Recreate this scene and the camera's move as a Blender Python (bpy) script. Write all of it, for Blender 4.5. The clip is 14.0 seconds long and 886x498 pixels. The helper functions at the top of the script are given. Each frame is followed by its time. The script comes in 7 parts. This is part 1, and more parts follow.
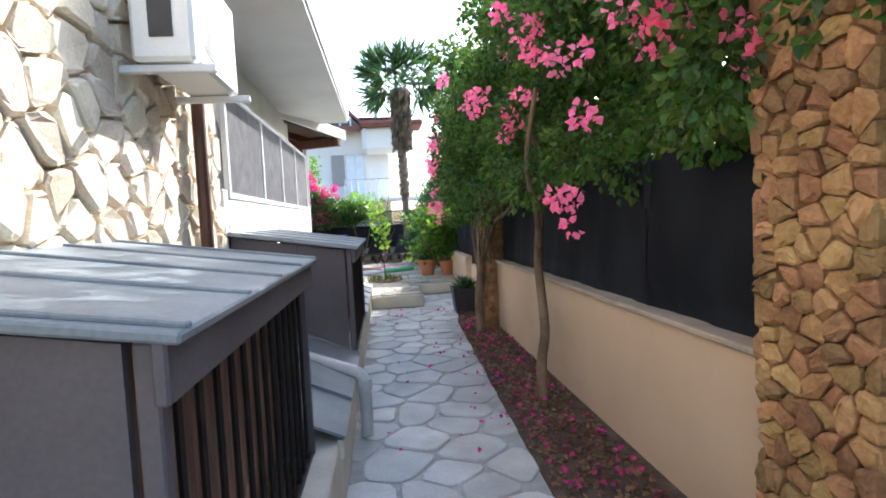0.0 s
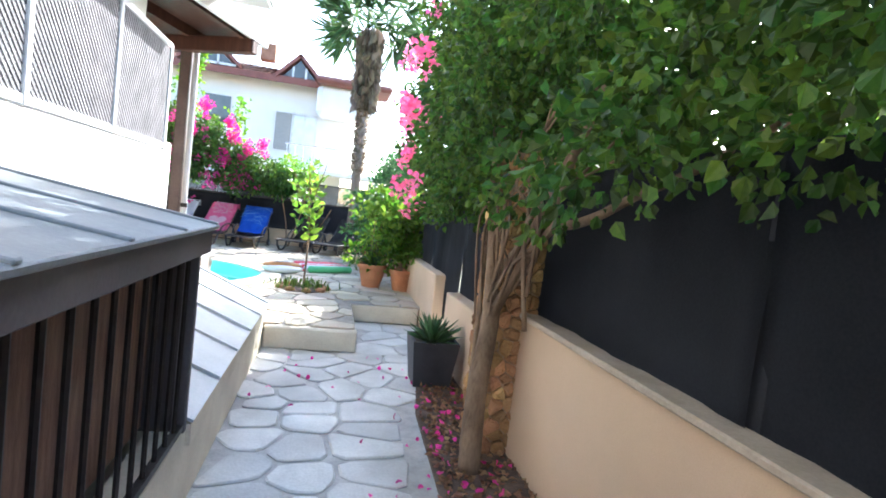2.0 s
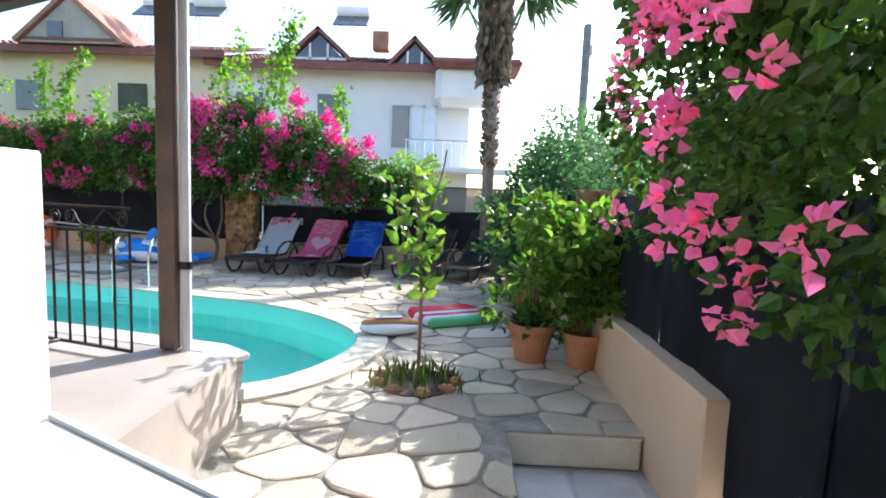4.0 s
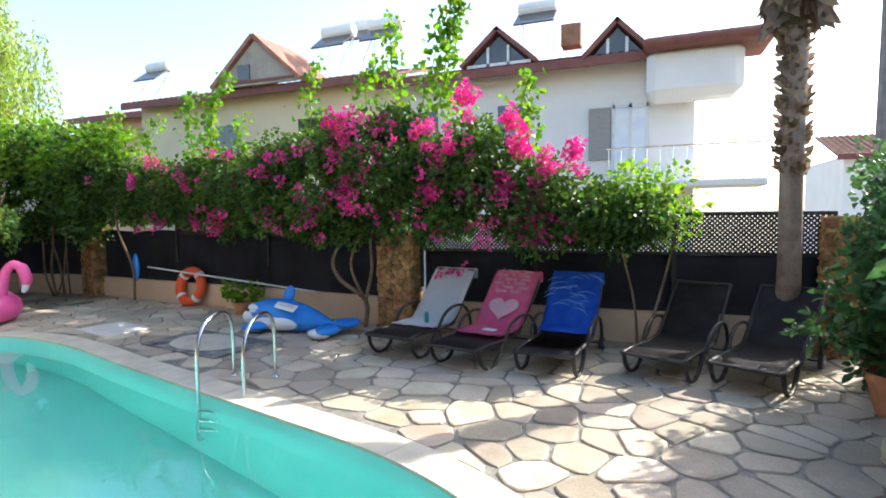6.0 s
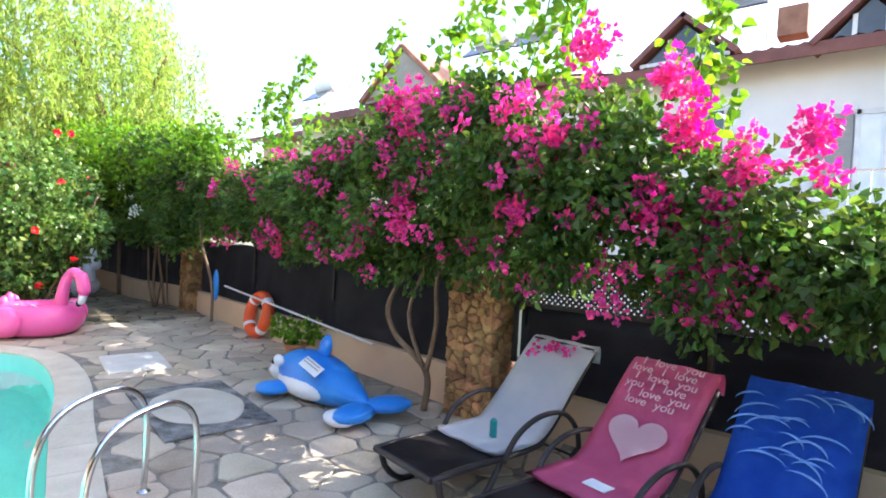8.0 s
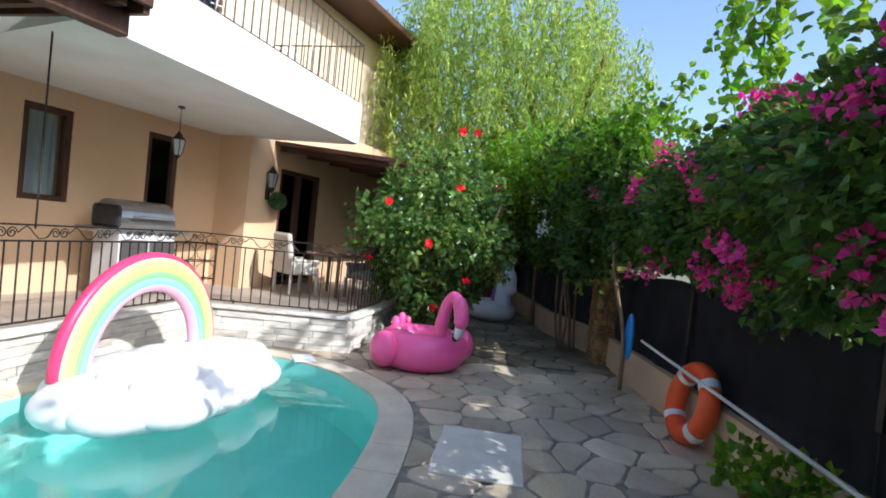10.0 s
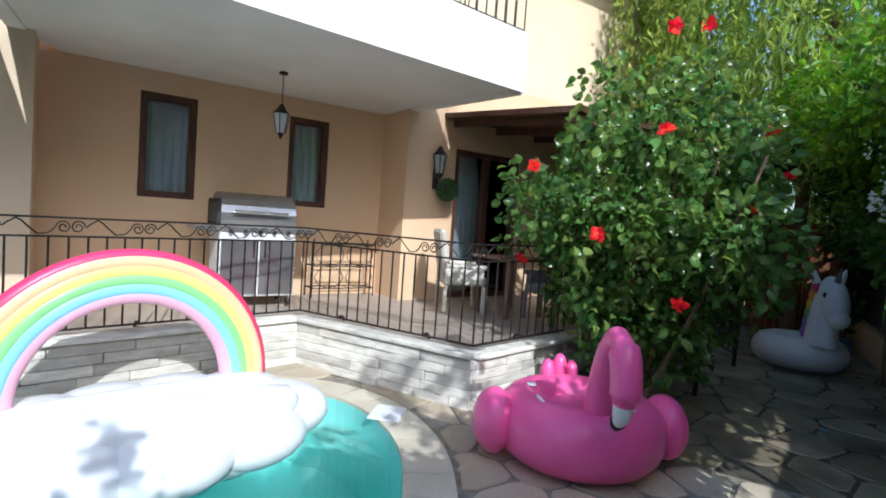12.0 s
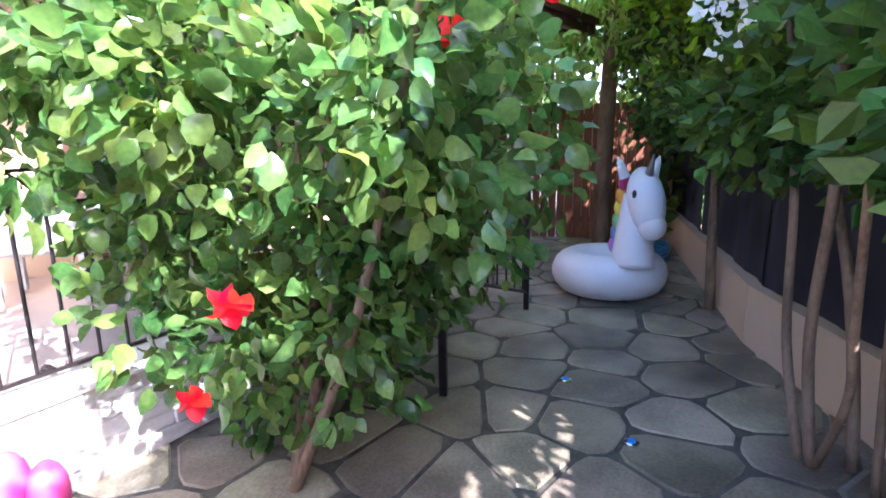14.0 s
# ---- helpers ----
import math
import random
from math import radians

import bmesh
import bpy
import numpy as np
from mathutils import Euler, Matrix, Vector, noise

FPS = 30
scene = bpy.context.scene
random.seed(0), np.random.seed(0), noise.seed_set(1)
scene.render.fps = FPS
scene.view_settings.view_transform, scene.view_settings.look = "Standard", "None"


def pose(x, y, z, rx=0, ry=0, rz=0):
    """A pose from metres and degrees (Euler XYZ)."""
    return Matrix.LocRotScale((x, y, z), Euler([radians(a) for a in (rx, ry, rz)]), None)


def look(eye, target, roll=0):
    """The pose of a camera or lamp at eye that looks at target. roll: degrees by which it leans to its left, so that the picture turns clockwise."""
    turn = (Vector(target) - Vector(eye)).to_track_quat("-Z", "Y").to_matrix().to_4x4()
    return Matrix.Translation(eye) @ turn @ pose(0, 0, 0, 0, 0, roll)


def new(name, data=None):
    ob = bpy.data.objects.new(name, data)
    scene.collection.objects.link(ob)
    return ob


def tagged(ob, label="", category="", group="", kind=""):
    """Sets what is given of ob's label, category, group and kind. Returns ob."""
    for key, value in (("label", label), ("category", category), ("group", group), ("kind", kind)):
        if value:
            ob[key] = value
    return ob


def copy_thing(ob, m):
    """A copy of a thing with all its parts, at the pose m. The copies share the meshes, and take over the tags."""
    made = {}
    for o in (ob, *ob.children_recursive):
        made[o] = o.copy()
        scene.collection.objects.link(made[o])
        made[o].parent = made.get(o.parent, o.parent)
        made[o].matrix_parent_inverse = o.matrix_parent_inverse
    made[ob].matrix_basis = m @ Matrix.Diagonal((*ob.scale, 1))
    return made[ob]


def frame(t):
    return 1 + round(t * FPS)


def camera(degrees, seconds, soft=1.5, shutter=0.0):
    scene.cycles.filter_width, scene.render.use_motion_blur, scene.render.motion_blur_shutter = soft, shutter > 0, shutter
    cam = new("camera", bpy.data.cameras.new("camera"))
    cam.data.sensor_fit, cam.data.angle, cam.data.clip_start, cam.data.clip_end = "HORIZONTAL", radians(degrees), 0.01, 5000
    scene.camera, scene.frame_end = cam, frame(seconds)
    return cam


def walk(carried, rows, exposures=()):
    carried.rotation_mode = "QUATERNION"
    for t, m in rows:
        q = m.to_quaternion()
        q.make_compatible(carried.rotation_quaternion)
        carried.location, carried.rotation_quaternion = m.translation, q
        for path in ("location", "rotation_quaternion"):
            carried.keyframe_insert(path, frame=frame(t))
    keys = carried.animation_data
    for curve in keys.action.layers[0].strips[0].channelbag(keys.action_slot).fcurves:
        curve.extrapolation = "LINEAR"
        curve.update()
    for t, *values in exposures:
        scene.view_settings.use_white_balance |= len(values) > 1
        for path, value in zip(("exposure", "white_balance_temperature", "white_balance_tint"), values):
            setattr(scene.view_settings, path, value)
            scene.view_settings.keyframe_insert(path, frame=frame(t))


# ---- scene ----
cam = camera(80.0, 14.0, soft=1.8)
PATH = [
    (0, (-0.316, -2.143, 1.657), (-0.099, -0.158, 1.542), -2.8),
    (0.5, (-0.268, -1.129, 1.665), (0.038, 0.845, 1.566), -2.5),
    (1, (-0.275, -0.104, 1.621), (0.202, 1.836, 1.534), 4.8),
    (1.5, (-0.069, 1.047, 1.578), (0.39, 2.991, 1.474), 4.8),
    (2, (-0.038, 2.102, 1.614), (0.383, 4.052, 1.487), 6.8),
    (2.5, (-0.035, 3.189, 1.634), (0.313, 5.153, 1.487), 8.8),
    (2.7, (-0.037, 3.572, 1.641), (0.266, 5.543, 1.486), 8.2),
    (4.8, (-0.053, 7.331, 2.105), (-0.401, 9.287, 1.871), 6.5),
    (5, (-0.152, 7.745, 2.138), (-0.529, 9.697, 1.921), 9.8),
    (5.5, (-0.56, 8.836, 2.149), (-1.173, 10.729, 1.947), 2.1),
    (6, (-1.04, 9.69, 2.094), (-1.774, 11.545, 1.957), -0.7),
    (6.5, (-1.155, 10.54, 2.234), (-1.918, 12.388, 2.267), 2.5),
    (7, (-1.194, 11.208, 2.181), (-1.997, 13.039, 2.146), 5.2),
    (7.5, (-1.267, 12.0, 2.173), (-2.248, 13.742, 2.125), 4.5),
    (8, (-1.621, 12.831, 2.135), (-2.904, 14.365, 2.091), 3.0),
    (8.2, (-1.847, 12.974, 2.008), (-3.29, 14.358, 1.994), 7.9),
    (10.3, (-5.512, 15.109, 2.019), (-7.495, 14.857, 2.069), 4.2),
    (10.5, (-5.933, 15.28, 1.919), (-7.855, 14.733, 2.016), 4.7),
    (11, (-6.507, 15.428, 1.93), (-8.294, 14.532, 1.854), 5.5),
    (11.5, (-7.139, 15.829, 1.952), (-8.81, 14.739, 1.807), 2.4),
    (12, (-8.107, 16.115, 1.932), (-9.851, 15.143, 1.82), 4.1),
    (12.5, (-8.909, 16.445, 1.967), (-10.69, 15.542, 1.85), 6.1),
    (13, (-9.699, 16.621, 2.016), (-11.511, 15.783, 1.905), 5.5),
    (13.5, (-10.485, 16.623, 1.924), (-12.346, 15.916, 1.728), 0.6),
    (14, (-11.322, 16.617, 1.82), (-13.221, 16.136, 1.42), -1.0),
]
walk(cam, [(t, look(eye, target, roll)) for t, eye, target, roll in PATH],
     exposures=[(0.0, 1.95, 6000, 8), (0.8, 2.35, 6000, 8), (1.5, 2.7, 5900, 8), (2.7, 2.65, 5800, 5), (4.8, 1.4, 6000, 10), (5.5, 1.48, 6200, 10), (6.5, 1.85, 6600, 10), (7.5, 2.05, 6500, 12), (8.2, 2.35, 6400, 14), (10.3, 0.76, 5900, 8), (11.5, 0.52, 5600, 6), (12.5, 1.1, 5700, 6), (13.0, 1.7, 5600, 10), (13.5, 2.55, 5600, 16), (14.0, 3.2, 5500, 26)])

# ---- light ----
SUN_AZ, SUN_EL = radians(40), radians(36)
SUN_DIR = Vector((math.sin(SUN_AZ) * math.cos(SUN_EL), math.cos(SUN_AZ) * math.cos(SUN_EL), math.sin(SUN_EL)))
world = bpy.data.worlds.new("sky")
scene.world = world
world.use_nodes = True
nt = world.node_tree
sky = nt.nodes.new("ShaderNodeTexSky")
sky.sky_type = "NISHITA"
sky.sun_disc = False
sky.sun_elevation, sky.sun_rotation = SUN_EL, SUN_AZ
sky.dust_density, sky.air_density = 2.0, 1.0
nt.nodes["Background"].inputs["Strength"].default_value = 0.15
nt.links.new(sky.outputs[0], nt.nodes["Background"].inputs["Color"])
sun_data = bpy.data.lights.new("sun", "SUN")
sun_data.energy, sun_data.angle, sun_data.color = 2.8, radians(0.6), (1.0, 0.955, 0.89)
sun = new("sun", sun_data)
sun.matrix_world = look(SUN_DIR * 30, (0, 0, 0))

# ---- materials ----


def mat(name, a, b, scale=6.0, rough=0.7, metal=0.0, bump=0.2, fine=60.0, spec=0.4, per="", stretch=(1, 1, 1), vary=0.0, dirt=None):
    """Two-scale noise between colours a and b, with fine relief. per: 'object' or 'island' adds a random tint of strength vary."""
    m = bpy.data.materials.new(name)
    m.use_nodes = True
    n, l = m.node_tree.nodes, m.node_tree.links
    p = n["Principled BSDF"]
    p.inputs["Roughness"].default_value, p.inputs["Metallic"].default_value = rough, metal
    p.inputs["Specular IOR Level"].default_value = spec
    geo = n.new("ShaderNodeNewGeometry")
    mp = n.new("ShaderNodeMapping")
    mp.inputs["Scale"].default_value = stretch
    l.new(geo.outputs["Position"], mp.inputs["Vector"])
    big, small = n.new("ShaderNodeTexNoise"), n.new("ShaderNodeTexNoise")
    big.inputs["Scale"].default_value, big.inputs["Detail"].default_value = scale, 5
    small.inputs["Scale"].default_value, small.inputs["Detail"].default_value = fine, 4
    for t in (big, small):
        l.new(mp.outputs[0], t.inputs["Vector"])
    add = n.new("ShaderNodeMath")
    add.operation = "MULTIPLY_ADD"
    l.new(small.outputs["Fac"], add.inputs[0])
    add.inputs[1].default_value = 0.45
    l.new(big.outputs["Fac"], add.inputs[2])
    ramp = n.new("ShaderNodeValToRGB")
    ramp.color_ramp.elements[0].position, ramp.color_ramp.elements[1].position = 0.52, 0.95
    ramp.color_ramp.elements[0].color, ramp.color_ramp.elements[1].color = (*a, 1), (*b, 1)
    l.new(add.outputs[0], ramp.inputs[0])
    col = ramp.outputs[0]
    if dirt:
        st = n.new("ShaderNodeTexNoise")
        st.inputs["Scale"].default_value, st.inputs["Detail"].default_value = 1.1, 6
        l.new(mp.outputs[0], st.inputs["Vector"])
        r2 = n.new("ShaderNodeValToRGB")
        r2.color_ramp.elements[0].position, r2.color_ramp.elements[1].position = 0.5, 0.72
        l.new(st.outputs["Fac"], r2.inputs[0])
        mx = n.new("ShaderNodeMix")
        mx.data_type = "RGBA"
        sc = n.new("ShaderNodeMath")
        sc.operation = "MULTIPLY"
        sc.inputs[1].default_value = dirt[1]
        l.new(r2.outputs[0], sc.inputs[0])
        l.new(sc.outputs[0], mx.inputs["Factor"])
        l.new(col, mx.inputs["A"])
        mx.inputs["B"].default_value = (*dirt[0], 1)
        col = mx.outputs["Result"]
    if per:
        src = n.new("ShaderNodeObjectInfo").outputs["Random"] if per == "object" else geo.outputs["Random Per Island"]
        hsv = n.new("ShaderNodeHueSaturation")
        mr = n.new("ShaderNodeMapRange")
        mr.inputs["To Min"].default_value, mr.inputs["To Max"].default_value = 1 - vary, 1 + vary
        l.new(src, mr.inputs["Value"])
        l.new(mr.outputs[0], hsv.inputs["Value"])
        hue = n.new("ShaderNodeMapRange")
        hue.inputs["To Min"].default_value, hue.inputs["To Max"].default_value = 0.5 - vary * 0.05, 0.5 + vary * 0.05
        mod = n.new("ShaderNodeMath")
        mod.operation = "FRACT"
        mul = n.new("ShaderNodeMath")
        mul.operation = "MULTIPLY"
        mul.inputs[1].default_value = 7.31
        l.new(src, mul.inputs[0])
        l.new(mul.outputs[0], mod.inputs[0])
        l.new(mod.outputs[0], hue.inputs["Value"])
        l.new(hue.outputs[0], hsv.inputs["Hue"])
        l.new(col, hsv.inputs["Color"])
        col = hsv.outputs["Color"]
    l.new(col, p.inputs["Base Color"])
    if bump:
        bp = n.new("ShaderNodeBump")
        bp.inputs["Strength"].default_value, bp.inputs["Distance"].default_value = bump, 0.02
        l.new(add.outputs[0], bp.inputs["Height"])
        l.new(bp.outputs[0], p.inputs["Normal"])
    return m


def leafy(name, a, b, thin=0.4, rough=0.45, vary=0.45):
    """Foliage: a glossy leaf that lets light through."""
    m = mat(name, a, b, scale=2.5, rough=rough, bump=0, per="island", vary=vary)
    n, l = m.node_tree.nodes, m.node_tree.links
    p, out = n["Principled BSDF"], n["Material Output"]
    src = p.inputs["Base Color"].links[0].from_socket
    tr = n.new("ShaderNodeBsdfTranslucent")
    hs = n.new("ShaderNodeHueSaturation")
    hs.inputs["Hue"].default_value, hs.inputs["Value"].default_value, hs.inputs["Saturation"].default_value = 0.485, 2.2, 1.1
    l.new(src, hs.inputs["Color"])
    l.new(hs.outputs[0], tr.inputs["Color"])
    mx = n.new("ShaderNodeMixShader")
    mx.inputs[0].default_value = thin
    l.new(p.outputs[0], mx.inputs[1])
    l.new(tr.outputs[0], mx.inputs[2])
    l.new(mx.outputs[0], out.inputs["Surface"])
    return m


def glassy(name, tint, rough=0.02):
    m = bpy.data.materials.new(name)
    m.use_nodes = True
    p = m.node_tree.nodes["Principled BSDF"]
    p.inputs["Base Color"].default_value = (*tint, 1)
    p.inputs["Transmission Weight"].default_value, p.inputs["Roughness"].default_value, p.inputs["IOR"].default_value = 1.0, rough, 1.33
    return m


FLAG = mat("flagstone", (0.42, 0.34, 0.235), (0.67, 0.58, 0.44), 2.2, 0.62, bump=0.35, per="object", vary=0.26, dirt=((0.24, 0.21, 0.17), 0.45))
FLAG_ALLEY = mat("alley_flagstone", (0.50, 0.49, 0.45), (0.74, 0.72, 0.67), 2.6, 0.5, bump=0.3, per="object", vary=0.16, dirt=((0.25, 0.23, 0.19), 0.4))
FLAG_REST = mat("flagstone_rest", (0.40, 0.33, 0.235), (0.63, 0.55, 0.42), 2.2, 0.62, bump=0.35, per="island", vary=0.2, dirt=((0.2, 0.18, 0.14), 0.5))
# damp stone and mortar; the passage's shade is painted into both colours too
FLAG_DAMP_SHADE = mat("damp_shaded_flagstone", (0.15, 0.125, 0.085), (0.41, 0.35, 0.24), 2.4, 0.38, bump=0.45, per="object", vary=0.3, dirt=((0.035, 0.033, 0.03), 0.75))
GROUT_DAMP_SHADE = mat("damp_shaded_grout", (0.045, 0.042, 0.035), (0.14, 0.125, 0.095), 8, 0.6, bump=0.4)
GROUT_PALE = mat("pale_grout", (0.38, 0.37, 0.34), (0.56, 0.54, 0.50), 8, 0.85, bump=0.4, dirt=((0.2, 0.18, 0.15), 0.5))
GROUT = mat("grout", (0.17, 0.15, 0.12), (0.36, 0.33, 0.28), 8, 0.85, bump=0.4)
COPING = mat("coping", (0.55, 0.49, 0.38), (0.72, 0.66, 0.53), 3, 0.6, bump=0.2, dirt=((0.35, 0.31, 0.24), 0.4))
GRASS = leafy("grass_blade", (0.06, 0.12, 0.025), (0.14, 0.2, 0.05), 0.3)
SOIL = mat("soil", (0.05, 0.035, 0.025), (0.16, 0.11, 0.08), 9, 0.95, bump=0.8)
BEIGE = mat("beige_render", (0.62, 0.45, 0.30), (0.70, 0.52, 0.36), 1.4, 0.85, bump=0.12, fine=160, dirt=((0.42, 0.30, 0.2), 0.25))
CAP = mat("wall_cap", (0.40, 0.33, 0.25), (0.55, 0.46, 0.36), 5, 0.8, bump=0.2)
HOUSE = mat("house_render", (0.66, 0.46, 0.29), (0.73, 0.52, 0.34), 1.0, 0.85, bump=0.1, fine=200)
HOUSE_PALE = mat("house_pale_render", (0.66, 0.525, 0.38), (0.72, 0.585, 0.44), 1.0, 0.85, bump=0.1, fine=200)
WHITE = mat("white_paint", (0.74, 0.73, 0.70), (0.84, 0.83, 0.80), 1.2, 0.7, bump=0.08, dirt=((0.55, 0.52, 0.47), 0.25))
NEIGH = mat("neighbour_white", (0.74, 0.73, 0.71), (0.82, 0.81, 0.79), 0.8, 0.85, bump=0.05)
NEIGH_BEIGE = mat("neighbour_beige", (0.66, 0.56, 0.38), (0.74, 0.64, 0.45), 0.8, 0.85, bump=0.05)
STONE = mat("masonry_stone", (0.25, 0.13, 0.05), (0.50, 0.29, 0.13), 3.5, 0.8, bump=0.8, per="object", vary=0.35, dirt=((0.16, 0.09, 0.05), 0.4))
STONE_PALE = mat("pale_masonry_stone", (0.56, 0.45, 0.32), (0.84, 0.75, 0.61), 3.5, 0.8, bump=0.6, per="object", vary=0.25)
PALE_MORTAR = mat("pale_mortar", (0.46, 0.39, 0.30), (0.62, 0.54, 0.43), 10, 0.95, bump=0.5)
MORTAR = mat("mortar", (0.28, 0.19, 0.12), (0.42, 0.30, 0.2), 10, 0.95, bump=0.5)
LEDGE = mat("ledgestone", (0.50, 0.475, 0.43), (0.80, 0.77, 0.71), 5, 0.7, bump=0.6, per="object", vary=0.25, stretch=(1, 1, 4))
SCREEN = mat("shade_cloth", (0.013, 0.014, 0.019), (0.030, 0.032, 0.040), 1.5, 0.7, bump=0.15, fine=90, spec=0.25)
SLAT = mat("lattice_grey", (0.16, 0.15, 0.16), (0.25, 0.24, 0.25), 6, 0.7)
LATDARK = mat("lattice_dark", (0.025, 0.02, 0.02), (0.05, 0.042, 0.04), 6, 0.6)
LATWHITE = mat("lattice_frame", (0.62, 0.62, 0.63), (0.75, 0.75, 0.75), 4, 0.6)
SHEET = mat("grey_brown_sheet", (0.075, 0.064, 0.07), (0.125, 0.108, 0.112), 1.6, 0.55, bump=0.1, dirt=((0.28, 0.26, 0.24), 0.25))
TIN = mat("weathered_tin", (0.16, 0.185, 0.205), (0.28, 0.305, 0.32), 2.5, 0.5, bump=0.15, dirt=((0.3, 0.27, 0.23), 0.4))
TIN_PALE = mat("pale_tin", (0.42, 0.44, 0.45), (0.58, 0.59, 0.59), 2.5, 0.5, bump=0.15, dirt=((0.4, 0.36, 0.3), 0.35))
RUST = mat("rusty_plate", (0.16, 0.09, 0.05), (0.30, 0.19, 0.12), 5, 0.85, bump=0.3)
IRON = mat("wrought_iron", (0.025, 0.02, 0.018), (0.05, 0.042, 0.038), 9, 0.45, metal=0.6, bump=0.1)
WOOD = mat("dark_brown_wood", (0.055, 0.022, 0.014), (0.11, 0.05, 0.032), 3, 0.5, bump=0.15, stretch=(6, 6, 1))
GATEWOOD = mat("red_brown_wood", (0.16, 0.055, 0.025), (0.26, 0.10, 0.05), 3, 0.6, bump=0.2, stretch=(8, 8, 1))
BOARD = mat("old_board", (0.14, 0.075, 0.055), (0.32, 0.20, 0.14), 4, 0.7, bump=0.2, stretch=(1, 8, 1))
PIPE = mat("grey_pvc", (0.48, 0.47, 0.46), (0.62, 0.61, 0.60), 4, 0.45, bump=0.05)
POSTPAINT = mat("brown_post_paint", (0.10, 0.07, 0.06), (0.17, 0.12, 0.10), 4, 0.35, bump=0.1)
STEEL = mat("stainless", (0.62, 0.62, 0.63), (0.75, 0.75, 0.76), 5, 0.16, metal=1.0, bump=0)
GREYSTEEL = mat("brushed_steel", (0.42, 0.42, 0.43), (0.56, 0.56, 0.57), 5, 0.3, metal=0.9, bump=0.02)
TERRA = mat("terracotta", (0.42, 0.17, 0.08), (0.55, 0.25, 0.13), 6, 0.8, bump=0.2)
PLASTIC_DARK = mat("dark_plastic", (0.03, 0.03, 0.035), (0.05, 0.05, 0.055), 6, 0.45)
BARK = mat("bark", (0.12, 0.075, 0.045), (0.28, 0.19, 0.12), 7, 0.9, bump=0.8, stretch=(1, 1, 0.35))
PALMBARK = mat("palm_bark", (0.16, 0.115, 0.09), (0.32, 0.25, 0.2), 6, 0.95, bump=0.8)
RATTAN = mat("dark_rattan", (0.022, 0.018, 0.018), (0.055, 0.046, 0.044), 5, 0.5, bump=0.5, fine=120)
PINKVINYL = mat("pink_vinyl", (0.90, 0.11, 0.36), (0.94, 0.15, 0.41), 1.5, 0.28, bump=0.03, fine=25, spec=0.5)
WHITEVINYL = mat("white_vinyl", (0.78, 0.80, 0.84), (0.86, 0.87, 0.89), 1.5, 0.3, bump=0.04, fine=25)
BLUEVINYL = mat("blue_vinyl", (0.02, 0.22, 0.72), (0.04, 0.32, 0.82), 3, 0.3, bump=0.03)
BLACKVINYL = mat("black_vinyl", (0.015, 0.015, 0.018), (0.03, 0.03, 0.03), 3, 0.35)
REDVINYL = mat("red_vinyl", (0.75, 0.02, 0.05), (0.82, 0.04, 0.08), 3, 0.3, bump=0.03)
GREENVINYL = mat("green_vinyl", (0.12, 0.5, 0.2), (0.18, 0.6, 0.28), 3, 0.3)
ORANGE = mat("orange_ring", (0.80, 0.09, 0.02), (0.88, 0.14, 0.04), 3, 0.5)
TOWEL_W = mat("white_towel", (0.72, 0.76, 0.82), (0.80, 0.83, 0.87), 6, 0.95, bump=0.4, fine=150)
TOWEL_P = mat("pink_towel", (0.84, 0.16, 0.33), (0.90, 0.22, 0.40), 6, 0.95, bump=0.4, fine=150)
TOWEL_B = mat("blue_towel", (0.015, 0.10, 0.62), (0.03, 0.16, 0.74), 6, 0.95, bump=0.4, fine=150)
TOWEL_LB = mat("light_blue_print", (0.10, 0.28, 0.72), (0.16, 0.36, 0.8), 6, 0.95, bump=0.3, fine=150)
TOWEL_LP = mat("pale_pink_print", (0.84, 0.56, 0.64), (0.88, 0.64, 0.70), 6, 0.95, bump=0.3, fine=150)
CLOTH = mat("curtain", (0.68, 0.74, 0.82), (0.80, 0.84, 0.88), 3, 0.9, bump=0.1)
ROOFTILE = mat("roof_tile", (0.22, 0.10, 0.065), (0.36, 0.18, 0.12), 3, 0.8, bump=0.3, per="island", vary=0.2)
FASCIA = mat("brown_fascia", (0.16, 0.055, 0.045), (0.23, 0.085, 0.065), 3, 0.6)
POOLTILE = mat("pool_lining", (0.27, 0.74, 0.70), (0.33, 0.80, 0.76), 1.5, 0.5, bump=0.02)
DARKGLASS = mat("dark_glazing", (0.05, 0.055, 0.06), (0.08, 0.085, 0.09), 2, 0.06, spec=0.6, bump=0)
LEAF_B = leafy("bougainvillea_leaf", (0.034, 0.085, 0.018), (0.092, 0.165, 0.030), 0.35, vary=0.55)
LEAF_V = leafy("vine_leaf", (0.085, 0.19, 0.02), (0.14, 0.27, 0.035), 0.5)
LEAF_H = leafy("hibiscus_leaf", (0.045, 0.115, 0.032), (0.16, 0.25, 0.06), 0.36, rough=0.24, vary=0.6)
LEAF_C = leafy("citrus_leaf", (0.05, 0.125, 0.02), (0.145, 0.225, 0.04), 0.48, rough=0.35)
LEAF_D = leafy("dark_citrus_leaf", (0.03, 0.085, 0.03), (0.07, 0.15, 0.05), 0.35, rough=0.35)
LEAF_W = leafy("willow_leaf", (0.19, 0.27, 0.07), (0.32, 0.39, 0.13), 0.62)
LEAF_A = leafy("agave_leaf", (0.045, 0.10, 0.04), (0.08, 0.15, 0.06), 0.1)
LEAF_P = leafy("dry_frond", (0.16, 0.12, 0.08), (0.27, 0.21, 0.14), 0.2)
LEAF_PG = leafy("palm_frond", (0.05, 0.10, 0.04), (0.09, 0.16, 0.06), 0.3)
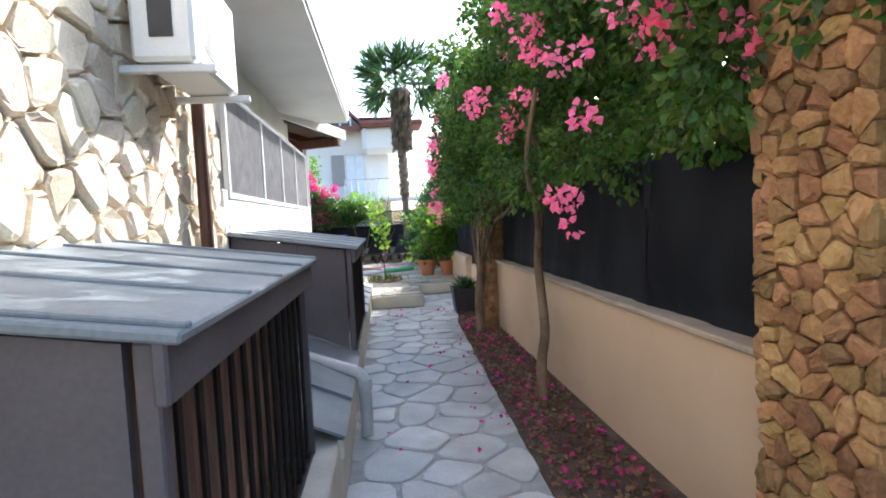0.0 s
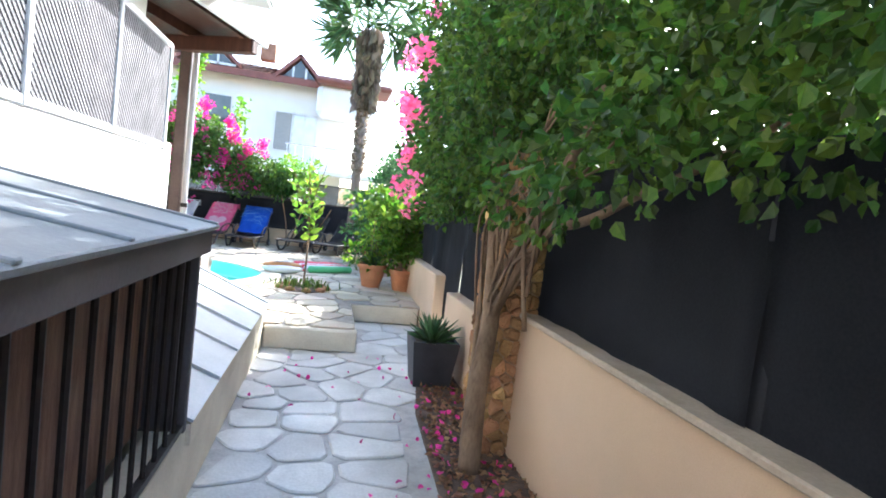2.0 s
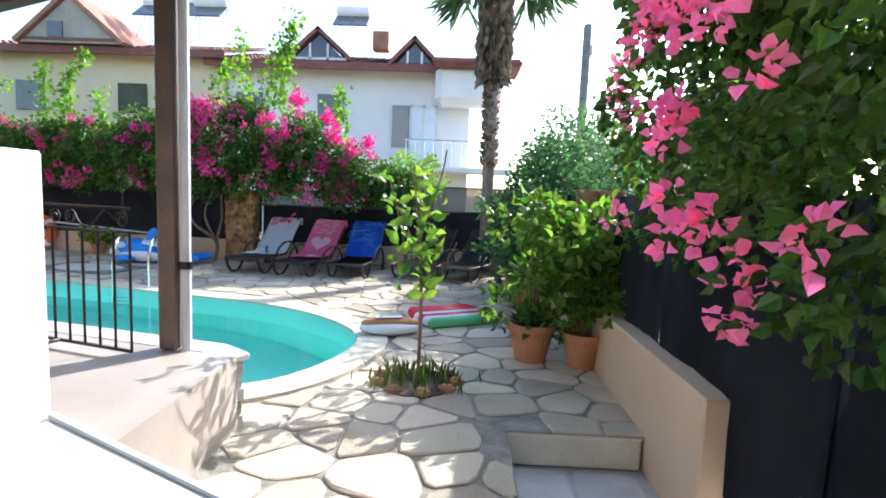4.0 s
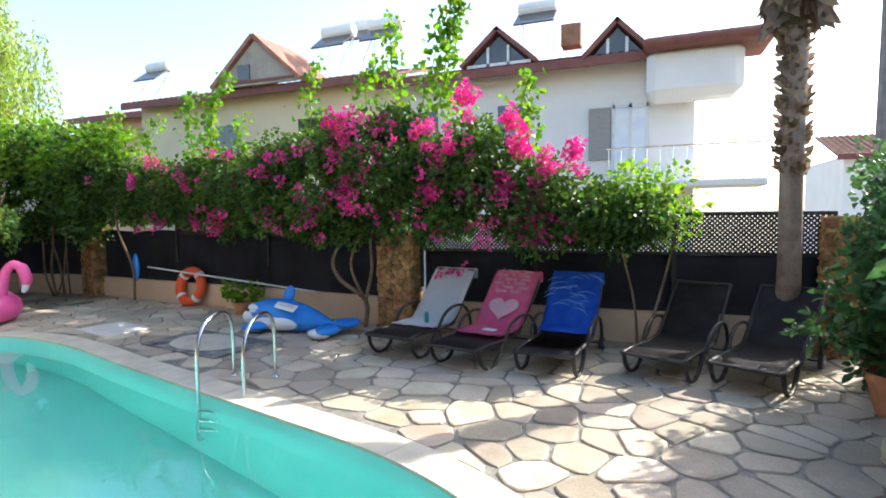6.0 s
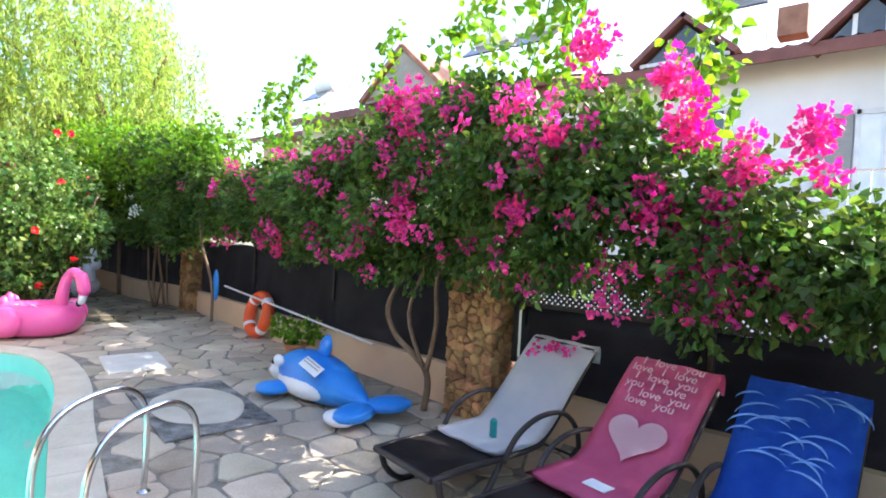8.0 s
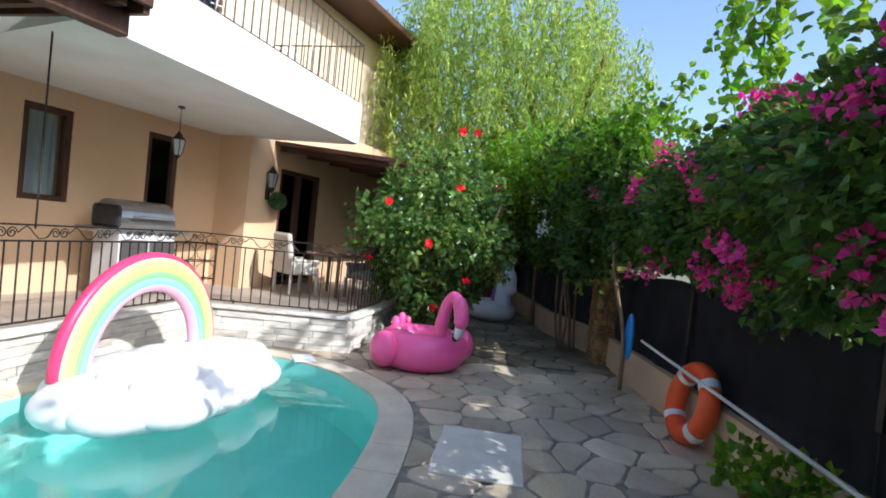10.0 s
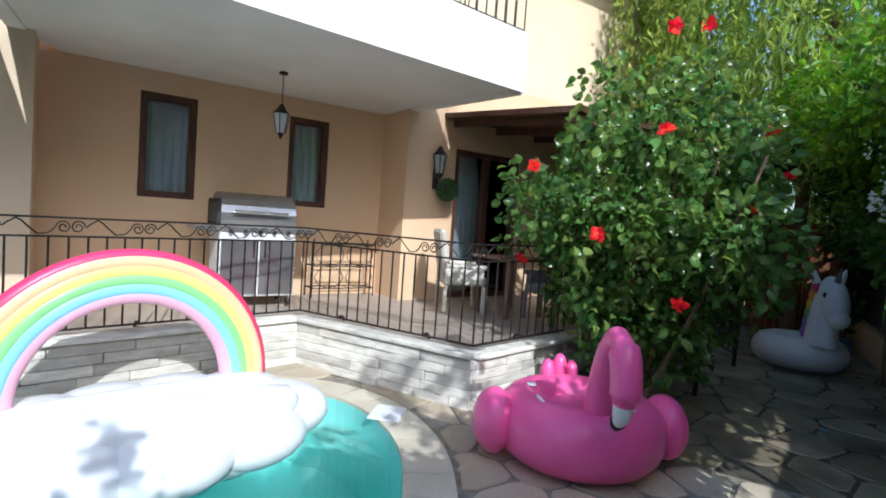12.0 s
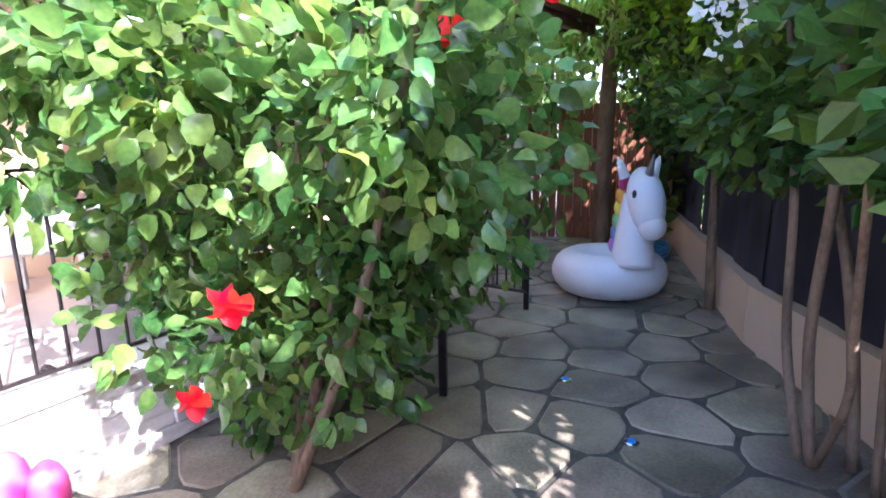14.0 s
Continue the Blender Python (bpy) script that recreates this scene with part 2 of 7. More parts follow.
BRACT = leafy("pink_bract", (0.56, 0.035, 0.20), (0.75, 0.10, 0.34), 0.26, vary=0.32)
BRACT_PALE = leafy("pale_pink_bract", (0.80, 0.18, 0.32), (0.88, 0.3, 0.42), 0.45, vary=0.2)
REDFLOWER = leafy("red_petal", (0.62, 0.01, 0.012), (0.75, 0.02, 0.02), 0.3, vary=0.2)
WHITEFLOWER = leafy("white_petal", (0.75, 0.74, 0.7), (0.85, 0.84, 0.8), 0.3, vary=0.1)
LITTER = leafy("leaf_litter", (0.14, 0.07, 0.035), (0.30, 0.18, 0.10), 0.1, rough=0.8)
WATER = glassy("pool_water", (0.92, 1.0, 0.985))
wn = WATER.node_tree
wb = wn.nodes.new("ShaderNodeBump")
wt = wn.nodes.new("ShaderNodeTexNoise")
wt.inputs["Scale"].default_value, wb.inputs["Strength"].default_value, wb.inputs["Distance"].default_value = 2.2, 0.12, 0.03
wn.links.new(wt.outputs["Fac"], wb.inputs["Height"])
wn.links.new(wb.outputs[0], wn.nodes["Principled BSDF"].inputs["Normal"])

# ---- mesh helpers ----


def thing(name, label, category, group="", kind="", m=None):
    ob = new(name)
    ob.empty_display_size = 0.1
    if m is not None:
        ob.matrix_world = m
    return tagged(ob, label, category, group, kind)


def finish(bm, name, smooth=False):
    me = bpy.data.meshes.new(name)
    bm.to_mesh(me)
    bm.free()
    if smooth:
        me.shade_smooth()
    return me


def part(name, bm, material, parent=None, label="", smooth=False):
    me = finish(bm, name, smooth) if isinstance(bm, bmesh.types.BMesh) else bm
    if not me.materials:
        me.materials.append(material)
    ob = new(name, me)
    if parent is not None:
        ob.parent = parent
    if label:
        ob["label"] = label
    return ob


def setting(name, bm, material, label, category):
    return tagged(part(name, bm, material), label, category, kind="structure")


def add_box(bm, c, s, rot=None, bev=0.0):
    """A box of size s centred on c, with bevelled edges."""
    m = Matrix.Translation(c) @ (rot or Matrix.Identity(4)) @ Matrix.Diagonal((*s, 1))
    r = bmesh.ops.create_cube(bm, size=1.0, matrix=m)
    if bev:
        es = {e for v in r["verts"] for e in v.link_edges}
        bmesh.ops.bevel(bm, geom=list(es), offset=bev, segments=1, affect="EDGES")
    return bm


def boxm(c, s, rot=None, bev=0.0):
    return add_box(bmesh.new(), c, s, rot, bev)


def rz(deg):
    return Matrix.Rotation(radians(deg), 4, "Z")


def add_tube(bm, pts, r, seg=8, close=False, cap=True):
    """A round tube along points; r is one radius or one for each point."""
    pts = [Vector(p) for p in pts]
    n = len(pts)
    rr = r if isinstance(r, (list, tuple)) else [r] * n
    rings = []
    up = None
    for i, p in enumerate(pts):
        a = pts[(i - 1) % n] if (close or i > 0) else p
        b = pts[(i + 1) % n] if (close or i < n - 1) else p
        d = (b - a).normalized()
        if up is None:
            up = d.orthogonal().normalized()
        up = (up - d * up.dot(d)).normalized()
        side = d.cross(up)
        rings.append([bm.verts.new(p + (up * math.cos(2 * math.pi * k / seg) + side * math.sin(2 * math.pi * k / seg)) * rr[i]) for k in range(seg)])
    for i in range(n if close else n - 1):
        A, B = rings[i], rings[(i + 1) % n]
        for k in range(seg):
            bm.faces.new((A[k], A[(k + 1) % seg], B[(k + 1) % seg], B[k]))
    if cap and not close:
        bm.faces.new(rings[0][::-1])
        bm.faces.new(rings[-1])
    return bm


def tube(pts, r, seg=8, close=False):
    return add_tube(bmesh.new(), pts, r, seg, close)


def spline(pts, per=8, close=False):
    """Catmull-Rom points through pts."""
    P = [Vector(p) for p in pts]
    n = len(P)
    out = []
    for i in range(n if close else n - 1):
        a, b, c, d = (P[(i + k - 1) % n] if close else P[min(max(i + k - 1, 0), n - 1)] for k in range(4))
        for k in range(per):
            t = k / per
            out.append(0.5 * ((2 * b) + (c - a) * t + (2 * a - 5 * b + 4 * c - d) * t * t + (3 * b - a - 3 * c + d) * t ** 3))
    if not close:
        out.append(P[-1])
    return out


def lathe(profile, seg=24):
    bm = bmesh.new()
    rings = [[bm.verts.new((r * math.cos(2 * math.pi * k / seg), r * math.sin(2 * math.pi * k / seg), z)) for k in range(seg)] for r, z in profile]
    for A, B in zip(rings, rings[1:]):
        for k in range(seg):
            bm.faces.new((A[k], A[(k + 1) % seg], B[(k + 1) % seg], B[k]))
    bm.faces.new(rings[0][::-1])
    bm.faces.new(rings[-1])
    return bm


def ellipsoid(c, r, u=20, v=12, rot=None):
    bm = bmesh.new()
    bmesh.ops.create_uvsphere(bm, u_segments=u, v_segments=v, radius=1.0, matrix=Matrix.Translation(c) @ (rot or Matrix.Identity(4)) @ Matrix.Diagonal((*r, 1)))
    return bm


def prism(poly, z0, z1, bm=None):
    """A straight-sided slab over a plan polygon (anticlockwise)."""
    bm = bm or bmesh.new()
    lo = [bm.verts.new((x, y, z0)) for x, y in poly]
    hi = [bm.verts.new((x, y, z1)) for x, y in poly]
    bm.faces.new(lo[::-1])
    bm.faces.new(hi)
    n = len(poly)
    for i in range(n):
        bm.faces.new((lo[i], lo[(i + 1) % n], hi[(i + 1) % n], hi[i]))
    return bm


def wall_run(points, z0, z1, thick, bm=None):
    """A wall of even thickness along a broken line."""
    bm = bm or bmesh.new()
    for (x0, y0), (x1, y1) in zip(points, points[1:]):
        L, a = math.hypot(x1 - x0, y1 - y0), math.degrees(math.atan2(y1 - y0, x1 - x0))
        add_box(bm, ((x0 + x1) / 2, (y0 + y1) / 2, (z0 + z1) / 2), (L, thick, z1 - z0), rz(a))
    return bm


def kites(pos, ax, size, width, rng, curl=0.25):
    """A mesh of many leaves: each a folded kite at pos, along ax, with its own turn."""
    n = len(pos)
    ax = ax / (np.linalg.norm(ax, axis=1, keepdims=True) + 1e-9)
    side = np.cross(ax, rng.normal(size=(n, 3)))
    side /= np.linalg.norm(side, axis=1, keepdims=True) + 1e-9
    nor = np.cross(side, ax)
    s = size * rng.uniform(0.65, 1.25, (n, 1))
    w = s * width
    v = np.stack([pos, pos + ax * s * 0.28 + side * w * 0.92 + nor * s * curl * 0.8, pos + ax * s * 0.62 + side * w * 0.8 + nor * s * curl, pos + ax * s - nor * s * curl * 0.5,
                  pos + ax * s * 0.62 - side * w * 0.8 + nor * s * curl, pos + ax * s * 0.28 - side * w * 0.92 + nor * s * curl * 0.8], 1).reshape(-1, 3)
    i = np.arange(n) * 6
    f = np.concatenate([np.stack([i, i + 1, i + 2, i + 3], 1), np.stack([i, i + 3, i + 4, i + 5], 1)])
    me = bpy.data.meshes.new("leaves")
    me.from_pydata(v.tolist(), [], f.tolist())
    return me


def fine_leaves(pos, ax, size, width, rng, curl=0.18):
    """Leaves seen from close by: an oval blade of ten points with a sunken midrib and a bent tip."""
    n = len(pos)
    ax = ax / (np.linalg.norm(ax, axis=1, keepdims=True) + 1e-9)
    side = np.cross(ax, rng.normal(size=(n, 3)))
    side /= np.linalg.norm(side, axis=1, keepdims=True) + 1e-9
    nor = np.cross(side, ax)
    s = size * rng.uniform(0.6, 1.25, (n, 1))
    rows = ((0, 0, 0), (0.2, 0.75, 0.6), (0.45, 1.0, 0.9), (0.75, 0.68, 0.5), (1.0, 0, -0.7), (0.75, -0.68, 0.5), (0.45, -1.0, 0.9), (0.2, -0.75, 0.6), (0.3, 0, 0.15), (0.7, 0, 0.0))
    v = np.stack([pos + ax * s * a + side * s * width * b + nor * s * curl * c for a, b, c in rows], 1).reshape(-1, 3)
    i = np.arange(n) * 10
    quads = ((0, 1, 2, 8), (8, 2, 3, 9), (0, 8, 6, 7), (8, 9, 5, 6))
    tris = ((9, 3, 4), (9, 4, 5))
    f = [tuple(int(k) + q for q in face) for k in i for face in quads + tris]
    me = bpy.data.meshes.new("leaves")
    me.from_pydata(v.tolist(), [], f)
    me.shade_smooth()
    return me


def clump_points(clumps, per, rng, shell=0.55):
    """Points in ellipsoid clumps, denser towards their skin; clumps: rows of x, y, z, rx, ry, rz."""
    c = np.array(clumps, float)
    vol = (c[:, 3] * c[:, 4] + c[:, 3] * c[:, 5] + c[:, 4] * c[:, 5])
    pos, out = [], []
    for row, share in zip(c, vol):
        n = int(share * per)
        d = rng.normal(size=(n, 3))
        d /= np.linalg.norm(d, axis=1, keepdims=True)
        rad = rng.uniform(shell, 1.0, (n, 1)) ** 0.6 * (1 + 0.14 * np.sin(d[:, :1] * 5 + row[0] * 3) * np.cos(d[:, 1:2] * 4 + row[1] * 2))
        pos.append(row[:3] + d * rad * row[3:])
        out.append(d)
    return np.concatenate(pos), np.concatenate(out)


def scatter_clumps(centre_box, n, r, rng):
    """Clump rows spread evenly at random inside a box (x0, x1, y0, y1, z0, z1)."""
    x0, x1, y0, y1, z0, z1 = centre_box
    return [(rng.uniform(x0, x1), rng.uniform(y0, y1), rng.uniform(z0, z1), *(r * rng.uniform(0.7, 1.3, 3))) for _ in range(n)]


def flower_heads(centres, n, r, size, rng):
    """Points and axes of petals gathered round centres."""
    c = np.repeat(np.array(centres, float), n, 0)
    d = rng.normal(size=c.shape)
    d /= np.linalg.norm(d, axis=1, keepdims=True)
    return c + d * r * rng.uniform(0.3, 1.0, (len(c), 1)), d


def cells(w, h, size, rng, joint=0.012, sx=1.0):
    """Irregular stone shapes that fill a w x h rectangle: each cell of a jittered grid cut by its neighbours' bisectors."""
    nx, ny = max(1, round(w / (size * sx))), max(1, round(h / size))
    sites = {(i, j): np.array(((i + 0.5 + rng.uniform(-0.4, 0.4) + 0.25 * (j % 2)) * w / nx, (j + 0.5 + rng.uniform(-0.4, 0.4)) * h / ny)) for i in range(-2, nx + 2) for j in range(-2, ny + 2)}
    out = []
    for i in range(nx):
        for j in range(ny):
            c = sites[i, j]
            poly = [np.array(p, float) for p in ((0, 0), (w, 0), (w, h), (0, h))]
            for di in range(-2, 3):
                for dj in range(-2, 3):
                    if (di or dj) and poly:
                        q = sites[i + di, j + dj] if (i + di, j + dj) in sites else None
                        if q is None:
                            continue
                        nrm = (q - c) / np.linalg.norm(q - c)
                        lim = nrm @ ((q + c) / 2) - joint
                        new_poly = []
                        for k in range(len(poly)):
                            A, B = poly[k], poly[(k + 1) % len(poly)]
                            da, db = nrm @ A - lim, nrm @ B - lim
                            if da <= 0:
                                new_poly.append(A)
                            if da * db < 0:
                                new_poly.append(A + (B - A) * da / (da - db))
                        poly = new_poly
            if len(poly) >= 3:
                mid = sum(poly) / len(poly)
                # drop slivers and round the corners off
                keep = [p for k, p in enumerate(poly) if np.linalg.norm(p - poly[k - 1]) > size * 0.06]
                if len(keep) >= 3:
                    cut = []
                    for k in range(len(keep)):
                        A, B = keep[k], keep[(k + 1) % len(keep)]
                        cut += [A + (B - A) * 0.16, A + (B - A) * 0.84]
                    out.append((mid, cut))
    return out


def stone_mesh(poly, mid, z0, z1, rng, bev=0.012, tilt=0.004):
    """One stone: flat top with a chamfer, sides down into the bed. Local to mid."""
    p = [np.array(q) - mid for q in poly]
    n = len(p)
    v = [(x, y, z0) for x, y in p] + [(x, y, z1 - bev * 0.6 + rng.uniform(-tilt, tilt)) for x, y in p]
    k = []
    for x, y in p:
        L = math.hypot(x, y) + 1e-6
        g = max(0.0, 1 - bev / L)
        k.append((x * g, y * g, z1 + rng.uniform(-tilt, tilt)))
    v += k
    f = [tuple(range(2 * n, 3 * n))]
    for i in range(n):
        j = (i + 1) % n
        f += [(i, j, n + j, n + i), (n + i, n + j, 2 * n + j, 2 * n + i)]
    me = bpy.data.meshes.new("stone")
    me.from_pydata(v, [], f)
    return me

# ---- plan of the yard ----
DECK = 0.25
TERRACE = 0.78
POOL = [(-1.14, 11.1), (-1.25, 11.85), (-1.95, 12.6), (-2.9, 13.1), (-4.2, 13.45), (-5.6, 13.8), (-7.2, 14.2), (-8.7, 14.6), (-10.1, 14.72), (-10.95, 14.35),
        (-11.5, 13.8), (-11.75, 13.1), (-11.5, 12.4), (-10.6, 11.95), (-9.6, 11.62), (-8.4, 11.3), (-6.5, 10.78), (-4.5, 10.2), (-2.6, 9.8), (-1.6, 10.15)]
OUTLINE = [(p.x, p.y) for p in spline([(x, y, 0) for x, y in POOL], 6, True)]
MID = np.array((-6.3, 12.3))
_ang = np.array([math.atan2(y - MID[1], x - MID[0]) for x, y in OUTLINE])
_rad = np.array([math.hypot(x - MID[0], y - MID[1]) for x, y in OUTLINE])
_ord = np.argsort(_ang)
_ang, _rad = _ang[_ord], _rad[_ord]


def pool_radius(a):
    return np.interp(a, _ang, _rad, period=2 * math.pi)


def offset(poly, d):
    out = []
    n = len(poly)
    for i in range(n):
        (x0, y0), (x1, y1) = poly[i - 1], poly[(i + 1) % n]
        L = math.hypot(x1 - x0, y1 - y0)
        out.append((poly[i][0] + (y1 - y0) / L * d, poly[i][1] - (x1 - x0) / L * d))
    return out


WIDE = offset(OUTLINE, 0.34)
if abs(sum(a[0] * b[1] - a[1] * b[0] for a, b in zip(WIDE, WIDE[1:] + WIDE[:1]))) < abs(sum(a[0] * b[1] - a[1] * b[0] for a, b in zip(OUTLINE, OUTLINE[1:] + OUTLINE[:1]))):
    WIDE = offset(OUTLINE, -0.34)


def fence_y(x):
    return 17.45 - (x + 5.2) * 0.095 if x < -4.85 else 17.417 + (x + 4.85) * 0.012


# the house stands askew to the alley: x along its front, -y towards the pool
HOUSE_M = Matrix.Translation((-11.67, 10.08, 0)) @ rz(154.3)

# ---- ground ----
bm = bmesh.new()
bmesh.ops.create_grid(bm, x_segments=2, y_segments=2, size=1500, matrix=Matrix.Translation((0, 0, -1.6)))
setting("ground", bm, mat("far_ground", (0.12, 0.11, 0.07), (0.22, 0.2, 0.13), 0.4, 0.95, bump=0.2), "dry earth round the houses", "ground")

# deck bed with the hole of the pool
bm = bmesh.new()
x0, x1, y0, y1 = -24.0, 1.45, 5.0, 20.0
angles = sorted(list(_ang) + [math.atan2(y - MID[1], x - MID[0]) for x in (x0, x1) for y in (y0, y1)])
ins, outs = [], []
for a in angles:
    c, s = math.cos(a), math.sin(a)
    r = float(pool_radius(a))
    k = min(((x1 if c > 0 else x0) - MID[0]) / c if abs(c) > 1e-6 else 1e9, ((y1 if s > 0 else y0) - MID[1]) / s if abs(s) > 1e-6 else 1e9)
    ins.append(bm.verts.new((MID[0] + c * (r + 0.03), MID[1] + s * (r + 0.03), DECK - 0.006)))
    outs.append(bm.verts.new((MID[0] + c * k, MID[1] + s * k, DECK - 0.006)))
for i in range(len(angles)):
    j = (i + 1) % len(angles)
    bm.faces.new((ins[i], outs[i], outs[j], ins[j]))
# the sheet ends at the steps in front of the alley
bmesh.ops.bisect_plane(bm, geom=bm.verts[:] + bm.edges[:] + bm.faces[:], plane_co=(0, 8.0, 0), plane_no=(0, -1, 0), clear_outer=True)
for cut_x, cut_y in ((0.34, 9.45),):
    sel = bmesh.ops.bisect_plane(bm, geom=bm.verts[:] + bm.edges[:] + bm.faces[:], plane_co=(cut_x, 0, 0), plane_no=(1, 0, 0))
    bmesh.ops.bisect_plane(bm, geom=bm.verts[:] + bm.edges[:] + bm.faces[:], plane_co=(0, cut_y, 0), plane_no=(0, 1, 0))
    bmesh.ops.delete(bm, geom=[f for f in bm.faces if f.calc_center_median().x > cut_x and f.calc_center_median().y < cut_y], context="FACES")
deck = setting("pavement", bm, GROUT, "pool deck of irregular pale flagstones with grey joints", "paving")

bm = boxm((0.3, 2.0, -0.06), (3.4, 16.0, 0.10))
alley = setting("pavement_alley", bm, GROUT_PALE, "alley path of pale crazy paving with grey joints", "paving")

# step risers of cut stone
step = thing("stone_step", "low pale stone step up to the pool deck", "step", m=pose(-0.13, 8.0, 0))
part("riser", boxm((0, -0.09, 0.12), (0.98, 0.16, 0.235), bev=0.015), COPING, step)
part("side_riser", boxm((0.42, 0.72, 0.12), (0.12, 1.44, 0.235), bev=0.015), COPING, step)
part("tread", boxm((0, 0.66, 0.212), (0.72, 1.32, 0.05)), GROUT, step)
step2 = thing("stone_step", "second pale stone step beside the wall", "step", m=pose(0.82, 9.45, 0))
part("riser", boxm((0, 0.06, 0.12), (0.96, 0.14, 0.235), bev=0.015), COPING, step2)

# ---- pool ----
pool = thing("swimming_pool", "kidney-shaped pool with clear turquoise water", "pool", kind="structure")
bm = bmesh.new()
A = [bm.verts.new((x, y, DECK)) for x, y in OUTLINE]
B = [bm.verts.new((x, y, -1.15)) for x, y in OUTLINE]
for i in range(len(A)):
    j = (i + 1) % len(A)
    bm.faces.new((A[i], B[i], B[j], A[j]))
bm.faces.new(B)
part("lining", bm, POOLTILE, pool)
bm = bmesh.new()
bm.faces.new([bm.verts.new((x, y, 0.14)) for x, y in OUTLINE])
water = part("water", bm, WATER, pool, "clear turquoise water")
water.visible_shadow = False
n = len(OUTLINE)
for i in range(0, n, 2):
    bm = bmesh.new()
    k = [i, (i + 1) % n, (i + 2) % n]
    ring = [OUTLINE[q] for q in k] + [WIDE[q] for q in k[::-1]]
    c = np.mean(ring, 0)
    ring = [tuple(c + (np.array(q) - c) * 0.985) for q in ring]
    sgn = sum(a[0] * b[1] - a[1] * b[0] for a, b in zip(ring, ring[1:] + ring[:1]))
    prism(ring if sgn > 0 else ring[::-1], DECK - 0.06, DECK + 0.025, bm)
    part("coping_stone", bm, COPING, pool)

# ---- alley, house side ----
setting("wall_side_white", boxm((-1.86, 5.2, 1.0), (0.4, 5.3, 2.0), bev=0.01), WHITE, "white rendered side wall of the house", "wall")
setting("wall_side_stone", boxm((-1.9, -1.4, 2.5), (0.4, 7.9, 5.2)), PALE_MORTAR, "rubble stone side wall of the house", "wall")
setting("wall_side_upper", boxm((-2.15, 5.15, 4.2), (0.4, 5.2, 4.6)), WHITE, "white upper side wall behind the lattice", "wall")
rng = np.random.default_rng(5)
side_wall = bpy.data.objects["wall_side_stone"]
for mid, poly in cells(4.75, 2.7, 0.2, rng, 0.009, 1.25):
    me = stone_mesh(poly, mid, -0.02, 0.03 + rng.uniform(0, 0.03), rng, 0.018, 0.016)
    ob = part("stone", me, STONE_PALE, side_wall)
    ob.matrix_world = Matrix.Translation((-1.70, -2.22 + mid[0], 1.25 + mid[1])) @ Matrix(((0, 0, 1, 0), (1, 0, 0, 0), (0, 1, 0, 0), (0, 0, 0, 1)))


def lattice(bm, u0, u1, z0, z1, gap, w, t, place):
    """Crossed diagonal slats inside a rectangle; place(u, d, z) gives the world point."""
    H = z1 - z0
    for sgn, d in ((1, 0.0), (-1, t)):
        k = u0 - H
        while k < u1:
            pts = []
            a, b = (k, z0), (k + H, z1)
            ua, ub = max(a[0], u0), min(b[0], u1)
            if ub - ua > 0.01:
                za, zb = z0 + (ua - k), z0 + (ub - k)
                if sgn < 0:
                    ua, ub = u0 + u1 - ua, u0 + u1 - ub
                du, dz = ub - ua, zb - za
                L = math.hypot(du, dz)
                nu, nz = -dz / L * w / 2, du / L * w / 2
                v = [bm.verts.new(place(ua + nu * s, d + e, za + nz * s)) for e in (0, t * 0.9) for s in (1, -1)]
                q = [bm.verts.new(place(ub + nu * s, d + e, zb + nz * s)) for e in (0, t * 0.9) for s in (1, -1)]
                for f in ((0, 1, 1, 0), (2, 3, 3, 2), (0, 2, 2, 0), (1, 3, 3, 1)):
                    bm.faces.new((v[f[0]], v[f[1]], q[f[2]], q[f[3]]))
            k += gap
    return bm


screen = thing("lattice_screen", "grey diagonal lattice in white frames on the side wall", "lattice", m=pose(0, 0, 0))
stops = (2.72, 4.12, 5.28, 6.4, 7.58)
for a, b in zip(stops, stops[1:]):
    part("lattice_panel", lattice(bmesh.new(), a, b, 1.97, 2.86, 0.05, 0.018, 0.008, lambda u, d, z: (-1.67 + d, u, z)), SLAT, screen)
for a in stops:
    part("stile", boxm((-1.665, a, 2.41), (0.05, 0.055, 0.98), bev=0.006), LATWHITE, screen)
for z in (1.95, 2.88):
    part("rail", boxm((-1.668, 5.15, z), (0.045, 4.9, 0.055), bev=0.006), LATWHITE, screen)

ac = thing("air_conditioner", "white outdoor air conditioner on a wall bracket", "air conditioner", m=pose(-1.42, 1.25, 2.55))
part("case", boxm((0, 0, 0.30), (0.32, 0.85, 0.58), bev=0.02), WHITE, ac)
bm = bmesh.new()
for k in range(7):
    add_tube(bm, [(0.165, -0.12 + 0.21 * r * math.cos(2 * math.pi * q / 20), 0.3 + 0.21 * r * math.sin(2 * math.pi * q / 20)) for q in range(20) for r in [(k + 1) / 7]], 0.004, 4, True)
part("fan_grille", bm, LATWHITE, ac)
part("side_vent", boxm((0.0, -0.43, 0.33), (0.12, 0.006, 0.4)), PLASTIC_DARK, ac)
for y in (-0.36, 0.36):
    part("bracket_arm", boxm((0, y, -0.02), (0.5, 0.05, 0.04), bev=0.005), LATWHITE, ac)
pipe = thing("downpipe", "brown painted downpipe on the stone wall", "pipe", m=pose(-1.57, 1.78, 0))
part("pipe", tube([(0, 0, 0.9), (0, 0, 2.8), (-0.05, 0, 3.4)], 0.045, 10), WOOD, pipe)

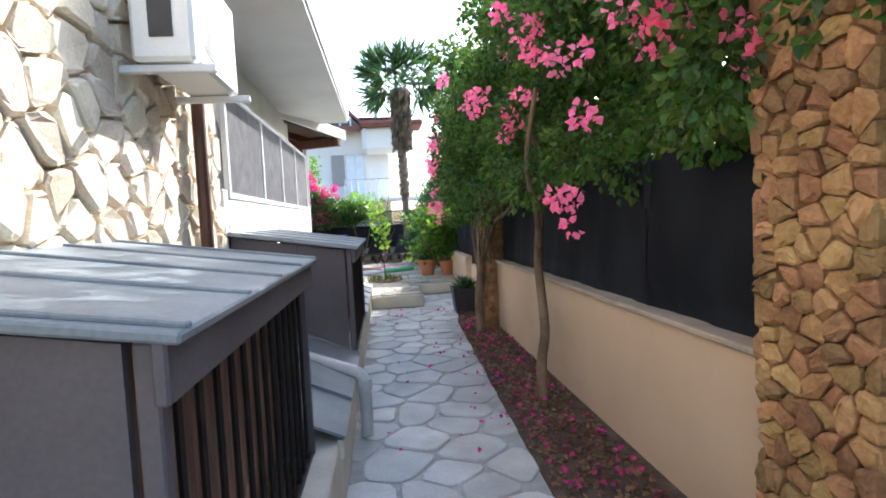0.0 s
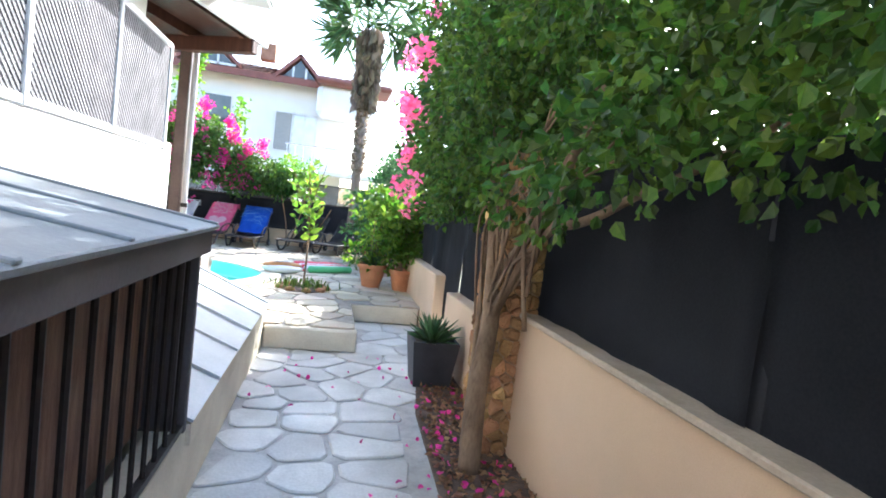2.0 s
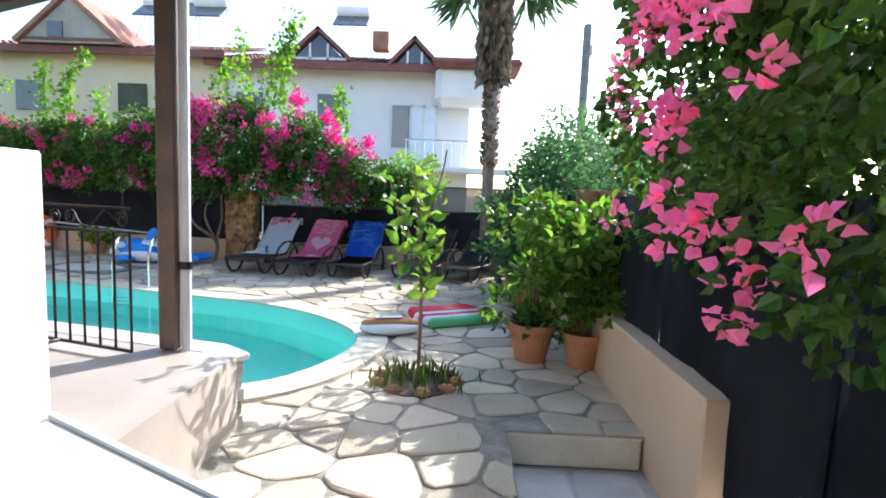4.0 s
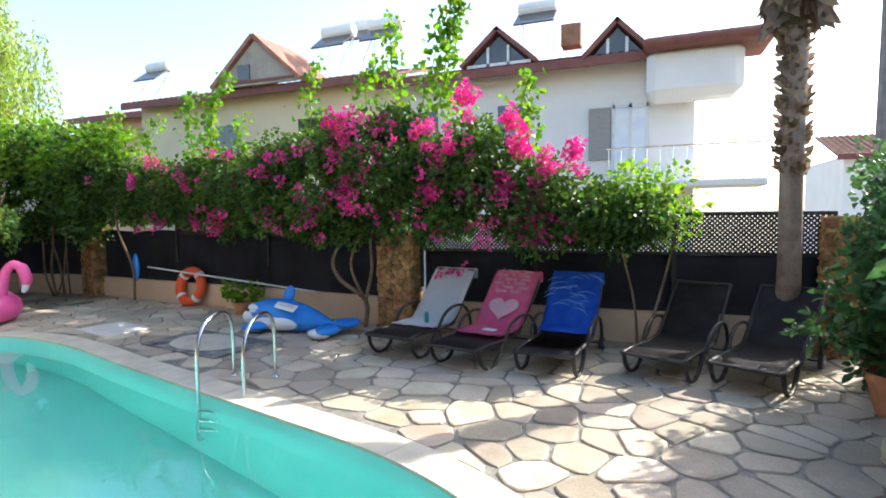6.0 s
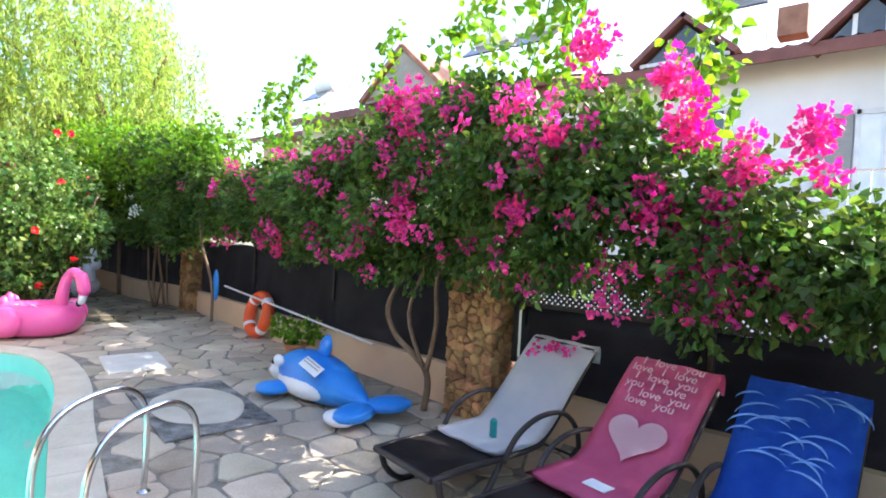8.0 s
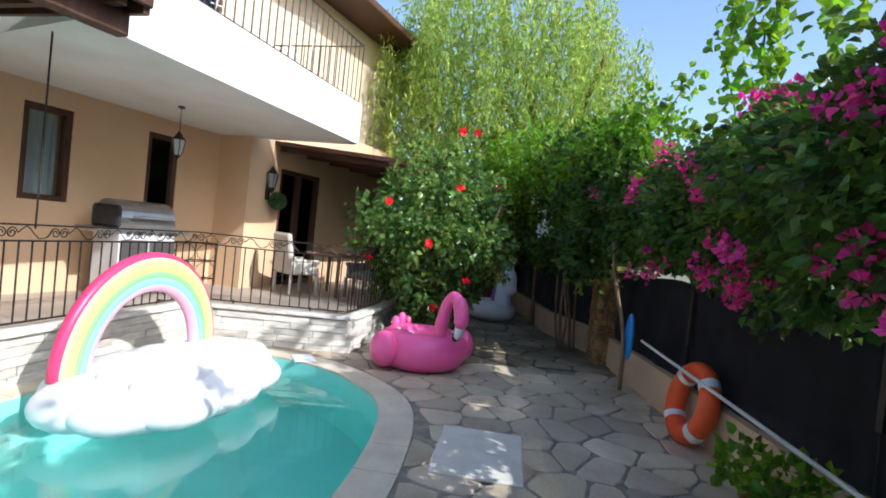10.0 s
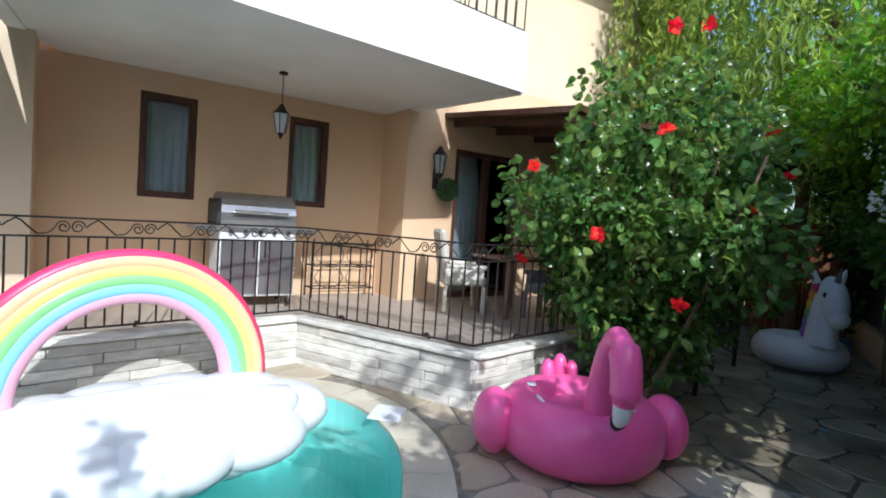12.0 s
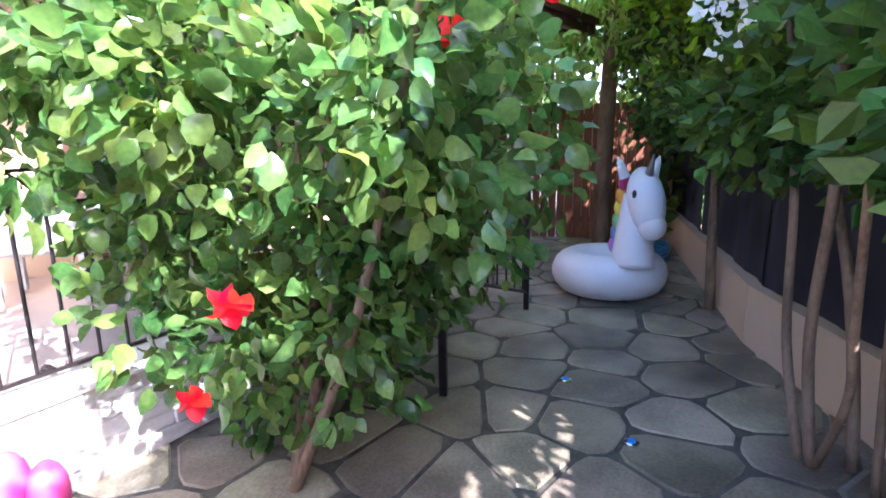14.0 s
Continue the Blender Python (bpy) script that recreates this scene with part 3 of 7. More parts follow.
# eaves over the side wall
eave = thing("roof_overhang", "pale overhanging eave of the porch roof", "roof", kind="structure")
part("soffit", boxm((-1.45, 5.0, 3.62), (1.1, 6.4, 0.10)), WHITE, eave)
part("fascia", boxm((-0.9, 5.0, 3.78), (0.05, 6.5, 0.34), bev=0.01), WHITE, eave)
part("parapet", boxm((-1.5, 5.0, 4.3), (0.9, 6.0, 1.2)), HOUSE_PALE, eave)

# the light-well hoods
curb = setting("kerb", boxm((-0.71, 1.9, 0.21), (0.16, 11.9, 0.46), bev=0.012), COPING, "low rendered kerb along the light wells", "kerb")


def hood(y0, y1, zb, front, back, label, dx=0.0):
    """A sheet-metal light-well hood with a barred front to the alley."""
    L = y1 - y0
    h = thing("light_well_hood", label, "metal hood", "hoods in the alley", m=pose(-0.66 + dx, y0, zb))
    H, Hb = front - zb, back - zb
    for y, nm in ((0.012, "end_sheet"), (L - 0.012, "end_sheet")):
        bm = bmesh.new()
        v = [bm.verts.new((x, y + d, z)) for d in (-0.012, 0.012) for x, z in ((-0.02, 0), (-0.98, 0), (-0.98, Hb), (-0.02, H))]
        bm.faces.new(v[:4])
        bm.faces.new(v[4:][::-1])
        for i in range(4):
            bm.faces.new((v[i], v[4 + i], v[4 + (i + 1) % 4], v[(i + 1) % 4]))
        part(nm, bm, SHEET, h)
    part("corner_strip", boxm((-0.45, -0.008, (H + Hb) / 4), (0.03, 0.02, (H + Hb) / 2 - 0.02)), SHEET, h)
    part("back_board", boxm((-0.16, L / 2, H / 2), (0.03, L - 0.1, H - 0.06)), BOARD, h)
    tilt = math.degrees(math.atan2(Hb - H, 1.0))
    R = Matrix.Rotation(radians(tilt), 4, "Y")
    part("roof_sheet", boxm((-0.46, L / 2, (H + Hb) / 2 + 0.02), (1.14, L + 0.1, 0.025), R, 0.006), TIN, h, "weathered grey sheet roof")
    nb = 4
    for k in range(nb + 1):
        part("seam", boxm((-0.46, k * L / nb, (H + Hb) / 2 + 0.037), (1.14, 0.03, 0.014), R, 0.004), TIN, h)
    part("lintel", boxm((0.06, L / 2, H - 0.05), (0.03, L + 0.08, 0.13), bev=0.006), SHEET, h)
    for y in (0.02, L - 0.02):
        part("corner_post", boxm((0.02, y, H / 2), (0.045, 0.045, H), bev=0.005), SHEET, h)
    part("sill_bar", boxm((0.02, L / 2, 0.03), (0.035, L, 0.03)), IRON, h)
    nb = int(L / 0.13)
    for k in range(1, nb):
        part("bar", tube([(0.02, k * L / nb, 0.03), (0.02, k * L / nb, H - 0.08)], 0.011, 6), IRON, h)
    return h


hood(-1.12, 0.7, 0.42, 1.455, 1.60, "grey-brown sheet-metal hood with iron bars beside the path", -0.13)
hood(2.6, 4.76, 0.44, 1.42, 1.58, "second grey-brown metal hood with iron bars")


def slope(y0, y1, mt, label, z_top=0.92):
    s = thing("sloped_cover", label, "metal cover", m=pose(-0.62, y0, 0.45))
    L = y1 - y0
    a = math.degrees(math.atan2(z_top - 0.45, 1.05))
    R = Matrix.Rotation(radians(a), 4, "Y")
    k = max(2, round(L / 0.6))
    W = 1.05 / math.cos(radians(a))
    for i in range(k):
        part("sheet", boxm((-0.5, (i + 0.5) * L / k, 0.02 + (z_top - 0.45) / 2 + 0.004 * (i % 2)), (W, L / k + 0.015, 0.014), R), mt, s)
        part("lap_strip", boxm((-0.5, (i + 1) * L / k, 0.04 + (z_top - 0.45) / 2), (W, 0.03, 0.018), R), mt, s)
    part("skirt", boxm((0.0, L / 2, -0.05), (0.03, L, 0.11)), COPING, s)
    return s, R


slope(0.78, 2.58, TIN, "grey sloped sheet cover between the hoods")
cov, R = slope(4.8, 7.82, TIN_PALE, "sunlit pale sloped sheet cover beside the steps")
part("rusty_patch", boxm((-0.30, 1.62, 0.165), (0.42, 0.5, 0.012), R), RUST, cov, "brown rusted patch")
dp = thing("drain_pipe", "pale plastic drain pipe bent over the kerb", "pipe", m=pose(0, 0, 0))
part("pipe", tube(spline([(-1.6, 2.2, 0.92), (-1.1, 2.05, 0.68), (-0.72, 1.93, 0.56), (-0.55, 1.9, 0.48), (-0.53, 1.9, 0.3), (-0.53, 1.9, 0.02)], 6), 0.048, 10), PIPE, dp, smooth=True)
part("collar", tube([(-0.53, 1.9, 0.38), (-0.53, 1.9, 0.46)], 0.056, 10), PIPE, dp)

# ---- alley, garden side ----
setting("planting_bed", prism([(0.55, -4), (1.32, -4), (1.32, 7.9), (1.0, 7.6), (0.78, 6.2), (0.66, 3), (0.58, 0.5)], -0.02, 0.012), SOIL, "dark soil bed along the wall strewn with dry leaves", "soil")
setting("garden_wall", boxm((1.42, 1.0, 0.48), (0.22, 9.6, 1.0), bev=0.008), BEIGE, "beige rendered garden wall along the alley", "wall")
setting("garden_wall_cap", boxm((1.41, 1.0, 0.995), (0.26, 9.6, 0.035), bev=0.008), CAP, "worn mortar capping of the garden wall", "wall cap")
setting("garden_wall_end", boxm((1.42, 6.9, 0.37), (0.22, 1.95, 0.78), bev=0.012), BEIGE, "lower beige wall beside the gateway", "wall")
setting("garden_wall_upper", boxm((1.42, 9.95, 0.42), (0.2, 2.6, 0.86), bev=0.012), BEIGE, "beige wall beyond the gateway", "wall")
setting("garden_wall_far", boxm((1.46, 14.2, 0.40), (0.2, 5.3, 0.68), bev=0.012), BEIGE, "beige wall beside the pool deck", "wall")


def cloth_fence(points, z0, z1, label, wave=0.012):
    """Dark shade cloth stretched between thin posts, slightly rippled."""
    f = thing("shade_fence", label, "fence", m=pose(0, 0, 0))
    for (xa, ya), (xb, yb) in zip(points, points[1:]):
        L = math.hypot(xb - xa, yb - ya)
        k = max(2, int(L / 0.12))
        ux, uy = (xb - xa) / L, (yb - ya) / L
        bm = bmesh.new()
        rows = []
        for j in range(6):
            z = z0 + (z1 - z0) * j / 5 + (0.0 if j < 5 else 0.0)
            row = []
            for i in range(k + 1):
                s = L * i / k
                w = wave * math.sin(s * 7 + j * 0.6 + xa) + wave * 0.7 * math.sin(s * 17 + j)
                row.append(bm.verts.new((xa + ux * s - uy * w, ya + uy * s + ux * w, z + (0.02 * math.sin(s * 3.1) if j == 5 else 0))))
            rows.append(row)
        for p, q in zip(rows, rows[1:]):
            for i in range(k):
                bm.faces.new((p[i], p[i + 1], q[i + 1], q[i]))
        bmesh.ops.solidify(bm, geom=bm.faces[:], thickness=0.006)
        part("cloth_panel", bm, SCREEN, f, smooth=True)
        part("post", boxm((xb + uy * 0.03, yb - ux * 0.03, (z0 + z1) / 2), (0.05 + 0.05 * abs(ux), 0.05 + 0.05 * abs(uy), z1 - z0 + 0.02), bev=0.006), SCREEN, f)
    return f


cloth_fence([(1.42, -4), (1.42, -1.5), (1.42, 1.2), (1.42, 3.6), (1.42, 5.7)], 0.99, 1.98, "dark grey shade cloth on the alley wall")
cloth_fence([(1.47, 6.0), (1.47, 7.9), (1.47, 9.7), (1.47, 11.4)], 0.30, 1.95, "dark grey shade cloth behind the gateway")
cloth_fence([(1.5, 11.8), (1.5, 13.6), (1.5, 15.2), (1.5, 16.8)], 0.6, 1.95, "dark shade cloth beside the pool deck")


def pillar(x, y, z0, z1, w, d, seed, label, angle=0, mt=STONE):
    rng = np.random.default_rng(seed)
    t = thing("stone_pillar", label, "pillar", "stone pillars of the garden fence", m=Matrix.Translation((x, y, z0)) @ rz(angle))
    H = z1 - z0
    part("core", boxm((0, 0, H / 2), (w - 0.05, d - 0.05, H - 0.01)), MORTAR, t)
    for face in range(4):
        L = w if face % 2 == 0 else d
        off = (d if face % 2 == 0 else w) / 2 - 0.03
        for mid, poly in cells(L, H, 0.155 if face == 2 or (face == 1 and x > 1) else 0.08, rng, 0.004, 1.5):
            me = stone_mesh(poly, mid, -0.02, 0.03 + rng.uniform(0, 0.025), rng, 0.02, 0.008)
            ob = part("stone", me, mt, t)
            m = Matrix(((1, 0, 0, -L / 2), (0, 0, -1, -off), (0, 1, 0, 0), (0, 0, 0, 1)))
            ob.matrix_local = rz(90 * face) @ m @ Matrix.Translation((mid[0], mid[1], 0))
    return t


pillar(1.42, -0.43, 0, 2.7, 0.5, 0.55, 1, "tall pillar of rough ochre stones in the alley wall")
pillar(1.33, 5.75, 0, 2.1, 0.44, 0.5, 2, "ochre stone pillar wrapped in vine stems")
pillar(1.42, 11.5, DECK, 2.0, 0.4, 0.42, 3, "ochre stone pillar at the gateway")
pillar(-4.85, fence_y(-4.85) - 0.02, DECK, 1.82, 0.62, 0.4, 4, "ochre stone pillar between the fence panels", -5.4)
pillar(-13.2, fence_y(-13.2), DECK, 2.0, 0.5, 0.4, 6, "ochre stone pillar in the shade", -5.4)
pillar(1.15, fence_y(1.15), DECK, 2.0, 0.45, 0.4, 7, "ochre stone pillar at the corner", -5.4)

# ---- pool fence ----
P = lambda x, d=0.0: (x, fence_y(x) + d)
setting("fence_wall_east", wall_run([P(1.4, 0.1), P(-4.6, 0.1)], 0.1, 0.69, 0.2), BEIGE, "low beige wall under the pool fence", "wall")
setting("fence_wall_west", wall_run([P(-5.1, 0.1), P(-13.0, 0.1)], 0.1, 0.70, 0.2), BEIGE, "low beige wall under the dark fence", "wall")
setting("fence_wall_far", wall_run([P(-13.4, 0.1), (-15.6, 18.0), (-21.0, 18.15)], 0.1, 0.72, 0.2), BEIGE, "low beige wall along the shaded passage", "wall")
cloth_fence([P(1.1, 0.1), P(-0.8, 0.1), P(-2.7, 0.1), P(-4.4, 0.1)], 0.68, 1.50, "dark shade cloth behind the sun loungers")
cloth_fence([P(-5.2, 0.1), P(-7.8, 0.1), P(-10.4, 0.1), P(-13.0, 0.1)], 0.69, 1.78, "dark shade cloth under the flowering hedge")
cloth_fence([P(-13.4, 0.1), (-15.6, 18.0), (-18, 18.07), (-21.0, 18.15)], 0.7, 2.0, "dark shade cloth along the passage")
for xa, xb, za, zb in ((1.1, -0.75, 1.5, 2.04), (-0.75, -2.65, 1.5, 2.04), (-2.65, -4.5, 1.5, 2.04), (-5.2, -7.8, 1.72, 2.1), (-7.8, -10.4, 1.72, 2.1)):
    lt = thing("fence_lattice", "dark brown diagonal lattice on top of the fence", "lattice", "fence lattices", m=pose(0, 0, 0))
    L = math.hypot(xb - xa, fence_y(xb) - fence_y(xa))
    ux, uy = (xb - xa) / L, (fence_y(xb) - fence_y(xa)) / L
    place = lambda u, d, z, xa=xa, ux=ux, uy=uy: (xa + ux * u - uy * d, fence_y(xa) + 0.1 + uy * u + ux * d, z)
    part("slats", lattice(bmesh.new(), 0, L, za, zb, 0.062, 0.024, 0.01, place), LATDARK, lt)
    for z in (za, zb):
        part("rail", add_tube(bmesh.new(), [place(0, 0, z), place(L, 0, z)], 0.025, 4), LATDARK, lt)
    part("post", add_tube(bmesh.new(), [place(L, 0.02, za - 0.6), place(L, 0.02, zb + 0.05)], 0.035, 4), LATDARK, lt)

# ---- house at the pool ----


def H(a, n, z):
    return HOUSE_M @ Vector((a, -n, z))


def house_wall(name, a0, a1, z0, z1, n, thick, holes, mt, label):
    """A wall of the pool front between a0 and a1, its face at n, with openings (a0, a1, z0, z1)."""
    bm = bmesh.new()

    def slab(p, q, r, s):
        if q - p > 0.005 and s - r > 0.005:
            add_box(bm, ((p + q) / 2, -(n - thick / 2), (r + s) / 2), (q - p, thick, s - r))
    x = a0
    for h0, h1, k0, k1 in sorted(holes):
        slab(x, h0, z0, z1)
        slab(h0, h1, z0, k0)
        slab(h0, h1, k1, z1)
        x = h1
    slab(x, a1, z0, z1)
    bm.transform(HOUSE_M)
    return setting(name, bm, mt, label, "wall")


CEIL = 3.40
house_wall("wall_house_left", -10.3, -0.92, 0.3, 4.0, 0.7, 0.25, [(-3.8, -1.92, TERRACE, 3.04)], HOUSE_PALE, "cream rendered house wall with a sliding door")
house_wall("wall_house_alcove", -0.92, 3.12, 0.3, 4.0, 0.0, 0.25, [(0.0, 0.6, 1.95, 3.15), (1.72, 2.27, 1.97, 3.15)], HOUSE, "ochre rendered back wall of the terrace alcove")
house_wall("wall_house_right", 3.12, 9.5, 0.3, 4.0, 0.7, 0.25, [(3.95, 5.2, TERRACE, 2.97)], HOUSE, "ochre rendered wall with a terrace door")
for nm, a in (("wall_alcove_left", -0.92), ("wall_alcove_right", 3.12)):
    bm = boxm((a + (-0.125 if a < 0 else 0.125), -0.22, 2.15), (0.25, 0.46, 3.7))
    bm.transform(HOUSE_M)
    setting(nm, bm, HOUSE, "ochre rendered return of the alcove", "wall")
house_wall("wall_house_upper", -10.0, 9.5, 4.0, 6.9, 0.0, 0.25, [(-0.2, 1.1, 4.75, 6.1), (1.9, 2.9, 4.05, 6.2)], HOUSE_PALE, "cream upper storey behind the balcony")
bm = boxm((-0.3, 3.6, 4.0), (18.6, 7.0, 0.25))
bm.transform(HOUSE_M)
setting("house_core_floor", bm, HOUSE_PALE, "floor slab between the storeys", "floor")
bm = boxm((0.1, 3.0, 7.0), (19.6, 8.0, 0.18), bev=0.02)
bm.transform(HOUSE_M)
setting("house_roof", bm, WOOD, "dark brown wooden eaves of the house", "roof")
bm = boxm((0.1, 3.9, 2.2), (18.0, 0.2, 4.4))
bm.transform(HOUSE_M)
setting("wall_house_back", bm, HOUSE_PALE, "inner wall of the house", "wall")

# terrace floor and its stone front
front = [(-1.5, 9.25), (-1.7, 9.4), (-9.3, 11.22), (-12.35, 12.0), (-12.3, 14.17), (-13.85, 14.6), (-16.0, 15.1)]
tp = front + [(-20.5, 14.0), (-13.0, 9.5), (-1.5, 4.6)]
setting("terrace_floor", prism(tp, 0.1, TERRACE - 0.012), mat("terrace_tile", (0.34, 0.29, 0.25), (0.46, 0.40, 0.35), 1.6, 0.45, bump=0.05, fine=90), "grey-brown tiled terrace floor", "floor")
facing = thing("terrace_front", "pale split-stone facing of the raised terrace", "stone facing", kind="structure")
rng = np.random.default_rng(11)
for (xa, ya), (xb, yb) in zip(front, front[1:]):
    L, ang = math.hypot(xb - xa, yb - ya), math.degrees(math.atan2(yb - ya, xb - xa))
    rows_n = 5
    hh = (TERRACE - 0.07 - DECK) / rows_n
    for r in range(rows_n):
        s = 0.0
        while s < L - 0.02:
            w = min(rng.uniform(0.35, 0.8), L - s)
            if L - s - w < 0.12:
                w = L - s
            dpt = 0.035 + rng.uniform(0, 0.022)
            ob = part("ledge_stone", boxm((0, 0, 0), (w - 0.006, dpt * 2, hh - 0.005), bev=0.006), LEDGE, facing)
            ob.matrix_world = Matrix.Translation((xa, ya, DECK + hh * (r + 0.5))) @ rz(ang) @ Matrix.Translation((s + w / 2, 0, 0))
            s += w
    ob = part("edge_slab", boxm((L / 2, 0.03, 0), (L + 0.02, 0.24, 0.05), bev=0.012), LEDGE, facing)
    ob.matrix_world = Matrix.Translation((xa, ya, TERRACE - 0.035 + 0.003 * (front.index((xa, ya)) % 2))) @ rz(ang)


def window(a, n, w, z0, z1, label, panes=1):
    t = thing("window", label, "window", kind="structure", m=HOUSE_M @ Matrix.Translation((a + w / 2, -n + 0.1, z0)))
    h = z1 - z0
    f = 0.075
    for x in (-w / 2 + f / 2, w / 2 - f / 2):
        part("frame_side", boxm((x, -0.03, h / 2), (f, 0.12, h), bev=0.006), WOOD, t)
    for z in (f / 2, h - f / 2):
        part("frame_rail", boxm((0, -0.03, z), (w - 2 * f, 0.12, f), bev=0.006), WOOD, t)
    for k in range(1, panes):
        part("mullion", boxm((-w / 2 + k * w / panes, -0.02, h / 2), (0.12, 0.10, h - 2 * f), bev=0.006), WOOD, t)
    part("pane", boxm((0, 0.0, h / 2), (w - 2 * f, 0.008, h - 2 * f)), GLASS, t)
    bm = bmesh.new()
    k = int(w / 0.02)
    row = [[bm.verts.new((-w / 2 + f + (w - 2 * f) * i / k, 0.10 + 0.022 * math.sin(i * 0.95) + 0.01 * math.sin(i * 0.31), z)) for i in range(k + 1)] for z in (f, h - f)]
    for i in range(k):
        bm.faces.new((row[0][i], row[0][i + 1], row[1][i + 1], row[1][i]))
    part("curtain", bm, CLOTH, t, "hanging pale curtain", smooth=True)
    return t


GLASS = bpy.data.materials.new("window_glass")
GLASS.use_nodes = True
_g, _l = GLASS.node_tree.nodes, GLASS.node_tree.links
_tr, _gl, _mx, _fr = _g.new("ShaderNodeBsdfTransparent"), _g.new("ShaderNodeBsdfGlossy"), _g.new("ShaderNodeMixShader"), _g.new("ShaderNodeFresnel")
_gl.inputs["Roughness"].default_value = 0.01
_tr.inputs["Color"].default_value = (0.9, 0.93, 0.94, 1)
_fr.inputs["IOR"].default_value = 1.6
_l.new(_fr.outputs[0], _mx.inputs[0])
_l.new(_tr.outputs[0], _mx.inputs[1])
_l.new(_gl.outputs[0], _mx.inputs[2])
_l.new(_mx.outputs[0], _g["Material Output"].inputs["Surface"])

window(0.0, 0.0, 0.6, 1.95, 3.15, "narrow brown-framed window with a pale curtain")
window(1.72, 0.0, 0.55, 1.97, 3.15, "second narrow brown-framed window")
window(-3.8, 0.7, 1.88, TERRACE, 3.04, "brown-framed sliding glass door with long curtains", 2)
window(3.95, 0.7, 1.25, TERRACE, 2.97, "brown-framed terrace door in shade", 2)
window(-0.2, 0.0, 1.3, 4.75, 6.1, "upstairs window with brown frame", 2)
window(1.9, 0.0, 1.0, 4.05, 6.2, "upstairs balcony door with brown frame", 1)

# balcony: a wedge that widens away from the corner
bal = thing("balcony", "white wedge-shaped balcony with iron railing", "balcony", kind="structure")
edge = [(-10.45, 10.2), (-9.2, 12.2), (-13.65, 13.85)]
bpoly = edge[::-1] + [(-11.2, 9.6), (-14.9, 10.9), (-14.25, 12.1)]
part("slab", prism(bpoly, CEIL, CEIL + 0.16), WHITE, bal)
for (xa, ya), (xb, yb) in zip(edge + [(-14.25, 12.1)], (edge + [(-14.25, 12.1)])[1:]):
    part("parapet", wall_run([(xa, ya), (xb, yb)], CEIL - 0.02, CEIL + 0.62, 0.14), WHITE, bal)


def scroll(r):
    """One end of an iron scroll: a spiral of round bar."""
    return [(r * (1 - 0.75 * k / 16) * math.cos(k * 0.62), 0, r * (1 - 0.75 * k / 16) * math.sin(k * 0.62)) for k in range(17)]


def railing(points, z0, label, h_low, h_top, step, scrolls=True, bracket=0.0):
    t = thing("railing", label, "railing", m=pose(0, 0, 0))
    bar = None
    sc = None
    foot = None
    for (xa, ya), (xb, yb) in zip(points, points[1:]):
        L, ang = math.hypot(xb - xa, yb - ya), math.degrees(math.atan2(yb - ya, xb - xa))
        M = Matrix.Translation((xa, ya, z0)) @ rz(ang)
        for z in ((0.04, h_low, h_top) if scrolls else (0.04, h_top)):
            ob = part("rail", boxm((L / 2, 0, z), (L, 0.022, 0.016)), IRON, t)
            ob.matrix_world = M
        k = max(1, round(L / step))
        if bar is None:
            bar = finish(tube([(0, 0, 0.04), (0, 0, h_low if scrolls else h_top)], 0.009, 5), "bar")
            bar.materials.append(IRON)
        for i in range(k + 1):
            ob = part("bar", bar, IRON, t)
            ob.matrix_world = M @ Matrix.Translation((L * i / k, 0, 0))
        if scrolls:
            if sc is None:
                r = (h_top - h_low) * 0.36
                bm = bmesh.new()
                mid = (h_low + h_top) / 2
                pts = [Vector((0.062 + r * 0, 0, mid)) + Vector(q) for q in scroll(r)][::-1]
                pts += [Vector((0.2, 0, h_top - 0.012)), Vector((0.27, 0, mid)), Vector((0.33, 0, h_low + 0.02))]
                add_tube(bm, spline(pts, 2), 0.0065, 4)
                add_tube(bm, [Vector((0.50, 0, mid)) + Vector((-q[0], 0, q[2])) for q in scroll(r)], 0.0065, 4)
                add_tube(bm, spline([(0.33, 0, h_low + 0.02), (0.40, 0, h_low + 0.03), (0.50 - r, 0, mid)], 4), 0.0065, 4)
                sc = finish(bm, "scroll")
                sc.materials.append(IRON)
            k = max(1, round(L / 0.56))
            for i in range(k):
                ob = part("scroll", sc, IRON, t)
                ob.matrix_world = M @ Matrix.Translation((L * i / k, 0, 0))
        if bracket:
            if foot is None:
                foot = finish(add_tube(tube(spline([(0, 0, 0.04), (0, bracket, 0.02), (0, bracket, -0.22), (0, bracket - 0.03, -0.27)], 4), 0.014, 6), [(0, bracket + 0.0, -0.27), (0, bracket - 0.06, -0.27)], 0.032, 8), "bracket")
                foot.materials.append(IRON)
            k = max(1, round(L / 1.25))
            for i in range(k):
                ob = part("bracket", foot, IRON, t)
                ob.matrix_world = M @ Matrix.Translation((L * (i + 0.5) / k, 0, 0))
    return t


rail_line = [(-2.1, 9.06), (-9.3, 11.16), (-12.42, 11.96), (-12.36, 14.12), (-13.8, 14.53)]
railing(rail_line, TERRACE, "black wrought-iron terrace railing with scrolls", 0.80, 0.95, 0.135, True, 0.11)
railing([(-10.45, 10.2), (-9.2, 12.2), (-13.65, 13.85), (-14.25, 12.1)], CEIL + 0.62, "black wrought-iron balcony railing", 0.8, 0.95, 0.15, False, 0.12)

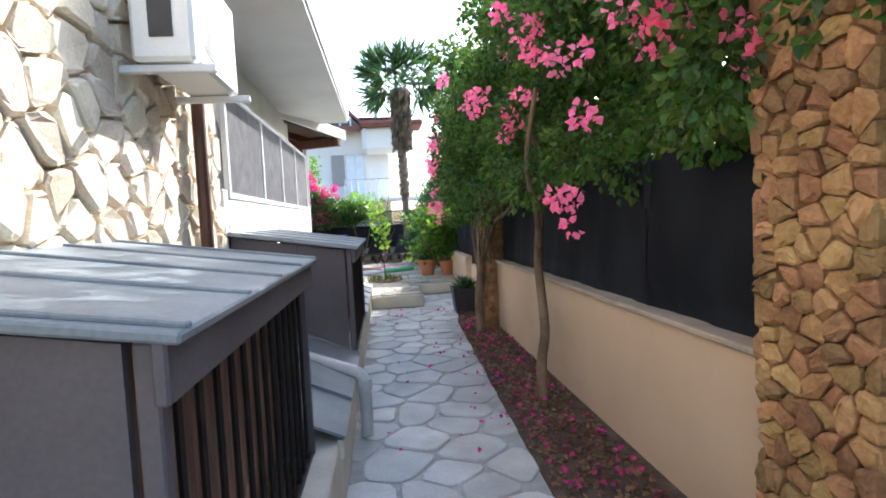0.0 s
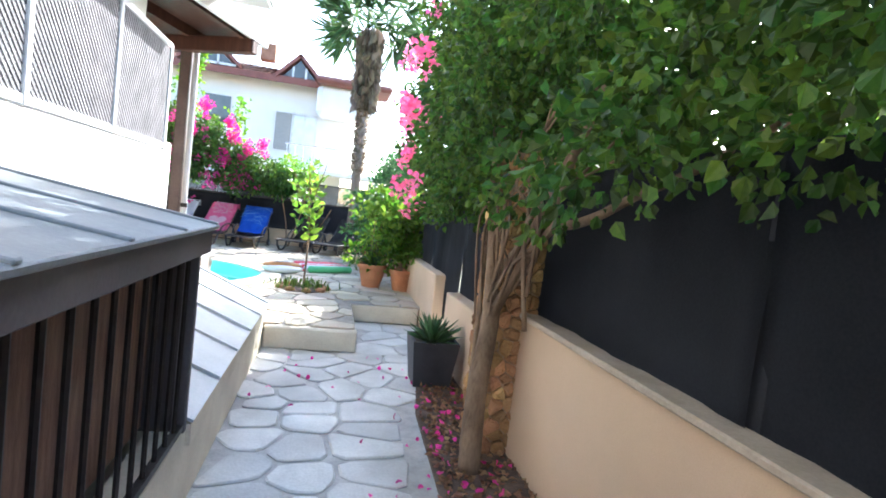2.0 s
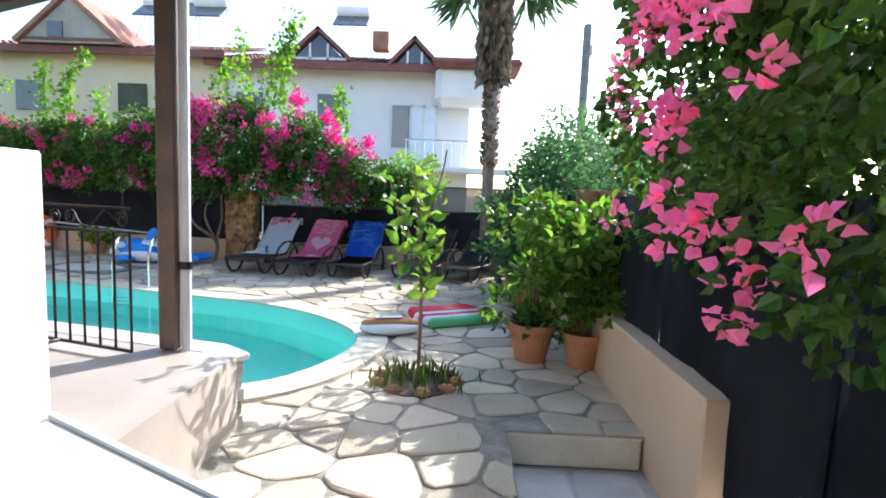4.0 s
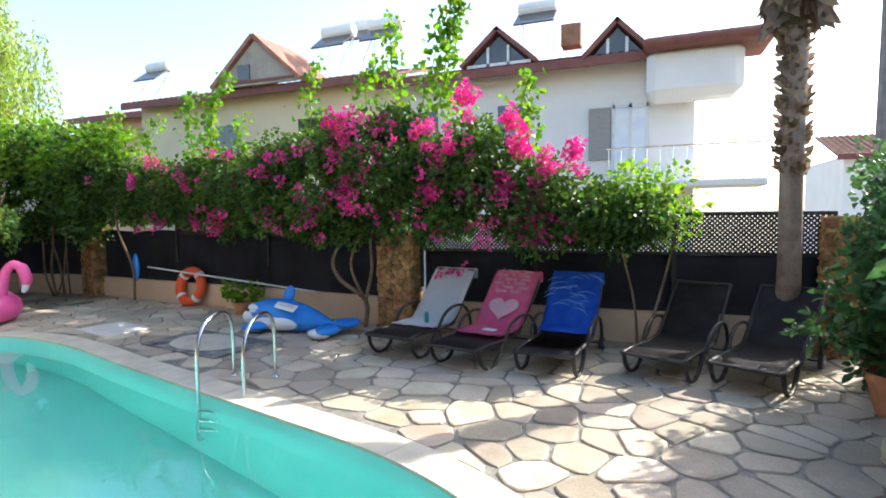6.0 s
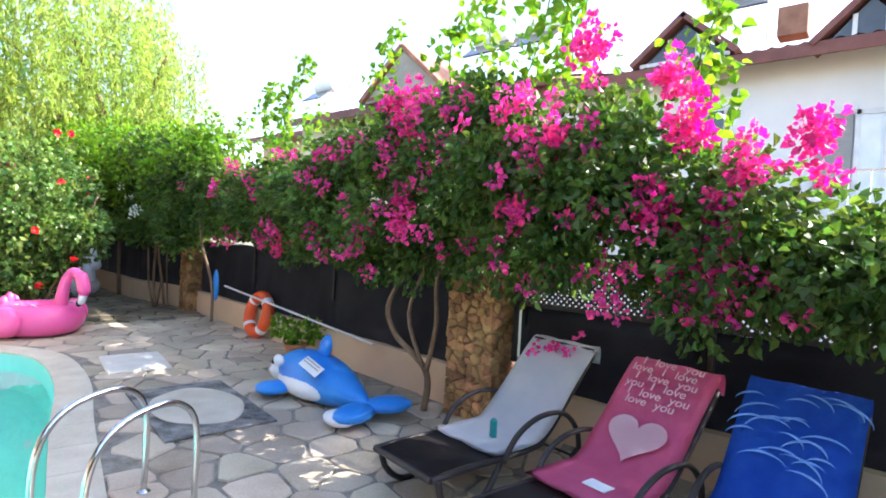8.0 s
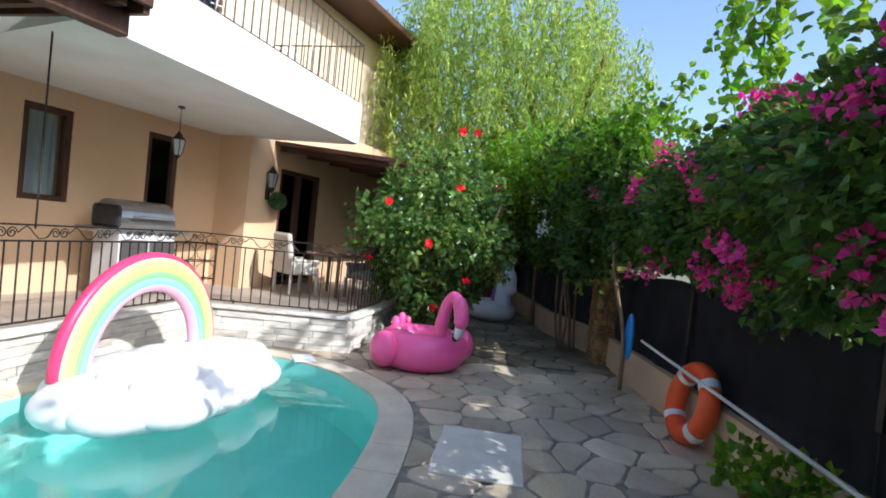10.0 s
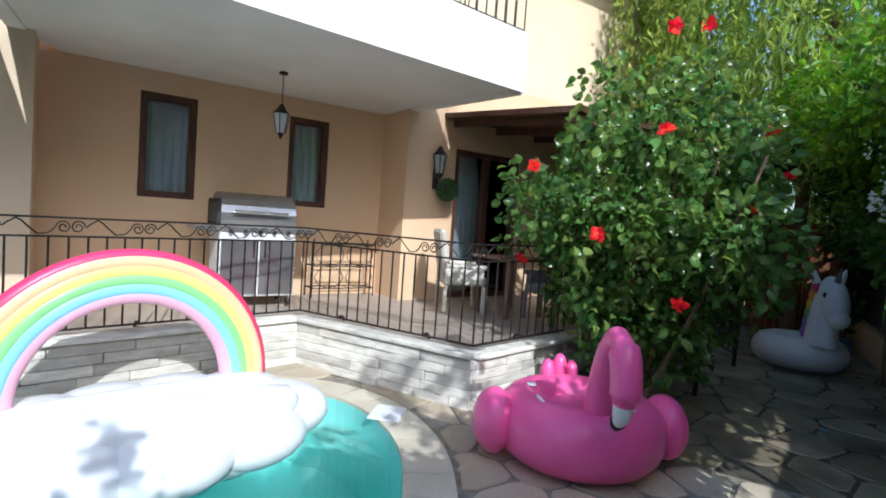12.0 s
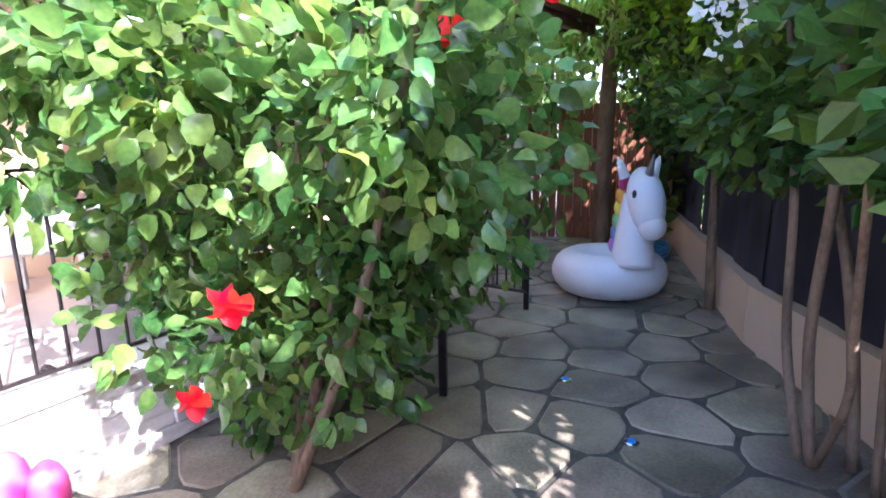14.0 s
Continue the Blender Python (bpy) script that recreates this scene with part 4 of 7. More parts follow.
# porch roofs of dark timber
porch = thing("porch_roof", "dark timber porch roof with exposed rafters", "porch roof", m=HOUSE_M.copy())
part("deck_boards", boxm((-5.7, -2.1, 3.62), (8.7, 3.2, 0.08), Matrix.Rotation(radians(3), 4, "X")), WOOD, porch)
part("front_beam", boxm((-5.7, -3.45, 3.32), (8.7, 0.12, 0.18), bev=0.01), WOOD, porch)
part("front_fascia", boxm((-5.7, -3.72, 3.50), (8.7, 0.04, 0.16), bev=0.01), WOOD, porch)
part("end_fascia", boxm((-1.37, -2.1, 3.56), (0.05, 3.2, 0.2), Matrix.Rotation(radians(3), 4, "X")), WOOD, porch)
part("end_fascia", boxm((-10.03, -2.1, 3.56), (0.05, 3.2, 0.2), Matrix.Rotation(radians(3), 4, "X")), WHITE, porch)
for k in range(12):
    part("rafter", boxm((-9.9 + k * 0.76, -2.1, 3.52), (0.07, 3.15, 0.12), Matrix.Rotation(radians(3), 4, "X")), WOOD, porch)
post = thing("porch_post", "dark brown painted steel post with a downpipe", "post", m=pose(-1.98, 9.32, TERRACE))
part("column", boxm((0, 0, 1.28), (0.13, 0.13, 2.56), bev=0.012), POSTPAINT, post)
part("downpipe", tube([(0.11, -0.02, -0.45), (0.11, -0.02, 2.5)], 0.035, 10), PIPE, post)
part("clip", tube([(0.11, -0.02, 0.55), (0.11, -0.02, 0.6)], 0.043, 10), IRON, post)
chain = thing("support_rod", "thin dark rod hanging from the porch roof corner", "rod", m=HOUSE_M @ Matrix.Translation((-1.2, -2.4, 0)))
part("rod", tube([(0, 0, 1.73), (0, 0, 3.5)], 0.008, 6), IRON, chain)
porch2 = thing("porch_roof", "dark timber canopy over the terrace door", "porch roof", m=HOUSE_M.copy())
part("deck_boards", boxm((6.3, -1.9, 3.3), (5.2, 2.6, 0.07), Matrix.Rotation(radians(5), 4, "X")), WOOD, porch2)
part("front_beam", boxm((6.3, -3.1, 3.12), (5.2, 0.1, 0.16), bev=0.01), WOOD, porch2)
for k in range(7):
    part("rafter", boxm((3.9 + k * 0.8, -1.9, 3.22), (0.06, 2.5, 0.1), Matrix.Rotation(radians(5), 4, "X")), WOOD, porch2)

# ---- neighbouring houses ----


def neighbour(name, x0, x1, y, ztop, mt, label):
    t = thing(name, label, "house", m=pose((x0 + x1) / 2, y, -1.6))
    W, H2 = x1 - x0, ztop + 1.6
    part("wall", boxm((0, 4, H2 / 2), (W, 8, H2)), mt, t)
    return t, W, H2


def roof_slope(t, w, d, z, rise, ov):
    """A tiled roof slope that rises from its eave, with fascia."""
    bm = bmesh.new()
    n = int(w / 0.32)
    rows = 14
    for r in range(rows):
        for k in range(n):
            x = -w / 2 + (k + 0.5) * w / n
            y0, y1 = -ov + (d + ov) * r / rows, -ov + (d + ov) * (r + 1.15) / rows
            za, zb = z + rise * r / rows + 0.06, z + rise * (r + 1) / rows + 0.03
            v = [bm.verts.new(p) for p in ((x - 0.15, y0, za), (x, y0, za + 0.06), (x + 0.15, y0, za), (x + 0.15, y1, zb), (x, y1, zb + 0.06), (x - 0.15, y1, zb))]
            bm.faces.new((v[0], v[1], v[4], v[5]))
            bm.faces.new((v[1], v[2], v[3], v[4]))
    roof = part("roof", bm, ROOFTILE, t, "weathered red-brown tiles")
    part("roof_board", boxm((0, (d - ov) / 2, z + rise / 2 - 0.03), (w, math.hypot(d + ov, rise), 0.06), Matrix.Rotation(math.atan2(rise, d + ov), 4, "X")), FASCIA, t)
    part("fascia", boxm((0, -ov, z - 0.08), (w, 0.06, 0.3), bev=0.01), FASCIA, t)
    return roof


def dormer(t, x, z, w, h, y=-0.5):
    """A gabled dormer with brown barge boards and a glazed triangle."""
    for sgn in (-1, 1):
        L = math.hypot(w / 2, h)
        a = math.atan2(h, w / 2)
        part("barge_board", boxm((x + sgn * w / 4, y + 1.2, z + h / 2 + 0.05), (L + 0.1, 2.6, 0.14), Matrix.Rotation(sgn * a, 4, "Y")), FASCIA, t)
    bm = bmesh.new()
    v = [bm.verts.new((x + p, y + 0.15, z + q)) for p, q in ((-w / 2 + 0.2, 0), (w / 2 - 0.2, 0), (0, h - 0.12))]
    bm.faces.new(v)
    g = part("glazing", bm, DARKGLASS, t)
    for p in (-w * 0.14, w * 0.14):
        part("glazing_bar", boxm((x + p, y + 0.11, z + h * 0.28), (0.09, 0.05, h * 0.58)), LATWHITE, t)
    part("glazing_sill", boxm((x, y + 0.11, z + 0.03), (w - 0.3, 0.05, 0.1)), LATWHITE, t)


nh, W, HH = neighbour("neighbour_house", -9.9, 0.15, 28.0, 6.9, NEIGH, "white two-storey house with brown-red eaves and dormers")
roof_slope(nh, W + 1.2, 4.4, HH - 0.05, 1.5, 0.9)
dormer(nh, -5.9 + 4.87, HH + 0.1, 2.5, 1.1, -0.9)
dormer(nh, -2.1 + 4.87, HH - 0.05, 2.0, 1.0, -0.9)
part("upper_bay", boxm((W / 2 - 0.1, -0.55, HH - 0.75), (2.6, 1.3, 1.5), bev=0.25), NEIGH, nh)
part("bay_eave", boxm((W / 2 + 0.2, -0.6, HH - 0.02), (3.4, 2.4, 0.28), bev=0.1), FASCIA, nh)
dr = part("balcony_door", boxm((3.15, -0.03, 1.6 + 4.35), (1.1, 0.08, 2.2)), CLOTH, nh)
for x in (2.63, 3.15, 3.67):
    part("door_frame", boxm((x, -0.06, 1.6 + 4.35), (0.1, 0.1, 2.3)), LATWHITE, nh)
part("door_frame", boxm((3.15, -0.06, 1.6 + 5.45), (1.1, 0.1, 0.12)), LATWHITE, nh)
part("shutter", boxm((2.2, -0.05, 1.6 + 4.6), (0.7, 0.07, 1.7), bev=0.01), mat("grey_shutter", (0.28, 0.27, 0.26), (0.36, 0.35, 0.33), 4, 0.7, stretch=(1, 1, 20)), nh)
part("balcony_slab", boxm((4.6, -0.75, 1.6 + 2.85), (4.4, 1.5, 0.22), bev=0.05), NEIGH, nh)
for k in range(12):
    part("baluster", tube([(2.6 + k * 0.36, -1.45, 1.6 + 2.95), (2.6 + k * 0.36, -1.45, 1.6 + 3.95)], 0.015, 5), STEEL, nh)
part("handrail", tube([(2.5, -1.45, 1.6 + 3.95), (6.8, -1.45, 1.6 + 3.95), (6.8, 0, 1.6 + 3.95)], 0.025, 6), STEEL, nh)
part("ground_window", boxm((1.7, -0.03, 1.6 + 1.6), (2.2, 0.08, 1.2)), DARKGLASS, nh)
part("window", boxm((-0.7, -0.03, 1.6 + 5.2), (1.1, 0.08, 1.2)), DARKGLASS, nh)
part("window", boxm((-4.1, -0.03, 1.6 + 5.2), (1.1, 0.08, 1.2)), DARKGLASS, nh)
part("downpipe", tube([(-2.3, -0.08, HH - 0.1), (-2.3, -0.08, 0)], 0.05, 8), NEIGH, nh)
part("chimney", boxm((1.0, 2.0, HH + 1.6), (0.7, 0.6, 0.8), bev=0.02), ROOFTILE, nh)

nb2, W2, HH2 = neighbour("neighbour_house", -23.0, -9.95, 27.6, 7.1, NEIGH_BEIGE, "pale yellow two-storey house with tiled roof")
roof_slope(nb2, W2 + 0.8, 4.4, HH2, 1.4, 0.7)
gx, gz = 0.9, HH2 + 0.1
for sgn in (-1, 1):
    part("barge_board", boxm((gx + sgn * 1.08, 0.4, gz + 0.95), (2.85, 3.0, 0.16), Matrix.Rotation(sgn * math.atan2(1.8, 2.1), 4, "Y")), ROOFTILE, nb2)
bm = bmesh.new()
v = [bm.verts.new((gx + p, y, gz + q)) for y in (-0.95, -0.8) for p, q in ((-2.0, 0), (2.0, 0), (0, 1.7))]
bm.faces.new(v[:3])
bm.faces.new(v[3:][::-1])
for i in range(3):
    bm.faces.new((v[i], v[3 + i], v[3 + (i + 1) % 3], v[(i + 1) % 3]))
part("gable_wall", bm, mat("bare_cement", (0.30, 0.27, 0.23), (0.42, 0.38, 0.32), 2.5, 0.9, bump=0.2), nb2, "bare grey-brown cement gable")
part("attic_window", boxm((gx - 0.55, -0.97, gz + 0.5), (0.6, 0.06, 0.6)), DARKGLASS, nb2)
part("gable_band", boxm((gx, -0.97, gz + 0.14), (3.7, 0.05, 0.1)), FASCIA, nb2)
for x in (-1.5, 2.8):
    part("window", boxm((x, -0.03, 1.6 + 5.3), (1.2, 0.08, 1.2)), DARKGLASS, nb2)
nb3, W3, HH3 = neighbour("neighbour_house", -32.0, -24.0, 31.0, 7.6, mat("salmon_render", (0.6, 0.36, 0.24), (0.68, 0.42, 0.3), 0.8, 0.9), "far salmon-coloured house with tiled roof")
roof_slope(nb3, W3 + 1.0, 4.4, HH3, 1.4, 0.7)
nb4, W4, HH4 = neighbour("neighbour_house", 9.0, 17.0, 46.0, 5.0, NEIGH, "distant white house with tiled roof")
roof_slope(nb4, W4 + 1.0, 4.0, HH4, 1.6, 0.7)


def water_heater(x, y, z):
    t = thing("solar_water_heater", "white solar water heater tank on a steel stand", "water heater", "rooftop heaters", m=pose(x, y, z))
    part("tank", tube([(-0.75, 0, 0.85), (-0.7, 0, 0.85), (0.7, 0, 0.85), (0.75, 0, 0.85)], [0.2, 0.28, 0.28, 0.2], 14), WHITE, t, smooth=False)
    part("collector", boxm((0, -0.55, 0.32), (1.5, 1.0, 0.06), Matrix.Rotation(radians(38), 4, "X")), DARKGLASS, t)
    for px in (-0.6, 0.6):
        part("stand_leg", tube([(px, 0.1, -0.9), (px, 0.1, 0.6)], 0.02, 5), GREYSTEEL, t)
        part("stand_leg", tube([(px, -0.95, -0.9), (px, 0.1, 0.62)], 0.02, 5), GREYSTEEL, t)
    return t


heater = water_heater(-13.2, 29.0, 8.75)
for x, y, z in ((-11.2, 29.4, 8.9), (-13.0, 30.5, 9.4), (-5.2, 30.4, 9.0), (-24.5, 30, 8.8)):
    copy_thing(heater, pose(x, y, z))

pole = thing("utility_pole", "grey wooden utility pole behind the fence", "pole", m=pose(4.3, 26.2, -1.6))
part("shaft", tube([(0, 0, 0), (0.05, 0, 9.9)], [0.19, 0.15], 10), mat("pole_wood", (0.16, 0.15, 0.15), (0.26, 0.24, 0.23), 4, 0.9, bump=0.3), pole)
part("insulator_box", boxm((0.2, 0, 9.0), (0.16, 0.16, 0.35), bev=0.02), PIPE, pole)
cable = thing("overhead_cable", "thin black overhead cable", "cable", m=pose(0, 0, 0))
part("wire", tube(spline([(4.3, 26.2, 8.2), (1.0, 27.0, 7.4), (-1.6, 27.0, 6.9)], 6), 0.012, 4), IRON, cable)

# ---- plants ----


def limbs(t, runs, mt=BARK, seg=7):
    for pts, r0, r1 in runs:
        p = spline(pts, 5)
        part("limb", tube(p, [r0 + (r1 - r0) * i / (len(p) - 1) for i in range(len(p))], seg), mt, t, smooth=True)


# flowering hedge over the pool fence
rng = np.random.default_rng(21)
hedge = thing("bougainvillea", "dense bougainvillea with magenta flowers over the dark fence", "climbing shrub", m=pose(0, 0, 0))
top_x = [-14.5, -13, -10, -7.8, -6.2, -4.5, -3.4, -2.8, -1.9, -1.2]
top_z = [3.5, 3.5, 3.2, 3.3, 3.7, 3.75, 3.6, 3.1, 2.45, 2.2]
bot_z = [1.9, 1.85, 1.85, 1.65, 1.5, 1.75, 1.6, 1.55, 1.55, 1.6]
swell = lambda x: np.interp(x, [-12.5, -11.5, -8.6, -7.2], [0.7, 0.35, 0.4, 1.0])
clumps = []
for x in np.arange(-14.3, -1.3, 0.24):
    zt, zb = np.interp(x, top_x, top_z), np.interp(x, top_x, bot_z)
    for _ in range(5):
        z = rng.uniform(zb + 0.25, zt - 0.2)
        clumps.append((x + rng.uniform(-0.25, 0.25), fence_y(x) - 0.28 * swell(x) - 0.42 * swell(x) * math.sin(math.pi * (z - zb) / (zt - zb)) + rng.uniform(-0.3, 0.3) * swell(x), z, *(rng.uniform(0.2, 0.42, 3))))
pos, ax = clump_points(clumps, 600, rng, 0.3)
ax = ax * 0.7 + np.array((0, -0.25, -0.45)) + rng.normal(size=ax.shape) * 0.35
part("crown", kites(pos, ax, 0.085, 0.36, rng), LEAF_B, hedge)
pos, ax = clump_points([(c[0], c[1] + 0.25, c[2], 0.3, 0.25, 0.3) for c in clumps[::2]], 380, rng, 0.1)
part("inner_leaves", kites(pos, rng.normal(size=pos.shape), 0.10, 0.42, rng), LEAF_B, hedge)
heads = []
for k in range(60):
    x = min(-2.7, rng.choice([rng.uniform(-12.5, -2.7), rng.normal(-4.4, 1.1), rng.uniform(-11, -6)]))
    zt, zb = np.interp(x, top_x, top_z), np.interp(x, top_x, bot_z)
    z = rng.uniform(zb + 0.15, zt)
    yy = fence_y(x) - 0.2 - 0.42 * swell(x) - 0.40 * swell(x) * math.sin(math.pi * (z - zb) / (zt - zb))
    for q in range(rng.integers(1, 5)):
        heads.append((x + rng.normal(0, 0.13), yy + rng.normal(0, 0.07), z - q * 0.09 + rng.normal(0, 0.05)))
for _ in range(12):
    x = rng.normal(-2.9, 0.5)
    heads.append((x, fence_y(x) - 0.8 + rng.normal(0, 0.06), rng.uniform(1.55, 2.2)))
# the heaviest clusters: along the fence, height, spread
for x, z, r in ((-9.4, 2.7, 0.12), (-7.9, 2.65, 0.2), (-7.25, 2.9, 0.18), (-8.6, 1.95, 0.16), (-5.42, 3.4, 0.26), (-5.3, 2.45, 0.2), (-3.95, 2.38, 0.18), (-3.7, 2.95, 0.14),
                (-3.4, 3.6, 0.18), (-2.65, 2.98, 0.17), (-2.88, 2.45, 0.22), (-2.5, 2.35, 0.12), (-2.3, 2.68, 0.14), (-2.8, 3.3, 0.14), (-1.95, 2.8, 0.15), (-2.35, 1.95, 0.2)):
    for _ in range(int(70 * r)):
        d = rng.normal(size=3) * (0.46, 0.34, 0.58) * r
        heads.append((x + d[0], fence_y(x) - 0.84 + d[1] + (0.4 if x < -7.2 else 0.0), z + d[2]))
pos, ax = flower_heads(heads, 24, 0.08, 0.05, rng)
tagged(part("blossom", kites(pos, ax, 0.05, 0.5, rng), BRACT, hedge, "bright magenta bracts"), kind="stuff")
limbs(hedge, [([(-5.35, 17.1, 0.25), (-5.3, 17.05, 0.7), (-5.75, 17.0, 1.05), (-5.85, 17.0, 1.4), (-5.4, 17.0, 1.9), (-4.8, 17.0, 2.0)], 0.04, 0.02),
              ([(-5.3, 17.05, 0.7), (-5.15, 17.0, 1.2), (-5.1, 16.95, 1.8), (-4.7, 17, 2.3)], 0.03, 0.018),
              ([(-5.3, 17.0, 0.75), (-5.5, 16.95, 1.3), (-5.2, 16.9, 1.9)], 0.025, 0.015),
              ([(-11.4, 17.75, 0.3), (-11.35, 17.7, 1.0), (-11.6, 17.6, 1.8), (-11.5, 17.5, 2.4)], 0.03, 0.02),
              ([(-13.9, 17.9, 0.3), (-13.9, 17.8, 1.1), (-14.2, 17.7, 2.0)], 0.03, 0.02), ([(-13.7, 17.9, 0.3), (-13.6, 17.8, 1.3), (-13.3, 17.7, 2.2)], 0.02, 0.012)])

# light-green vine shoots that stand up above the hedge
vine = thing("climbing_vine", "pale green vine shoots rising above the hedge", "vine", m=pose(0, 0, 0))
rng = np.random.default_rng(22)
P_, A_ = [], []
for x, h in [(-12.6, 0.8), (-11.9, 1.2), (-10.9, 1.0), (-9.4, 1.5), (-9.1, 1.7), (-8.9, 1.3), (-8.0, 0.8), (-6.5, 1.2), (-5.4, 1.0), (-4.7, 1.6), (-4.4, 2.0), (-4.1, 1.8), (-3.9, 1.4), (-2.9, 1.1), (-2.7, 0.9)]:
    z0 = np.interp(x, top_x, top_z) - 0.2
    lean = rng.uniform(-0.1, 0.45)
    pts = [Vector((x + lean * k / 8 * h, fence_y(x) - 0.3 + 0.08 * math.sin(k), z0 + h * k / 8)) for k in range(9)]
    part("stem", tube(pts, 0.008, 4), LEAF_V, vine)
    for k in range(int(85 * h)):
        i = rng.uniform(0, 7.99)
        p = pts[int(i)].lerp(pts[int(i) + 1], i % 1)
        P_.append(np.array(p) + rng.normal(0, 0.06 + 0.10 * (1 - i / 8), 3))
        A_.append(rng.normal(size=3) + (0, 0, -0.4))
part("leaves", kites(np.array(P_), np.array(A_), 0.11, 0.42, rng), LEAF_V, vine)
rng = np.random.default_rng(23)
arch = thing("climbing_vine", "bright green vine mass above the shaded fence", "vine", m=pose(0, 0, 0))
pos, ax = clump_points(scatter_clumps((-19.0, -11.8, 17.5, 18.4, 2.3, 3.9), 70, 0.42, rng), 330, rng, 0.3)
part("crown", kites(pos, ax + rng.normal(size=ax.shape) * 0.5 + (0, 0, -0.3), 0.10, 0.4, rng), LEAF_V, arch)
pos, ax = clump_points(scatter_clumps((-19.0, -12.5, 17.5, 18.3, 1.9, 3.7), 110, 0.42, rng), 330, rng, 0.2)
part("inner_leaves", kites(pos, ax + rng.normal(size=ax.shape) * 0.5, 0.11, 0.42, rng), LEAF_B, arch)
pos, ax = clump_points(scatter_clumps((-19.5, -14.5, 16.7, 18.4, 3.1, 4.4), 60, 0.42, rng), 260, rng, 0.2)
part("overhanging_leaves", kites(pos, ax + rng.normal(size=ax.shape) * 0.5 + (0, 0, -0.3), 0.11, 0.42, rng), LEAF_V, arch)
pos, ax = flower_heads([(-13.9 + rng.normal(0, 0.7), 17.15 + rng.normal(0, 0.1), 2.5 + rng.normal(0, 0.35)) for _ in range(9)], 10, 0.08, 0.05, rng)
part("white_blossom", kites(pos, ax, 0.04, 0.5, rng), WHITEFLOWER, arch)
limbs(arch, [([(-13.95, 17.75, 0.26), (-14.0, 17.7, 0.9), (-13.7, 17.6, 1.7), (-13.6, 17.5, 2.4)], 0.03, 0.018), ([(-14.0, 17.72, 0.26), (-14.2, 17.68, 0.8), (-14.1, 17.6, 1.6), (-14.4, 17.6, 2.4)], 0.028, 0.015),
             ([(-13.9, 17.75, 0.3), (-13.5, 17.65, 0.8), (-13.2, 17.5, 1.2), (-12.8, 17.3, 1.7)], 0.02, 0.012), ([(-16.45, 17.85, 0.26), (-16.4, 17.8, 1.3), (-16.0, 17.7, 2.4)], 0.05, 0.03)])

# shrub at the east end of the fence
shrub = thing("shrub", "leafy green shrub against the lattice", "shrub", m=pose(0, 0, 0))
pos, ax = clump_points(scatter_clumps((-1.75, -0.45, 17.0, 17.3, 1.75, 2.55), 22, 0.24, rng), 260, rng, 0.3)
part("crown", kites(pos, ax + rng.normal(size=ax.shape) * 0.5, 0.075, 0.38, rng), LEAF_V, shrub)
limbs(shrub, [([(-1.2, 17.15, 0.25), (-1.25, 17.1, 0.9), (-1.5, 17.1, 1.9)], 0.02, 0.012), ([(-1.15, 17.15, 0.25), (-0.95, 17.1, 0.9), (-0.7, 17.1, 2.0)], 0.025, 0.012)])
ev = thing("shrub", "dark green shrubs along the side wall", "shrub", m=pose(0, 0, 0))
pos, ax = clump_points(scatter_clumps((1.05, 1.8, 12.4, 16.4, 0.7, 2.6), 60, 0.42, rng), 300, rng, 0.3)
part("crown", kites(pos, ax + rng.normal(size=ax.shape) * 0.5, 0.08, 0.36, rng), LEAF_D, ev)
pos, ax = clump_points(scatter_clumps((1.5, 3.2, 13.5, 18.5, 1.6, 3.2), 30, 0.5, rng), 200, rng, 0.3)
part("crown", kites(pos, ax + rng.normal(size=ax.shape) * 0.5, 0.09, 0.36, rng), LEAF_D, ev)
for k in range(5):
    limbs(ev, [([(1.25, 12.6 + k * 0.8, 0.25), (1.3, 12.6 + k * 0.8, 0.9), (1.4, 12.7 + k * 0.8, 1.7)], 0.03, 0.015)])

# bougainvillea that roofs the alley
rng = np.random.default_rng(31)
canopy = thing("bougainvillea", "bougainvillea arching over the alley with pink flowers", "climbing shrub", m=pose(0, 0, 0))
clumps = []
for y in np.arange(-1.6, 9.6, 0.2):
    reach = np.interp(y, [-1.6, 0.5, 3, 5, 7, 9.6], [0.95, 0.75, 0.5, 0.42, 0.55, 0.85])
    low = np.interp(y, [-1.6, 0.3, 2.5, 4.5, 6.2, 9.6], [1.95, 1.95, 1.85, 1.75, 1.75, 1.6])
    for _ in range(6):
        z = rng.uniform(low, 4.3)
        inner = reach + 0.55 * abs((z - 2.9) / 1.4) ** 2 * 0.5
        clumps.append((rng.uniform(inner + 0.15, 1.95), y + rng.uniform(-0.2, 0.2), z, *(rng.uniform(0.18, 0.36, 3))))
pos, ax = clump_points(clumps, 900, rng, 0.3)
keep = pos[:, 0] > 0.28
pos, ax = pos[keep], ax[keep]
part("crown", kites(pos, ax * 0.6 + rng.normal(size=ax.shape) * 0.4 + (-0.2, 0, -0.5), 0.06, 0.40, rng), LEAF_B, canopy)
pos, ax = clump_points(scatter_clumps((1.7, 2.8, -2.5, 10.5, 1.9, 4.3), 210, 0.45, rng), 170, rng, 0.2)
part("inner_leaves", kites(pos, rng.normal(size=pos.shape), 0.12, 0.42, rng), LEAF_B, canopy)
heads = []
